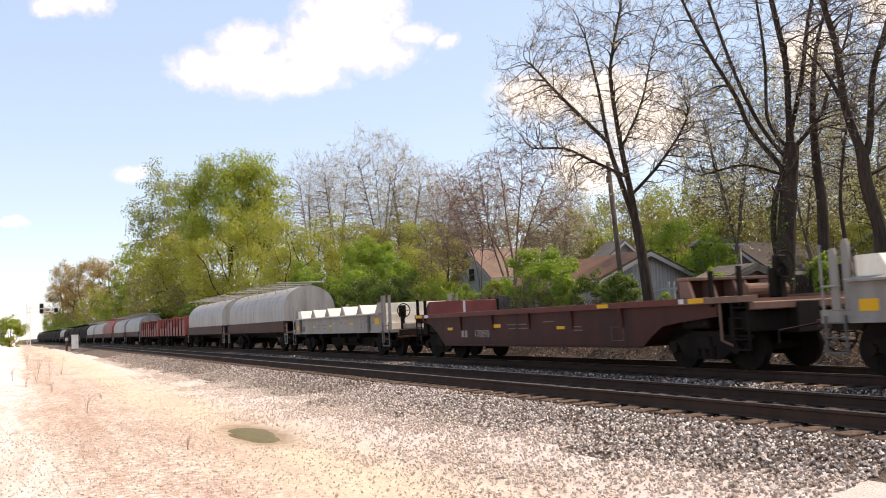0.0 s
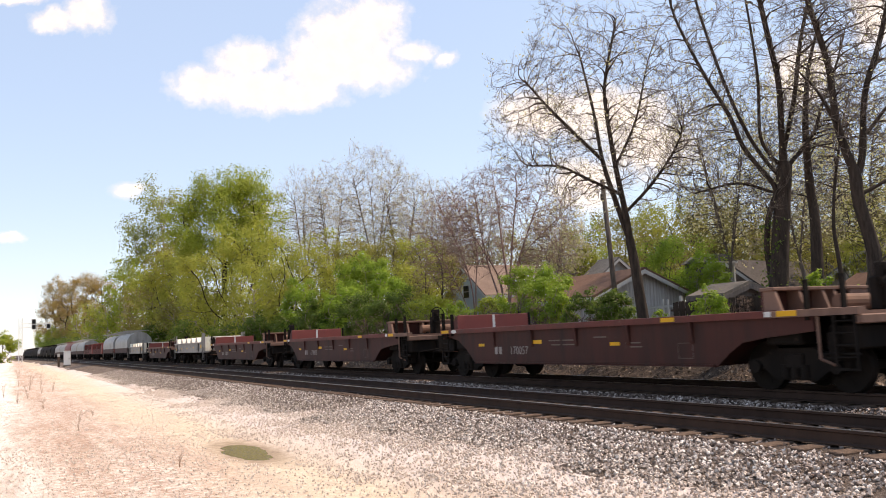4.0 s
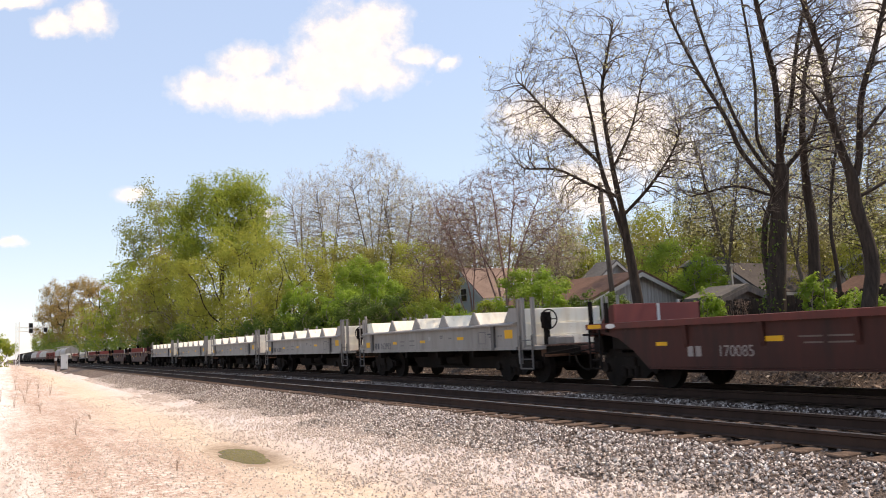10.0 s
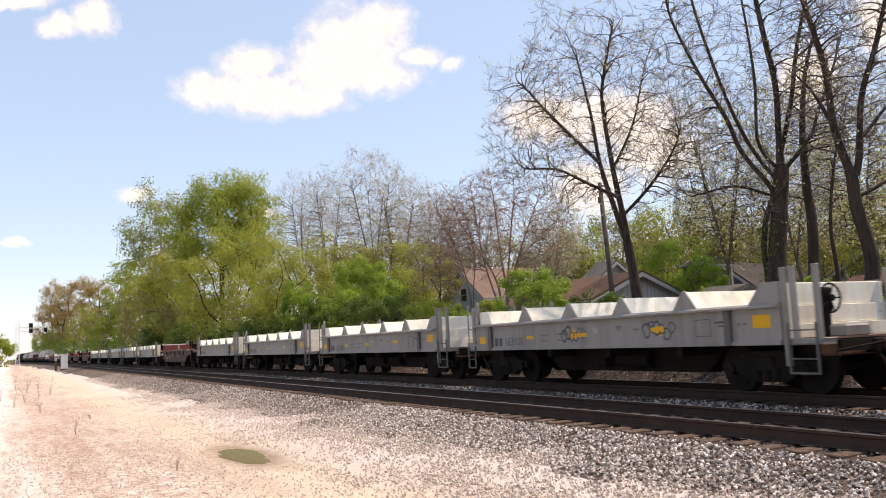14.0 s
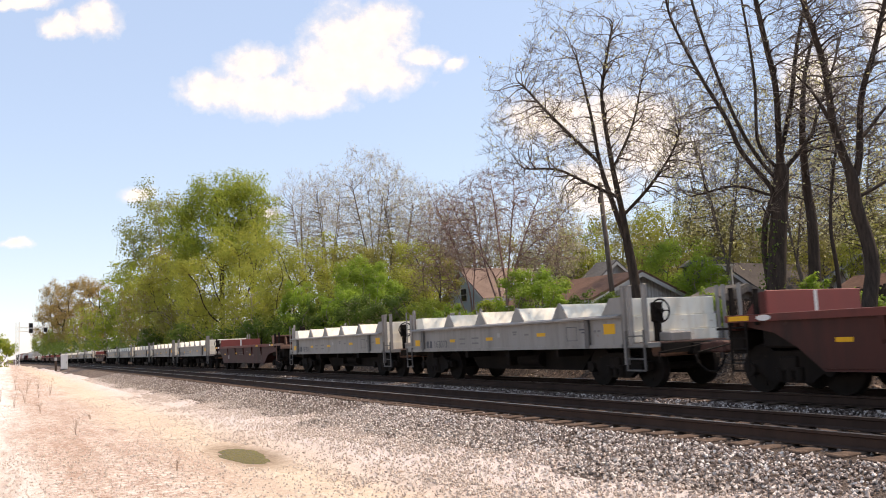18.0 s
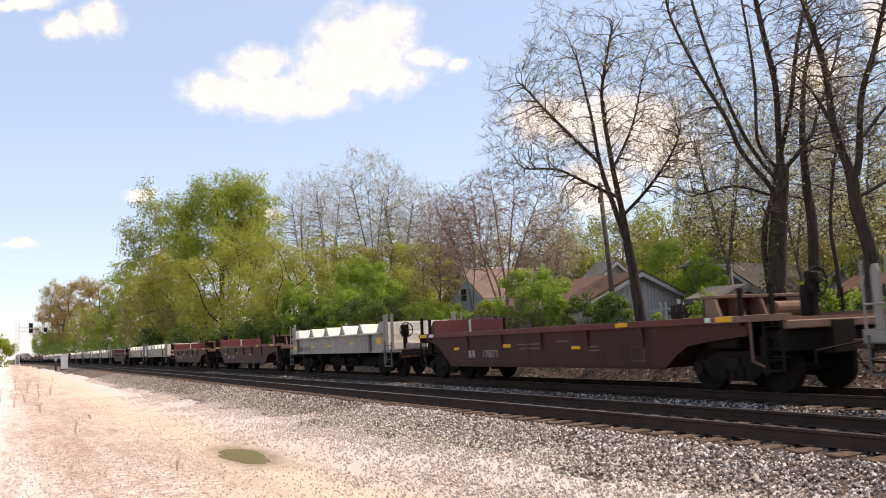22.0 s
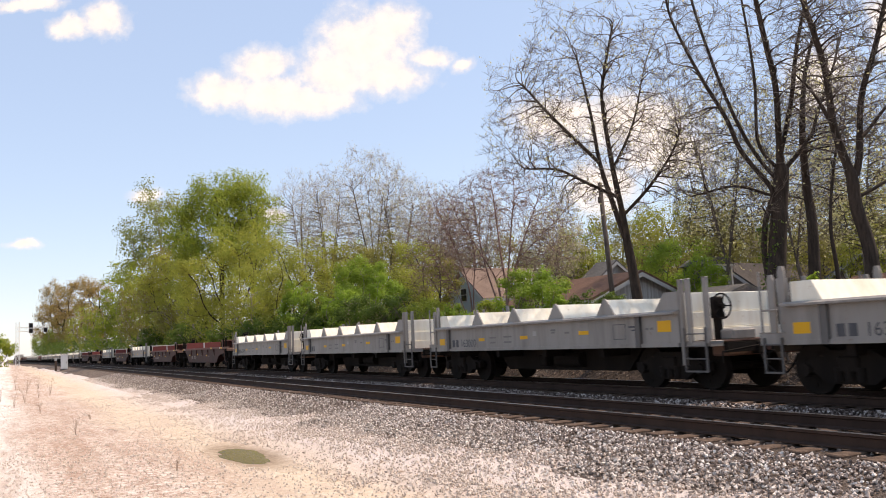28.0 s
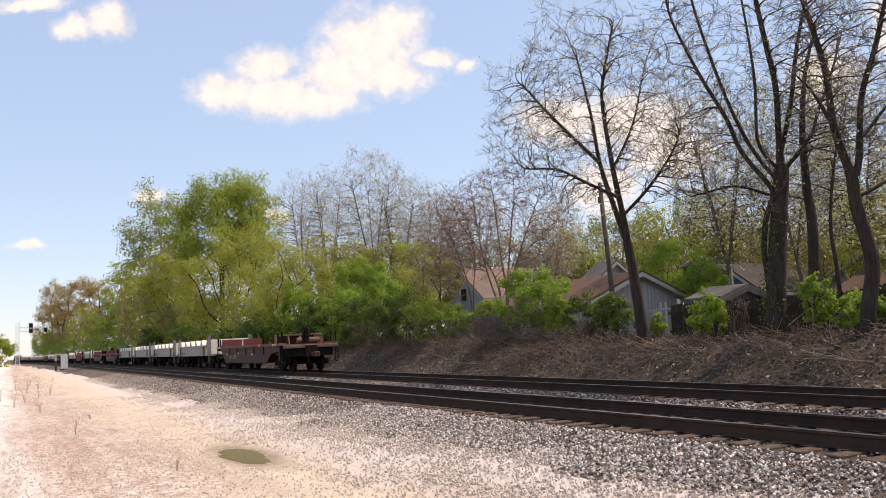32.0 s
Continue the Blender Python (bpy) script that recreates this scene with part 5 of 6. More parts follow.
for words, (x, y), height, wide, bark, leaf, seed, clear, aims, cover, group in (
    ("large rounded tree in fresh spring green", (24.0, 108.0), 22.8, 14.0, M_BARK, M_LEAF, 31, 0.4, 330, 1.7, ""),
    ("tree in fresh spring green", (27.0, 104.3), 20.7, 8.4, M_BARK, M_LEAF, 34, 0.3, 150, 0.6, ""),
    ("tall thinly leafed tree with pale grey limbs", (25.0, 163.5), 31.4, 13.1, M_BARKGREY, M_LEAFPALE, 32, 0.3, 260, 0.85, ""),
    ("broad tree in yellow-green young leaf", (21.5, 90.1), 13.3, 13.8, M_BARK, M_LEAFYEL, 35, 0.06, 260, 0.85, ""),
    ("broad tree in yellow-green young leaf", (22.5, 72.5), 10.3, 7.0, M_BARK, M_LEAFYEL, 37, 0.06, 150, 0.6, ""),
    ("broad tree in yellow-green young leaf", (21.0, 118.2), 15.3, 13.0, M_BARK, M_LEAFYEL, 36, 0.06, 260, 0.85, ""),
    ("brownish half-leafed tree with grey limbs", (20.3, 125.2), 16.6, 8.8, M_BARKGREY, M_OLIVE, 33, 0.1, 150, 0.6, ""),
    ("young tree in a leafy row beside the line", (21.0, 159.6), 17.5, 10.1, M_BARKGREY, M_LEAF, 43, 0.06, 150, 0.6, ""),
    ("young tree in a leafy row beside the line", (22.0, 198.4), 20.7, 9.9, M_BARKGREY, M_LEAF, 44, 0.06, 260, 0.85, ""),
    ("young tree in a leafy row beside the line", (19.7, 153.2), 12.5, 8.7, M_BARKGREY, M_OLIVE, 45, 0.06, 150, 0.6, ""),
    ("young tree in a leafy row beside the line", (19.3, 200.3), 12.7, 10.0, M_BARKGREY, M_LEAF, 46, 0.06, 150, 0.6, ""),
    ("young tree in a leafy row beside the line", (19.0, 258.6), 14.1, 11.1, M_BARKGREY, M_LEAFYEL, 47, 0.06, 150, 0.6, ""),
    ("young tree in a leafy row beside the line", (19.5, 127.7), 10.5, 7.3, M_BARKGREY, M_OLIVE, 48, 0.06, 150, 0.6, ""),
    ("young tree in a leafy row beside the line", (19.7, 94.2), 7.2, 6.8, M_BARKGREY, M_LEAFYEL, 50, 0.06, 150, 0.6, ""),
    ("young tree in a leafy row beside the line", (19.5, 108.0), 7.5, 7.0, M_BARKGREY, M_OLIVE, 49, 0.06, 150, 0.6, ""),
    ("young tree in a leafy row beside the line", (19.9, 77.0), 6.3, 6.2, M_BARKGREY, M_LEAFYEL, 53, 0.06, 150, 0.6, ""),
    ("young tree in a leafy row beside the line", (19.0, 392.9), 15.9, 11.9, M_BARKGREY, M_LEAF, 51, 0.06, 260, 0.85, ""),
    ("young tree in a leafy row beside the line", (19.0, 594.5), 18.1, 14.3, M_BARKGREY, M_LEAF, 52, 0.06, 260, 0.85, ""),
    ("tall tree with russet spring leaves", (24.0, 385.6), 34.0, 22.4, M_BARK, M_RUSSET, 55, 0.08, 260, 0.85, ""),
    ("tall tree with russet spring leaves", (20.0, 466.6), 37.9, 17.5, M_BARK, M_RUSSET, 56, 0.08, 260, 0.85, ""),
    ("tall tree with russet spring leaves", (26.0, 302.3), 25.8, 13.1, M_BARK, M_RUSSET, 57, 0.08, 260, 0.85, ""),
    ("half-leafed tree with thin grey limbs at the top of the bank", (27.0, 78.0), 11.6, 6.0, M_BARKDIM, M_LEAFYEL, 111, 0.1, 150, 0.6, ""),
    ("half-leafed tree with thin grey limbs at the top of the bank", (29.0, 75.7), 10.5, 5.9, M_BARKDIM, M_OLIVE, 112, 0.1, 150, 0.6, ""),
    ("half-leafed tree with thin grey limbs at the top of the bank", (30.0, 69.3), 10.1, 5.5, M_BARKDIM, M_OLIVE, 113, 0.1, 150, 0.6, ""),
    ("half-leafed tree with thin grey limbs at the top of the bank", (30.0, 62.9), 8.5, 4.6, M_BARKDIM, M_LEAFYEL, 114, 0.1, 150, 0.6, ""),
    ("half-leafed tree with thin grey limbs at the top of the bank", (24.0, 65.8), 7.4, 4.6, M_BARKDIM, M_LEAFYEL, 116, 0.1, 150, 0.6, ""),
    ("half-leafed tree with thin grey limbs at the top of the bank", (26.0, 56.4), 6.1, 4.1, M_BARKDIM, M_LEAFYEL, 117, 0.1, 150, 0.6, ""),
    ("half-leafed tree with thin grey limbs at the top of the bank", (27.0, 53.4), 7.0, 3.2, M_BARKDIM, M_OLIVE, 121, 0.1, 150, 0.6, ""),
    ("half-leafed tree with thin grey limbs at the top of the bank", (44.0, 61.7), 9.2, 5.0, M_BARKDIM, M_LEAFYEL, 119, 0.1, 150, 0.6, ""),
    ("woodland tree in thin yellow-green leaf behind the houses", (46.0, 61.7), 9.6, 4.6, M_BARKDIM, M_LEAF, 61, 0.15, 150, 0.6, "woods behind the houses"),
    ("woodland tree in thin yellow-green leaf behind the houses", (60.0, 74.4), 13.3, 8.7, M_BARKDIM, M_OLIVE, 62, 0.15, 150, 0.6, "woods behind the houses"),
    ("woodland tree in thin yellow-green leaf behind the houses", (62.0, 68.5), 13.6, 8.9, M_BARKDIM, M_LEAFYEL, 63, 0.15, 150, 0.6, "woods behind the houses"),
    ("woodland tree in thin yellow-green leaf behind the houses", (64.0, 64.2), 13.4, 8.6, M_BARKDIM, M_OLIVE, 64, 0.15, 150, 0.6, "woods behind the houses"),
    ("woodland tree in thin yellow-green leaf behind the houses", (52.0, 48.5), 9.7, 5.8, M_BARKDIM, M_OLIVE, 65, 0.15, 150, 0.6, "woods behind the houses"),
    ("woodland tree in thin yellow-green leaf behind the houses", (60.0, 50.5), 10.8, 7.2, M_BARKDIM, M_WOODS, 66, 0.15, 150, 0.6, "woods behind the houses"),
    ("woodland tree in thin yellow-green leaf behind the houses", (58.0, 44.6), 10.2, 6.6, M_BARKDIM, M_OLIVE, 67, 0.15, 150, 0.6, "woods behind the houses"),
    ("woodland tree in thin yellow-green leaf behind the houses", (55.0, 39.5), 10.0, 5.6, M_BARKDIM, M_LEAFYEL, 68, 0.15, 150, 0.6, "woods behind the houses"),
    ("woodland tree in thin yellow-green leaf behind the houses", (50.0, 52.0), 7.8, 5.1, M_BARKDIM, M_OLIVE, 69, 0.15, 150, 0.6, "woods behind the houses"),
    ("woodland tree in thin yellow-green leaf behind the houses", (48.0, 42.3), 6.5, 4.4, M_BARKDIM, M_WOODS, 70, 0.15, 150, 0.6, "woods behind the houses"),
    ("woodland tree in thin yellow-green leaf behind the houses", (46.0, 36.6), 5.7, 4.3, M_BARKDIM, M_OLIVE, 71, 0.15, 150, 0.6, "woods behind the houses"),
    ("woodland tree in thin yellow-green leaf behind the houses", (44.0, 32.1), 5.4, 3.6, M_BARKDIM, M_LEAFYEL, 72, 0.15, 150, 0.6, "woods behind the houses"),
    ("woodland tree in thin yellow-green leaf behind the houses", (52.0, 60.4), 8.5, 5.2, M_BARKDIM, M_OLIVE, 73, 0.15, 150, 0.6, "woods behind the houses"),
    ("woodland tree in thin yellow-green leaf behind the houses", (55.0, 89.9), 13.1, 8.4, M_BARKDIM, M_OLIVE, 74, 0.15, 150, 0.6, "woods behind the houses"),
    ("woodland tree in thin yellow-green leaf behind the houses", (52.0, 77.9), 10.8, 6.8, M_BARKDIM, M_WOODS, 75, 0.15, 150, 0.6, "woods behind the houses"),
    ("woodland tree in thin yellow-green leaf behind the houses", (55.0, 100.0), 13.0, 8.4, M_BARKDIM, M_OLIVE, 76, 0.15, 150, 0.6, "woods behind the houses"),
    ("woodland tree in thin yellow-green leaf behind the houses", (50.0, 101.9), 12.5, 8.3, M_BARKDIM, M_LEAFYEL, 77, 0.15, 150, 0.6, "woods behind the houses"),
    ("woodland tree in thin yellow-green leaf behind the houses", (46.0, 104.0), 12.1, 7.6, M_BARKDIM, M_OLIVE, 78, 0.15, 150, 0.6, "woods behind the houses"),
    ("woodland tree in thin yellow-green leaf behind the houses", (50.0, 126.4), 15.5, 9.0, M_BARKDIM, M_LEAF, 79, 0.15, 150, 0.6, "woods behind the houses"),
    ("woodland tree in thin yellow-green leaf behind the houses", (50.0, 33.6), 7.7, 4.9, M_BARKDIM, M_WOODS, 80, 0.15, 150, 0.6, "woods behind the houses"),
    ("woodland tree in thin yellow-green leaf behind the houses", (34.0, 72.9), 7.2, 4.8, M_BARKDIM, M_OLIVE, 81, 0.15, 150, 0.6, "woods behind the houses")):
    leafy_tree(words, on_ground(x, y), height, wide, bark, leaf, seed, clear, aims, cover, group)
for words, (x, y), height, wide, leaf, seed in (
    ("bright green bush at the top of the bank", (21.00, 66.32), 5.67, 3.43, M_LEAFBRIGHT, 200),
    ("tall bright green shrub in fresh leaf", (24.00, 60.65), 7.27, 4.11, M_LEAFBRIGHT, 201),
    ("bright green shrub in fresh spring leaf", (23.00, 53.96), 5.25, 3.12, M_LEAFBRIGHT, 202),
    ("bright green shrub in fresh spring leaf", (21.00, 56.94), 4.38, 3.61, M_LEAFBRIGHT, 203),
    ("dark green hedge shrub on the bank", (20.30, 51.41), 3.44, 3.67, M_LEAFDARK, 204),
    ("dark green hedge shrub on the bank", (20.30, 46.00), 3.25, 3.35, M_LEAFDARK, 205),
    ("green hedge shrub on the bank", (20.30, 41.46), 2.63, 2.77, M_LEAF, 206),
    ("bright green shrub in fresh spring leaf", (20.50, 39.21), 2.19, 2.06, M_LEAFBRIGHT, 207),
    ("green bush on top of the bank", (20.60, 29.63), 2.59, 1.43, M_LEAFBRIGHT, 209),
    ("green bush on top of the bank", (22.00, 37.68), 2.33, 2.03, M_LEAF, 210),
    ("dark green hedge on the bank", (20.80, 27.97), 1.99, 1.83, M_LEAFDARK, 211),
    ("dark green hedge on the bank", (20.80, 26.18), 1.91, 1.75, M_LEAFDARK, 212),
    ("bright green sapling by the garage", (31.80, 32.53), 3.92, 2.32, M_LEAFBRIGHT, 214),
    ("pale green bush before the fence", (20.40, 20.81), 1.65, 1.35, M_LEAFBRIGHT, 215),
    ("leafy green growth at the foot of a trunk", (20.55, 16.75), 1.9, 0.95, M_LEAFBRIGHT, 230),
    ("low green bush by the fence", (20.9, 13.9), 1.5, 1.3, M_LEAFBRIGHT, 231),
    ("low green bush by the fence", (21.10, 15.75), 1.2, 1.7, M_LEAFBRIGHT, 216),
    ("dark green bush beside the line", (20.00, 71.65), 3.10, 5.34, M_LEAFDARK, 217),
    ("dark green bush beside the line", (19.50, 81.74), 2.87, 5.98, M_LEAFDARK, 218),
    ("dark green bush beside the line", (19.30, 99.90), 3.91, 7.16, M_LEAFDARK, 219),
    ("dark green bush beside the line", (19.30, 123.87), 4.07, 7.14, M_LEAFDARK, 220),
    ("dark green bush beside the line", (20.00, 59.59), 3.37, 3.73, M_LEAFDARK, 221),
    ("small green bush by the fence", (20.60, 23.54), 0.99, 0.61, M_LEAFBRIGHT, 222)):
    leafy_tree(words, on_ground(x, y), height, wide, M_BARKGREY, leaf, seed, 0.04, 130, 1.7, parts=7, lump=0.2, name="bush", category="bush", stems=5)
# leafless trees behind the houses
winter = bare_tree("bare grey-brown woodland tree behind the houses", on_ground(45.0, 34.0), 13.5, 8.0, M_BARKDIM, M_BARKGREY, M_OLIVE, 601, 0.25, 420, "bare woods behind the houses", keep=0.25, size=0.05, again=2)
for i, (x, y) in enumerate(((43.0, 26.0), (54.0, 30.0), (47.0, 41.0), (56.0, 52.0))):
    copy_thing(winter, Matrix.Translation(on_ground(x, y)) @ pose(0, 0, 0, 0, 0, 47 * i + 20))
blossom_bush = leafy_tree("rounded bright bush with pale blossom", on_ground(21.0, 32.19), 3.6, 3.4, M_BARKGREY, M_LEAFBRIGHT, 208, 0.04, 170, 1.7, parts=8, name="bush", category="bush", stems=6, lump=0.2)
rs = np.random.RandomState(88)
petals = unit(rs.normal(0, 1, (220, 3)) + np.array((0, -0.3, 0.5))) * np.array((1.55, 1.55, 1.6)) * rs.uniform(0.85, 1.05, (220, 1)) + np.array((0, 0, 1.8))
soup("blossom", *leaf_quads(petals, 0.045, rs), M_TRIMWHITE, blossom_bush)
leafy_tree("bright green sapling in full young leaf", on_ground(32.5, 35.45), 5.0, 4.8, M_BARKDIM, M_LEAFBRIGHT, 213, 0.3, 150, 0.9, parts=7, stems=2)
for i, (x, y, h, w) in enumerate(((19.9, 44.5, 2.6, 3.0), (20.0, 48.5, 2.3, 3.0), (19.7, 30.6, 2.2, 2.2), (19.6, 33.4, 1.9, 2.2), (20.1, 19.3, 1.3, 0.9), (19.7, 36.5, 1.7, 2.4), (19.8, 40.3, 2.0, 2.4), (20.2, 27.0, 1.0, 1.6))):
    leafy_tree("bare brown bramble thicket on the bank", on_ground(x, y), h, w, M_THICKET, None, 700 + i, 0.03, 150, group="bramble thickets", parts=6, name="bramble", category="bramble", stems=7, twigs=4, again=3)
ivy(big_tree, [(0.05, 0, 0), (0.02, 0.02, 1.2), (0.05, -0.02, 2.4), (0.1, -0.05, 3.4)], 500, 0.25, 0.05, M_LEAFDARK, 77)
# ---- clouds: a thin far sheet that drifts ----
CLOUD_FAR = 2500.0
CLOUD_AT = aim(27.269, 6.046, 2.750)
# lumps of cloud on the sheet: across, up, half width, half height, in units of the distance / 1500
LUMPS = [(-164, 366, 86, 66), (-116, 400, 52, 40), (-216, 318, 72, 46), (-128, 315, 70, 36), (-344, 326, 52, 34), (-414, 286, 60, 34), (-334, 272, 80, 32),
         (-262, 270, 90, 26), (-49, 344, 40, 13), (10, 328, 20, 10), (176, 236, 78, 44), (300, 228, 120, 52), (256, 111, 66, 44), (366, 180, 90, 60), (-556, 99, 30, 14),
         (-684, 398, 44, 20), (-620, 411, 36, 30), (-759, 438, 60, 12), (-766, 14, 30, 9), (761, 405, 36, 60), (640, 300, 60, 60), (-330, 66, 26, 14)]


def cloud_sheet():
    k = CLOUD_FAR / 1500.0
    ob = soup("backdrop_clouds", [(-1000 * k, -250 * k, 0), (1000 * k, -250 * k, 0), (1000 * k, 560 * k, 0), (-1000 * k, 560 * k, 0)], [(0, 1, 2, 3)], None)
    m = Mat("cloud", 1.0)
    n1 = m.node("ShaderNodeTexNoise", Scale=0.010 / k, Detail=6.0, Roughness=0.55)
    m.link(m.co, n1.inputs["Vector"])
    warp = m.node("ShaderNodeVectorMath")
    warp.operation = "MULTIPLY_ADD"
    m.link(n1.outputs["Color"], warp.inputs[0])
    warp.inputs[1].default_value = (60 * k, 56 * k, 0)
    add = m.node("ShaderNodeVectorMath")
    add.operation = "ADD"
    add.inputs[1].default_value = (-30 * k, -28 * k, 0)
    m.link(m.co, add.inputs[0]).link(add.outputs[0], warp.inputs[2])
    total = None
    for x, y, a, b in LUMPS:
        s = m.node("ShaderNodeVectorMath")
        s.operation = "SUBTRACT"
        s.inputs[1].default_value = (x * k, y * k, 0)
        d = m.node("ShaderNodeVectorMath")
        d.operation = "MULTIPLY"
        d.inputs[1].default_value = (1 / (a * k), 1 / (b * k), 0)
        ln = m.node("ShaderNodeVectorMath")
        ln.operation = "LENGTH"
        m.link(warp.outputs[0], s.inputs[0]).link(s.outputs[0], d.inputs[0]).link(d.outputs[0], ln.inputs[0])
        if total is None:
            total = ln.outputs["Value"]
        else:
            u = m.node("ShaderNodeMath")
            u.operation = "SMOOTH_MIN"
            u.inputs[2].default_value = 0.25
            m.link(total, u.inputs[0]).link(ln.outputs["Value"], u.inputs[1])
            total = u.outputs[0]
    n2 = m.noise(0.035 / k, 6, 0.6)
    edge = m.node("ShaderNodeMath")
    edge.operation = "MULTIPLY_ADD"
    edge.inputs[1].default_value = 1.3
    m.link(n2, edge.inputs[0]).link(total, edge.inputs[2])
    mask = m.ramp(edge.outputs[0], [(0.2, (1, 1, 1)), (0.4, (0.8, 0.8, 0.8)), (0.6, (0.3, 0.3, 0.3)), (0.8, (0, 0, 0))])
    # the ramp ends at 1, so the value is scaled first
    half = m.node("ShaderNodeMath")
    half.operation = "MULTIPLY"
    half.inputs[1].default_value = 0.4
    ramp = mask.node
    m.link(edge.outputs[0], half.inputs[0]).link(half.outputs[0], ramp.inputs["Fac"])
    for e, p in zip(ramp.color_ramp.elements, (0.40, 0.53, 0.66, 0.82)):
        e.position = p
    em = m.node("ShaderNodeEmission", Strength=0.72)
    m.link(m.ramp(n2, [(0.35, (0.96, 0.975, 1.0)), (0.65, (0.90, 0.90, 0.93))]), em.inputs["Color"])
    tr = m.t.nodes.new("ShaderNodeBsdfTransparent")
    mx = m.t.nodes.new("ShaderNodeMixShader")
    m.link(mask, mx.inputs[0]).link(tr.outputs[0], mx.inputs[1]).link(em.outputs[0], mx.inputs[2])
    m.link(mx.outputs[0], m.t.nodes["Material Output"].inputs["Surface"])
    ob.data.materials.clear()
    ob.data.materials.append(m.m)
    return tagged(ob, "soft white fair-weather clouds drifting in the sky", "clouds", kind="structure")


clouds = cloud_sheet()


def cloud_rows():
    k = CLOUD_FAR / 1500.0
    return [(t, CLOUD_AT @ Matrix.Translation(((t - 10.0) * 1.45 * k, -(t - 10.0) * 0.2 * k, -CLOUD_FAR))) for t in (0.0, 8.0, 16.0, 24.0, 32.0)]
# ---- houses beyond the bank ----
M_SIDING = Mat("grey_board_siding", 0.8)
M_SIDING.color(M_SIDING.ramp(M_SIDING.noise(1.0, 5, 0.7, M_SIDING.stretch((9, 9, 0.5))), [(0.3, (0.22, 0.20, 0.185)), (0.55, (0.42, 0.395, 0.37)), (0.8, (0.58, 0.55, 0.52))]))
M_SIDING = M_SIDING.bump(M_SIDING.noise(1.0, 2, 0.5, M_SIDING.stretch((14, 14, 0.2))), 0.4, 0.03).m
M_BLUEWALL = painted("pale_blue_siding", (0.34, 0.39, 0.41), (0.26, 0.29, 0.30), (0.4, 0.4, 0.4), 0.7, 0.4)
M_TRIM = painted("white_trim", (0.40, 0.395, 0.375), (0.27, 0.25, 0.235), (0.5, 0.45, 0.4), 0.6, 0.3)


def shingles(name, a, b):
    m = Mat(name, 0.9, spec=0.1)
    c = m.ramp(m.noise(7, 5, 0.75), [(0.35, a), (0.65, b)])
    c = m.mix(m.ramp(m.noise(0.6, 4), [(0.45, (0, 0, 0)), (0.7, (0.5, 0.5, 0.5))]), c, tuple(v * 0.6 for v in a))
    return m.color(c).bump(m.noise(1.0, 3, 0.6, m.stretch((2, 2, 22))), 0.5, 0.02).m


M_ROOFBROWN = shingles("brown_shingles", (0.11, 0.062, 0.045), (0.17, 0.10, 0.072))
M_ROOFPINK = shingles("faded_rose_shingles", (0.17, 0.115, 0.09), (0.25, 0.175, 0.14))
M_ROOFGREY = shingles("grey_shingles", (0.09, 0.085, 0.082), (0.17, 0.16, 0.15))
M_SHAKE = shingles("weathered_shake_wall", (0.085, 0.07, 0.058), (0.16, 0.132, 0.11))
M_ROOFDARK = shingles("dark_brown_shingles", (0.055, 0.046, 0.04), (0.10, 0.085, 0.074))
M_ROOFTAN = shingles("tan_shingles", (0.11, 0.095, 0.08), (0.18, 0.155, 0.13))
M_GLASS = Mat("window_glass", 0.06, spec=0.6).color((0.02, 0.022, 0.025)).m
M_FENCE = barky("dark_fence_wood", (0.026, 0.018, 0.014), (0.075, 0.052, 0.04))
M_PANEL = barky("grey_fence_panel", (0.08, 0.068, 0.06), (0.15, 0.13, 0.118))


def house(label, at, turn, wide, deep, eave, peak, wall, roof, over=0.35, windows=(), trim=None):
    """A gabled house. Its gable faces -y before the turn; windows: (x, z, width, height) on that gable."""
    h = tagged(new("house"), label, "house")
    h.matrix_world = pose(*at, 0, 0, turn)
    w = wide / 2
    part("wall", prism(B(), [(-w, -0.5), (w, -0.5), (w, eave), (0, peak), (-w, eave)], "y", 0, deep), wall, h)
    k = (peak - eave) / w
    for s in (-1, 1):
        e = w + over
        part("roof", prism(B(), [(0, peak + 0.02), (0, peak + 0.18), (s * e, peak - k * e + 0.16), (s * e, peak - k * e)], "y", -over, deep + over), roof, h)
        part("bargeboard", prism(B(), [(0, peak - 0.16), (0, peak + 0.06), (s * e, peak - k * e + 0.02), (s * e, peak - k * e - 0.18)], "y", -over - 0.03, -over), trim or M_TRIM, h)
        part("eave_board", box(B(), s * e, s * (e + 0.03), -over, deep + over, peak - k * e - 0.1, peak - k * e + 0.1), trim or M_TRIM, h)
    for x, z, a, b in windows:
        win = part("window", box(B(), x - a / 2 - 0.08, x + a / 2 + 0.08, -0.06, 0.0, z - b / 2 - 0.08, z + b / 2 + 0.08), M_TRIM, h)
        part("pane", box(B(), x - a / 2, x + a / 2, -0.075, -0.055, z - b / 2, z - 0.02), M_GLASS, win)
        part("pane", box(B(), x - a / 2, x + a / 2, -0.075, -0.055, z + 0.02, z + b / 2), M_GLASS, win)
    return h


house("low garage with grey board gable and brown shingle roof", (28.87, 34.3, 0.9), 0, 5.9, 8.5, 2.05, 3.27, M_SIDING, M_ROOFBROWN, 0.4, (), M_TRIM)
house("grey gabled house with a dark roof", (39.6, 49.5, 1.0), 0, 6.4, 1.8, 2.9, 5.3, M_SIDING, M_ROOFGREY, 0.3, ((0.0, 4.0, 0.8, 0.9),))
house("pale blue house with a faded rose shingle roof", (34.2, 62.8, 1.0), -90, 7.0, 17.5, 3.6, 6.0, M_BLUEWALL, M_ROOFPINK, 0.5, ((0.0, 3.9, 0.9, 1.0),))
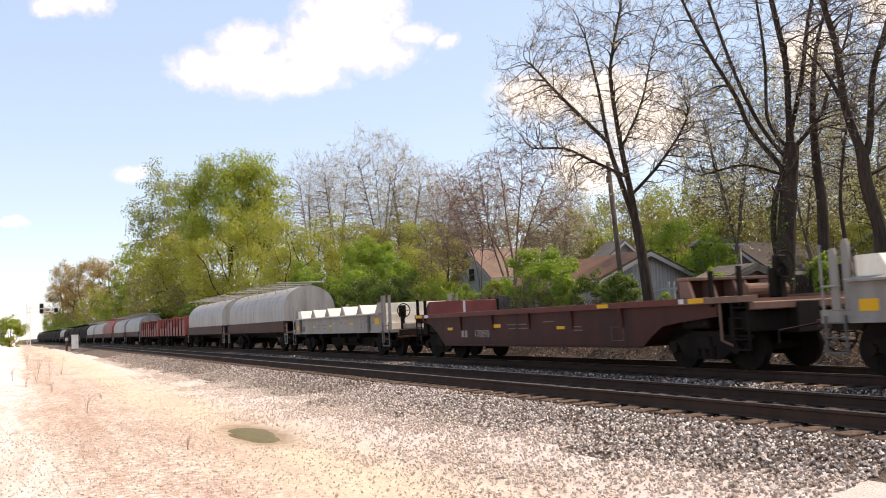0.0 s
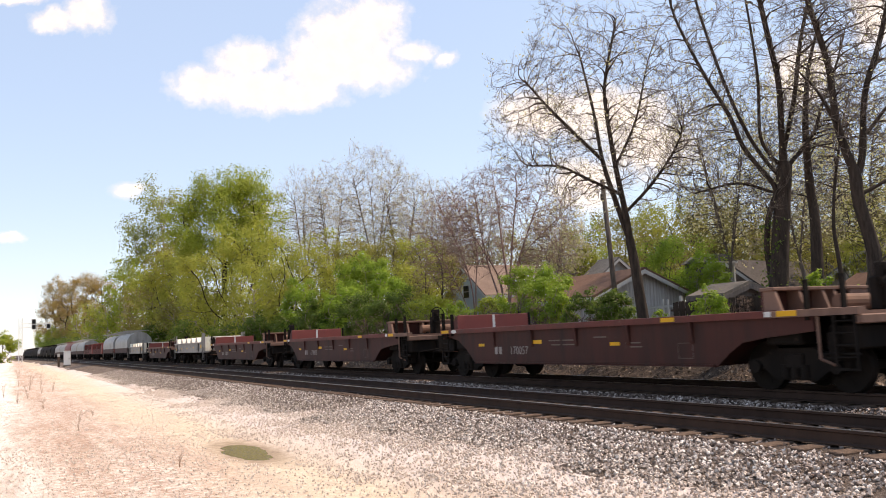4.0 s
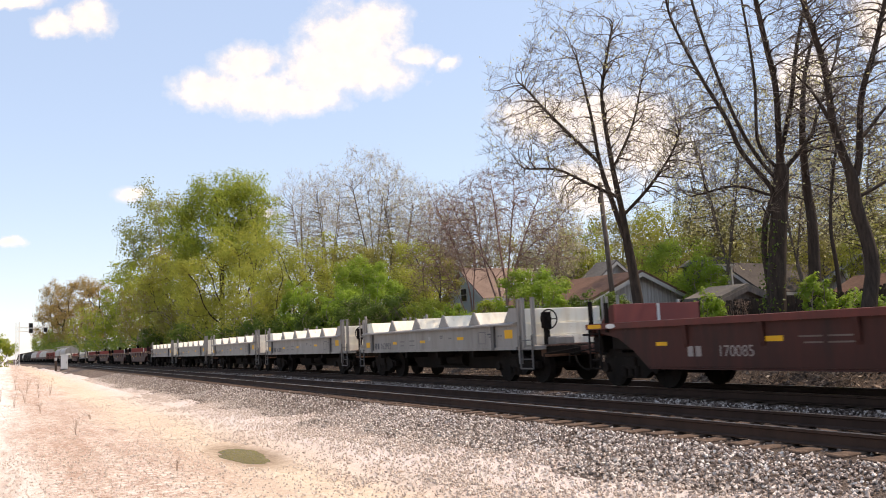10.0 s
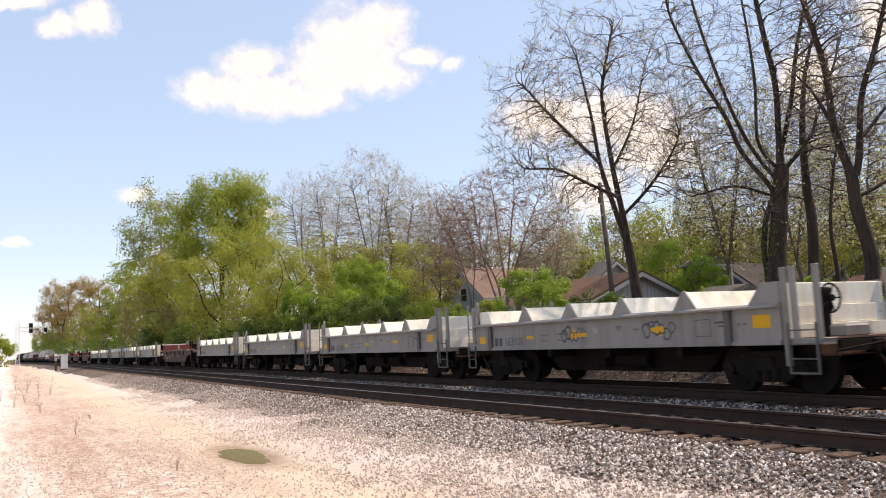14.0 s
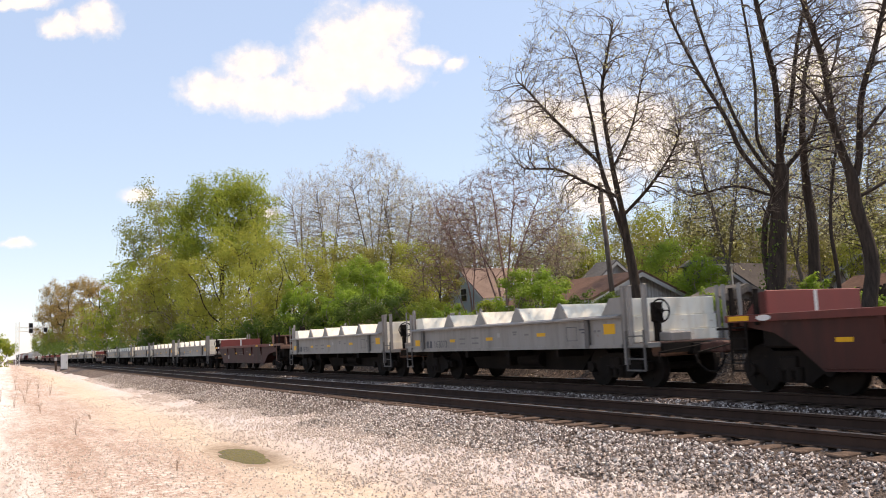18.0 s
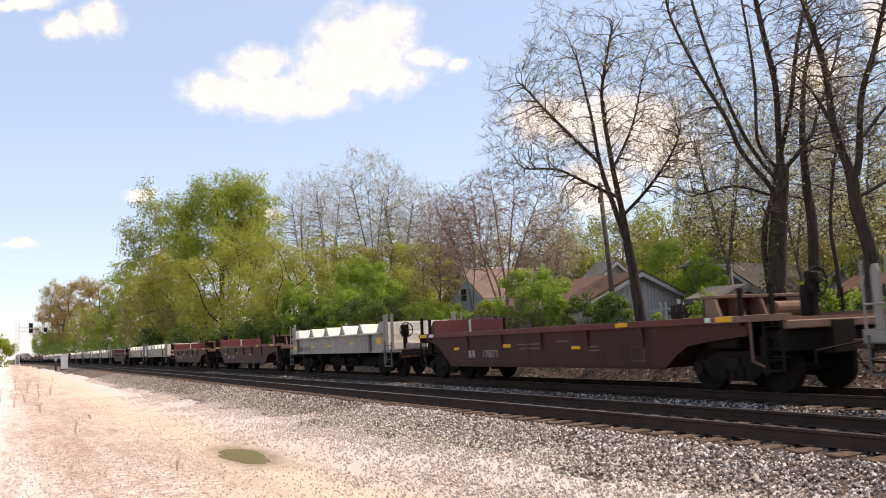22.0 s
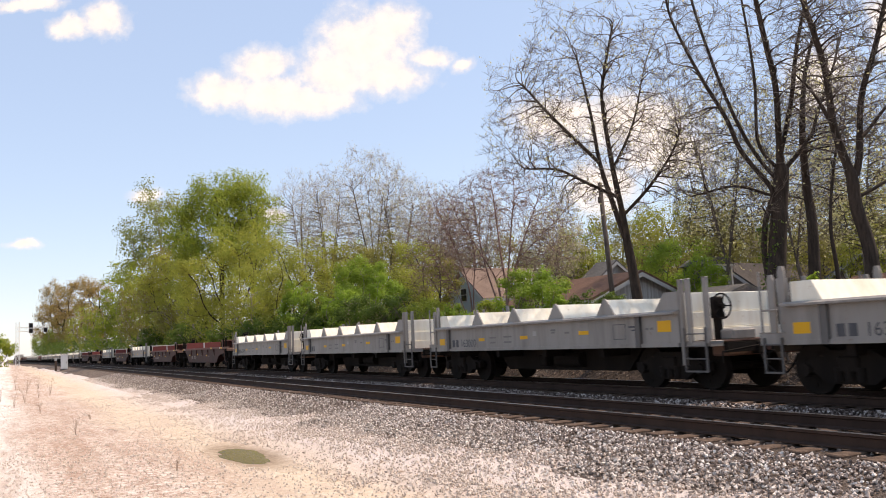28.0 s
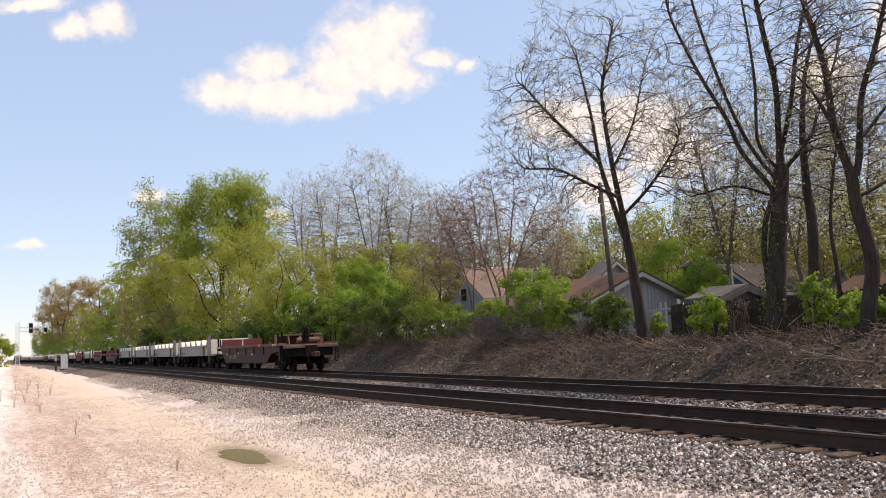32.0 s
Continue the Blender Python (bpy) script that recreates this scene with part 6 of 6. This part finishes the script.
house("brown shingled house with a small gable window", (40.3, 39.5, 1.2), -80, 5.0, 12.0, 2.1, 3.9, M_SHAKE, M_ROOFDARK, 0.3, ((0.0, 2.75, 0.75, 0.95),))
house("low garage with a pale tan roof", (27.5, 26.0, 1.0), 0, 2.5, 1.7, 1.45, 1.85, M_PANEL, M_ROOFTAN, 0.25, (), M_PANEL)
house("brown-roofed outbuilding behind the fence", (36.0, 23.2, 1.0), 0, 4.4, 3.6, 1.3, 2.2, M_SIDING, M_ROOFBROWN, 0.3)
house("grey house with a low grey roof", (45.0, 32.5, 1.0), -90, 7.0, 9.0, 2.6, 4.4, M_SIDING, M_ROOFGREY, 0.4)


def porch():
    p = tagged(new("porch"), "small porch with a grey roof on white posts", "porch")
    p.location = (34.65, 35.4, 1.0)
    part("porch_roof", prism(B(), [(-1.15, 3.66), (1.15, 3.66), (0.35, 4.08), (-0.35, 4.08)], "y", -1.1, 0.9), M_ROOFGREY, p)
    part("fascia", box(B(), -1.15, 1.15, -1.14, -1.1, 3.55, 3.67), M_TRIM, p)
    for x in (-0.95, 0.0, 0.95):
        part("post", box(B(), x - 0.06, x + 0.06, -1.05, -0.93, 0, 3.66), M_TRIM, p)
    part("back_wall", box(B(), -1.0, 1.0, 0.6, 0.7, 0, 3.66), M_ROOFGREY, p)


porch()


# ---- fences along the top of the bank ----
def fence(label, x, y0, y1, h, mat, step=0.16, wide=0.14, gaps=0.0, seed=1):
    f = tagged(new("fence"), label, "fence")
    z = 0.93
    f.location = (x, y0, z)
    slat = mesh_of("slat", prism(B(), [(-wide / 2, -0.3), (wide / 2, -0.3), (wide / 2, h - 0.03), (wide / 4, h), (-wide / 4, h), (-wide / 2, h - 0.03)], "x", -0.011, 0.011), mat)
    r = random.Random(seed)
    n = int((y1 - y0) / step)
    for i in range(n):
        if r.random() < gaps:
            continue
        ob = new("slat", slat)
        ob.parent = f
        ob.matrix_local = pose(r.uniform(-0.006, 0.006), i * step, r.uniform(-0.03, 0.03), r.uniform(-1.2, 1.2), 0, r.uniform(-2, 2))
    for zz in (0.25, h - 0.3):
        part("fence_rail", box(B(), 0.015, 0.055, 0, y1 - y0, zz - 0.045, zz + 0.045), mat, f)
    k = int((y1 - y0) / 2.4) + 1
    for i in range(k):
        y = min(i * 2.4, y1 - y0)
        part("post", box(B(), 0.055, 0.15, y - 0.05, y + 0.05, -0.4, h + 0.05), mat, f)
    return f


fence("dark weathered wooden board fence", 21.6, 13.0, 24.1, 1.22, M_FENCE, seed=2)
fence("grey wooden fence panel", 20.9, 33.6, 37.6, 1.35, M_PANEL, seed=3)
fence("white picket fence, some pickets missing", 22.6, 24.7, 26.6, 1.42, M_TRIM, 0.3, 0.09, 0.25, 4)
fence("dark weathered wooden board fence", 24.5, 6.0, 18.0, 1.45, M_FENCE, seed=5)


# ---- utility pole ----
M_POLE = barky("pole_wood", (0.055, 0.042, 0.035), (0.13, 0.105, 0.09))


def utility_pole():
    p = tagged(new("utility_pole"), "leaning dark wooden utility pole behind the fence", "utility pole")
    p.location = (24.0, 30.1, 0.9)
    part("pole", rod(B(), (0, 0, -0.3), (0.0, 0.55, 7.15), 0.13, 10, 0.10), M_POLE, p, smooth=True)
    part("bracket", box(B(), -0.2, -0.08, 0.40, 0.52, 6.2, 6.5, 0.02), M_POLE, p)


utility_pole()


# ---- signal, equipment case, marker post ----
M_SILVER = painted("silver_paint", (0.66, 0.66, 0.65), (0.5, 0.5, 0.48), (0.4, 0.36, 0.3), 0.5, 0.35)
M_BLACK = painted("black_paint", (0.02, 0.02, 0.021), (0.04, 0.04, 0.04), (0.05, 0.045, 0.04), 0.6, 0.4)


def signal():
    s = tagged(new("railway_signal"), "silver cantilever railway signal with dark signal heads over the track", "railway signal")
    s.location = (1.8, 215, -0.5)
    bm = B()
    for x, y in ((-0.35, -0.35), (0.35, -0.35), (0.35, 0.35), (-0.35, 0.35)):
        rod(bm, (x, y, 0), (x, y, 10.2), 0.06, 6)
    for i in range(10):
        z = i * 1.0
        rod(bm, (-0.35, -0.35, z), (0.35, -0.35, z + 1), 0.03, 4)
        rod(bm, (0.35, 0.35, z), (-0.35, 0.35, z + 1), 0.03, 4)
    part("mast", bm, M_SILVER, s)
    bm = box(B(), -0.4, 6.2, -0.4, 0.4, 8.0, 8.06)
    for z in (8.0, 8.9):
        for y in (-0.4, 0.4):
            rod(bm, (-0.4, y, z), (6.2, y, z), 0.05, 6)
    for i in range(6):
        rod(bm, (i * 1.05, -0.4, 8.0), (i * 1.05 + 1, -0.4, 8.9), 0.03, 4)
    part("arm", bm, M_SILVER, s)
    for x, z in ((2.7, 9.3), (2.7, 8.1), (5.7, 8.2)):
        head = part("signal_head", box(box(B(), x - 0.36, x + 0.36, -0.62, -0.5, z - 0.48, z + 0.48), x - 0.2, x + 0.2, -0.5, -0.2, z - 0.3, z + 0.3), M_BLACK, s, "dark signal head with a white-edged plate")
        part("plate_edge", box(B(), x - 0.46, x + 0.46, -0.5, -0.47, z - 0.58, z + 0.58), M_TRIM, head)
        for dz in (-0.3, 0.0, 0.3):
            part("lens_hood", rod(B(), (x, -0.9, z + dz), (x, -0.62, z + dz), 0.12, 8), M_BLACK, head)


signal()


def case():
    c = tagged(new("equipment_case"), "silver trackside equipment case on a gravel pad", "equipment case")
    c.location = (6.75, 127.0, -0.55)
    part("cabinet", box(B(), -0.42, 0.42, -0.35, 0.35, 0.25, 2.1, 0.02), M_SILVER, c)
    part("roof_cap", box(B(), -0.48, 0.48, -0.41, 0.41, 2.1, 2.2, 0.02), M_SILVER, c)
    part("door", box(B(), -0.36, 0.36, -0.375, -0.35, 0.35, 2.0, 0.01), M_SILVER, c)
    part("handle", box(B(), 0.2, 0.25, -0.40, -0.375, 1.0, 1.25), M_BLACK, c)
    part("footing", box(B(), -0.5, 0.5, -0.45, 0.45, -0.3, 0.25), M_PANEL, c)
    p = tagged(new("marker_post"), "tan marker post with a white top beside the track", "marker post")
    p.location = (5.7, 127.0, -0.6)
    part("post", box(B(), -0.14, 0.14, -0.05, 0.05, -0.2, 1.5), M_TIE, p)
    part("cap", box(B(), -0.16, 0.16, -0.07, 0.07, 1.5, 1.9), M_TRIM, p)


case()
shed = house("small white shed beside the lot far off", (-8.5, 245.0, -0.6), 0, 7.0, 6.0, 3.0, 4.2, M_TRIM, M_ROOFGREY)
leafy_tree("leafy green tree beyond the gravel lot", (-2.5, 262.0, -0.8), 8.5, 9.0, M_BARK, M_LEAF, 301, 0.02, 170, 1.7, parts=8, lump=0.2)
leafy_tree("leafy green tree beyond the gravel lot", (-14.0, 300.0, -0.8), 11.0, 10.0, M_BARK, M_LEAF, 302, 0.03, 170, 1.7, parts=8, lump=0.2)


# ---- puddle ----
def puddle():
    m = Mat("muddy_water", 0.16, spec=0.5)
    m.color(m.ramp(m.noise(2.0, 4), [(0.3, (0.14, 0.108, 0.062)), (0.7, (0.24, 0.19, 0.115))]))
    n = 72
    pts = []
    for i in range(n):
        a = 2 * math.pi * i / n
        r = 1 + 0.40 * noise.noise(Vector((math.cos(a) * 1.4, math.sin(a) * 1.4, 2.2))) + 0.22 * noise.noise(Vector((math.cos(a) * 4, math.sin(a) * 4, 5.2))) + 0.1 * noise.noise(Vector((math.cos(a) * 11, math.sin(a) * 11, 1.2)))
        pts.append(((0.33 + 0.06 * math.sin(a)) * r * math.cos(a) - 0.10 * math.sin(a) ** 2, 1.75 * r * math.sin(a)))
    bm = prism(B(), pts, "z", -0.03, 0.0)
    ob = new("puddle", mesh_of("puddle", bm, m.m))
    ob.location = PUDDLE
    return tagged(ob, "shallow muddy brown puddle in the gravel", "puddle", kind="structure")


puddle()


# ---- ballast stones ----
def stones(name, label, spots, low, high, material, seed):
    """Angular stones, each one closed and its own shape."""
    r = np.random.RandomState(seed)
    n = len(spots)
    base = np.array([(1, 0, 0), (-1, 0, 0), (0, 1, 0), (0, -1, 0), (0, 0, 1), (0, 0, -1)], float)
    tri = np.array([(0, 2, 4), (2, 1, 4), (1, 3, 4), (3, 0, 4), (2, 0, 5), (1, 2, 5), (3, 1, 5), (0, 3, 5)])
    size = r.uniform(low, high, (n, 1, 1))
    shape = base[None] * r.uniform(0.75, 1.15, (n, 6, 1)) + r.normal(0, 0.15, (n, 6, 3))
    axis = r.normal(0, 1, (n, 3))
    axis /= np.linalg.norm(axis, axis=1, keepdims=True)
    ang = r.uniform(0, 6.28, n)
    c, s = np.cos(ang)[:, None, None], np.sin(ang)[:, None, None]
    ax = np.repeat(axis[:, None], 6, axis=1)
    shape = shape * c + np.cross(ax, shape) * s + ax * (ax * shape).sum(2, keepdims=True) * (1 - c)
    v = (shape * size + np.array(spots)[:, None]).reshape(-1, 3)
    f = (tri[None] + 6 * np.arange(n)[:, None, None]).reshape(-1, 3)
    ob = soup(name, v, f, material)
    return tagged(ob, label, "stones", kind="stuff")


def scatter_rows(seed):
    r = random.Random(seed)
    near, lot, darker = [], [], []

    def fill(out, x0, x1, y0, y1, per, lift=0.012):
        for _ in range(int((x1 - x0) * (y1 - y0) * per)):
            x, y = r.uniform(x0, x1), r.uniform(y0, y1)
            if math.hypot((x - PUDDLE_X) / 0.6, (y - PUDDLE_Y) / 2.2) < 1:
                continue
            out.append((x + bend(y), y, ground_z(x, y) + lift + r.uniform(0, 0.02)))

    def ragged(out, x0, x1, y0, y1, per):
        for _ in range(int((x1 - x0) * (y1 - y0) * per)):
            x, y = r.uniform(x0, x1), r.uniform(y0, y1)
            if math.hypot((x - PUDDLE_X) / 0.6, (y - PUDDLE_Y) / 2.2) < 1:
                continue
            w = (x - x0) / (x1 - x0) + 0.9 * noise.noise(Vector((x * 0.7, y * 0.3, 2))) + 0.5 * noise.noise(Vector((x * 2.2, y * 1.2, 6)))
            if r.random() < max(w, 0.03) ** 1.6:
                out.append((x + bend(y), y, ground_z(x, y) + 0.012 + r.uniform(0, 0.02)))
    fill(near, 6.5, 8.17, 5.5, 20, 480)
    ragged(near, 4.0, 6.5, 5.5, 20, 320)
    fill(near, 6.3, 8.15, 20, 36, 170)
    ragged(near, 4.2, 6.3, 20, 40, 150)
    fill(near, 5.2, 8.15, 36, 75, 50)
    fill(darker, 10.75, 12.55, 7, 30, 170)
    fill(darker, 10.75, 12.55, 30, 60, 60)
    fill(darker, 8.3, 10.7, 6, 26, 100, -0.02)
    fill(near, 8.0, 8.6, 5.5, 40, 50, -0.012)
    fill(darker, 14.9, 16.9, 8, 45, 60)
    fill(lot, 4.9, 6.4, 8, 30, 120)
    fill(lot, 4.0, 4.9, 8, 26, 60)
    fill(lot, -3, 4.6, 8, 20, 90)
    fill(lot, -3, 5, 20, 42, 34)
    return near, lot, darker


near_stones, lot_stones, darker_stones = scatter_rows(8)
stones("ballast", "loose angular grey and pinkish track ballast", near_stones, 0.013, 0.032, M_STONE, 21)
stones("track_ballast", "dark ballast between and under the tracks", darker_stones, 0.018, 0.046, M_STONEDARK, 23)
stones("loose_stones", "small pale stones strewn on the gravel lot", lot_stones, 0.006, 0.022, M_STONELOT, 22)


# ---- dry brush, litter and fallen sticks on the bank ----
def brush(name, label, count, x0, x1, y0, y1, length, material, seed, lean=0.9, thin=0.010):
    t = Tree(seed)
    r = t.r
    for _ in range(count):
        y = y0 + (y1 - y0) * r.random() ** 1.5
        x = r.uniform(x0, x1)
        p = Vector((x, y, ground_z(x, y) - 0.03))
        d = Vector((r.gauss(-0.35, lean), r.gauss(0, lean), r.uniform(0.25, 1.1)))
        n = 4
        ln = length * r.uniform(0.4, 1.3)
        pts, radii = [p], [thin]
        h = d.normalized()
        for i in range(n):
            h = (h + Vector((r.gauss(0, 0.2), r.gauss(0, 0.2), r.gauss(-0.22, 0.15)))).normalized()
            q = pts[-1] + h * ln / n
            q.z = max(q.z, ground_z(q.x, q.y) + 0.01)
            pts.append(q)
            radii.append(thin * (1 - 0.17 * (i + 1)))
        t.tube(pts, radii, 3)
    ob = soup(name, t.v, t.f, material)
    return tagged(ob, label, "dry brush", kind="stuff")


brush("dry_brush", "tangled dry tan brambles on the bank", 2600, 17.0, 20.6, 9, 60, 0.5, M_BRUSH, 31, 0.9, 0.007)
# dead stems; their dark colour and density deepen the shadow under the hedge
brush("dead_weeds", "dead weed stems, darkened for the shade at the foot of the hedge", 2700, 19.0, 21.4, 10, 62, 0.85, M_BARK, 32, 0.5, 0.007)

brush("dry_brush", "thick dark brambles heaped at the top of the bank", 1500, 18.7, 20.7, 26.5, 60.0, 1.7, M_THICKET, 34, 0.55, 0.011)


def litter(count, seed):
    r = np.random.RandomState(seed)
    xs = r.uniform(16.6, 21.5, count)
    ys = 8 + 55 * r.uniform(0, 1, count) ** 1.5
    c = np.array([(x, y, ground_z(x, y) + 0.02) for x, y in zip(xs, ys)])
    v, f = leaf_quads(c, 0.06, r)
    m = Mat("dead_leaf", 0.9, spec=0.1)
    m.color(m.ramp(m.island(), [(0.0, (0.07, 0.048, 0.035)), (0.5, (0.22, 0.155, 0.115)), (1.0, (0.48, 0.39, 0.30))]))
    return tagged(soup("leaf_litter", v, f, m.m), "dry brown fallen leaves on the bank", "leaf litter", kind="stuff")


def brush_pile(x, y, wide, high, count, material, seed):
    """A heap of dry cut stems, tangled and sloping all ways."""
    t = Tree(seed)
    r = t.r
    for _ in range(count):
        a, d = r.uniform(0, 6.28), wide * math.sqrt(r.random())
        p = Vector((d * math.cos(a), d * math.sin(a) * 1.5, 0))
        p.z = ground_z(x + p.x, y + p.y) - ground_z(x, y) + high * (1 - (d / wide) ** 2) * r.random()
        h = Vector((r.gauss(-0.3, 0.8), r.gauss(0, 0.9), r.gauss(0.15, 0.4))).normalized()
        q = p + h * r.uniform(0.12, 0.45)
        t.tube([p, q, q + (h + Vector((r.gauss(0, 0.3), r.gauss(0, 0.3), r.gauss(-0.3, 0.2)))) * r.uniform(0.1, 0.3)], [0.009, 0.007, 0.003], 3)
    return finish_tree(t, "brush_pile", "heap of tangled dry stems on the bank", (x, y, ground_z(x, y)), material, category="dry brush", group="brush heaps")


for i in range(26):
    rng = random.Random(900 + i)
    brush_pile(rng.uniform(17.7, 19.6), 10.5 + 1.35 * i, rng.uniform(0.6, 1.1), rng.uniform(0.25, 0.6), 200, (M_BRUSH, M_THICKET, M_BRUSH)[i % 3], 930 + i)
litter(9000, 33)


def fallen_branch(x, y, length, turn, seed):
    t = Tree(seed)
    a = radians(turn)
    t.stalk([(0, 0, 0.05), (0.5 * length * math.cos(a), 0.5 * length * math.sin(a), 0.12), (length * math.cos(a), length * math.sin(a), 0.3)], 0.035, 0.012, 6, 0.5 * length)
    return finish_tree(t, "fallen_branch", "bleached dead branch lying on the bank", on_ground(x, y, 0.0), M_BRUSH, category="branch", group="fallen branches")


for i, (x, y, ln, a) in enumerate(((18.0, 13.2, 1.6, 120), (17.8, 16.0, 1.3, 60), (18.4, 19.0, 1.8, 150), (17.6, 23.0, 1.4, 100), (18.6, 14.6, 1.2, 200), (18.2, 27.5, 1.5, 80), (17.9, 32.0, 1.6, 130), (19.2, 17.4, 1.5, 20), (18.8, 21.4, 1.3, 95), (18.3, 37.0, 1.7, 60))):
    fallen_branch(x, y, ln, a, 400 + i)


# ---- dry weeds on the lot ----
def weed(x, y, h, seed, stems=7):
    t = Tree(seed)
    for i in range(stems):
        a, o = t.r.uniform(0, 6.28), h * t.r.uniform(0.1, 0.5)
        t.stalk([(0, 0, 0), (0.4 * o * math.cos(a), 0.4 * o * math.sin(a), h * 0.6), (o * math.cos(a), o * math.sin(a), h * t.r.uniform(0.55, 1.0))], 0.0035, 0.0015, 3, 0.25 * h)
    return finish_tree(t, "weed", "dry reddish-brown weed stalks in the gravel", (x, y, ground_z(x, y) - 0.02), M_WEED, category="weed", group="dry weeds")


for i, (x, y, h) in enumerate(((1.5, 23.4, 0.55), (0.65, 42.0, 0.9), (1.3, 46.0, 1.1), (0.9, 52.0, 1.2), (1.9, 48.4, 1.0), (0.2, 38.0, 0.8), (2.42, 14.4, 0.25), (-0.3, 44.0, 0.9), (1.0, 33.0, 0.5), (1.7, 60.0, 1.2), (0.4, 60.0, 1.3), (2.2, 28.0, 0.3))):
    weed(x, y, h, 500 + i)


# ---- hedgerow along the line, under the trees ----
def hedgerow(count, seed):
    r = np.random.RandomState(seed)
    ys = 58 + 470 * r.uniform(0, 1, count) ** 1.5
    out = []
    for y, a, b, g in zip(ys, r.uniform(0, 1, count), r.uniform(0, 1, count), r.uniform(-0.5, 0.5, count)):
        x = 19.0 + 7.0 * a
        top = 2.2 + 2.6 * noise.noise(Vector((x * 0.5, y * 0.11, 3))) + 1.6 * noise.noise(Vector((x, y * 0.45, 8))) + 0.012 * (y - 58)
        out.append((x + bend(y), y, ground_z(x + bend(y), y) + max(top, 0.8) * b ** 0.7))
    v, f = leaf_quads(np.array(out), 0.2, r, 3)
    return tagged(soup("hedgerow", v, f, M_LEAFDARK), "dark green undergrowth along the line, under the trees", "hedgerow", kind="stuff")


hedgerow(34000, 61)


# ---- woods far behind the houses ----
def far_woods(name, label, count, x0, x1, y0, y1, low, high, material, size, seed):
    """Leaf masses with an uneven top, thick enough to hide the horizon."""
    r = np.random.RandomState(seed)
    xs, ys, us = r.uniform(x0, x1, count), r.uniform(y0, y1, count), r.uniform(0, 1, count)
    out = []
    for x, y, u in zip(xs, ys, us):
        crown = abs(noise.noise(Vector((x * 0.11, y * 0.11, seed)))) ** 0.7 + 0.35 * noise.noise(Vector((x * 0.4, y * 0.4, seed + 5)))
        top = low + (high - low) * min(max(crown * 1.5, 0.0), 1.2)
        out.append((x, y, ground_z(x, y) + top * u ** 0.55))
    v, f = leaf_quads(np.array(out), size * 1.15, r, 3)
    return tagged(soup(name, v, f, material), label, "woods", kind="stuff")


far_woods("woods", "thick yellow-green and brown woods far behind the houses", 60000, 62, 84, 8, 100, 5.0, 13.0, M_WOODS, 0.15, 71)
far_woods("woods", "young yellow-green woods behind the houses", 40000, 50, 60, 12, 92, 3.0, 9.0, M_OLIVE, 0.10, 73)
# ---- movement ----
TIMES = [0.5 * k for k in range(65)]


def spin_rows(y):
    """A wheelset of 0.457 m radius that rolls without slip; y is its place in its truck."""
    rows = []
    for k in range(961):
        t = k / 30.0
        rows.append((t, Matrix.Translation((0, y, 0.457)) @ Matrix.Rotation(-(travelled(t) - travelled(0)) / 0.457, 4, "X")))
    return rows


def wheelsets(car):
    return [o for tr in car.children if tr.name.startswith("truck") for o in tr.children if o.name.startswith("wheelset")]


def motions():
    done = {}
    for kind, first in proto.items():
        for car in [first] + copies[kind]:
            for w in wheelsets(car):
                y = round(w.location.y, 2)
                if y in done:
                    w.rotation_mode = "QUATERNION"
                    data = w.animation_data_create()
                    data.action = done[y].action
                    data.action_slot = done[y].action_slot
                else:
                    walk(w, spin_rows(y))
                    done[y] = w.animation_data
    for car, offset in train:
        rows = []
        for t in TIMES:
            place, turn = along(travelled(t) + offset)
            rows.append((t, Matrix.Translation(place) @ pose(0, 0, 0, 0, 0, turn)))
        walk(car, rows)
    walk(clouds, cloud_rows())


motions()
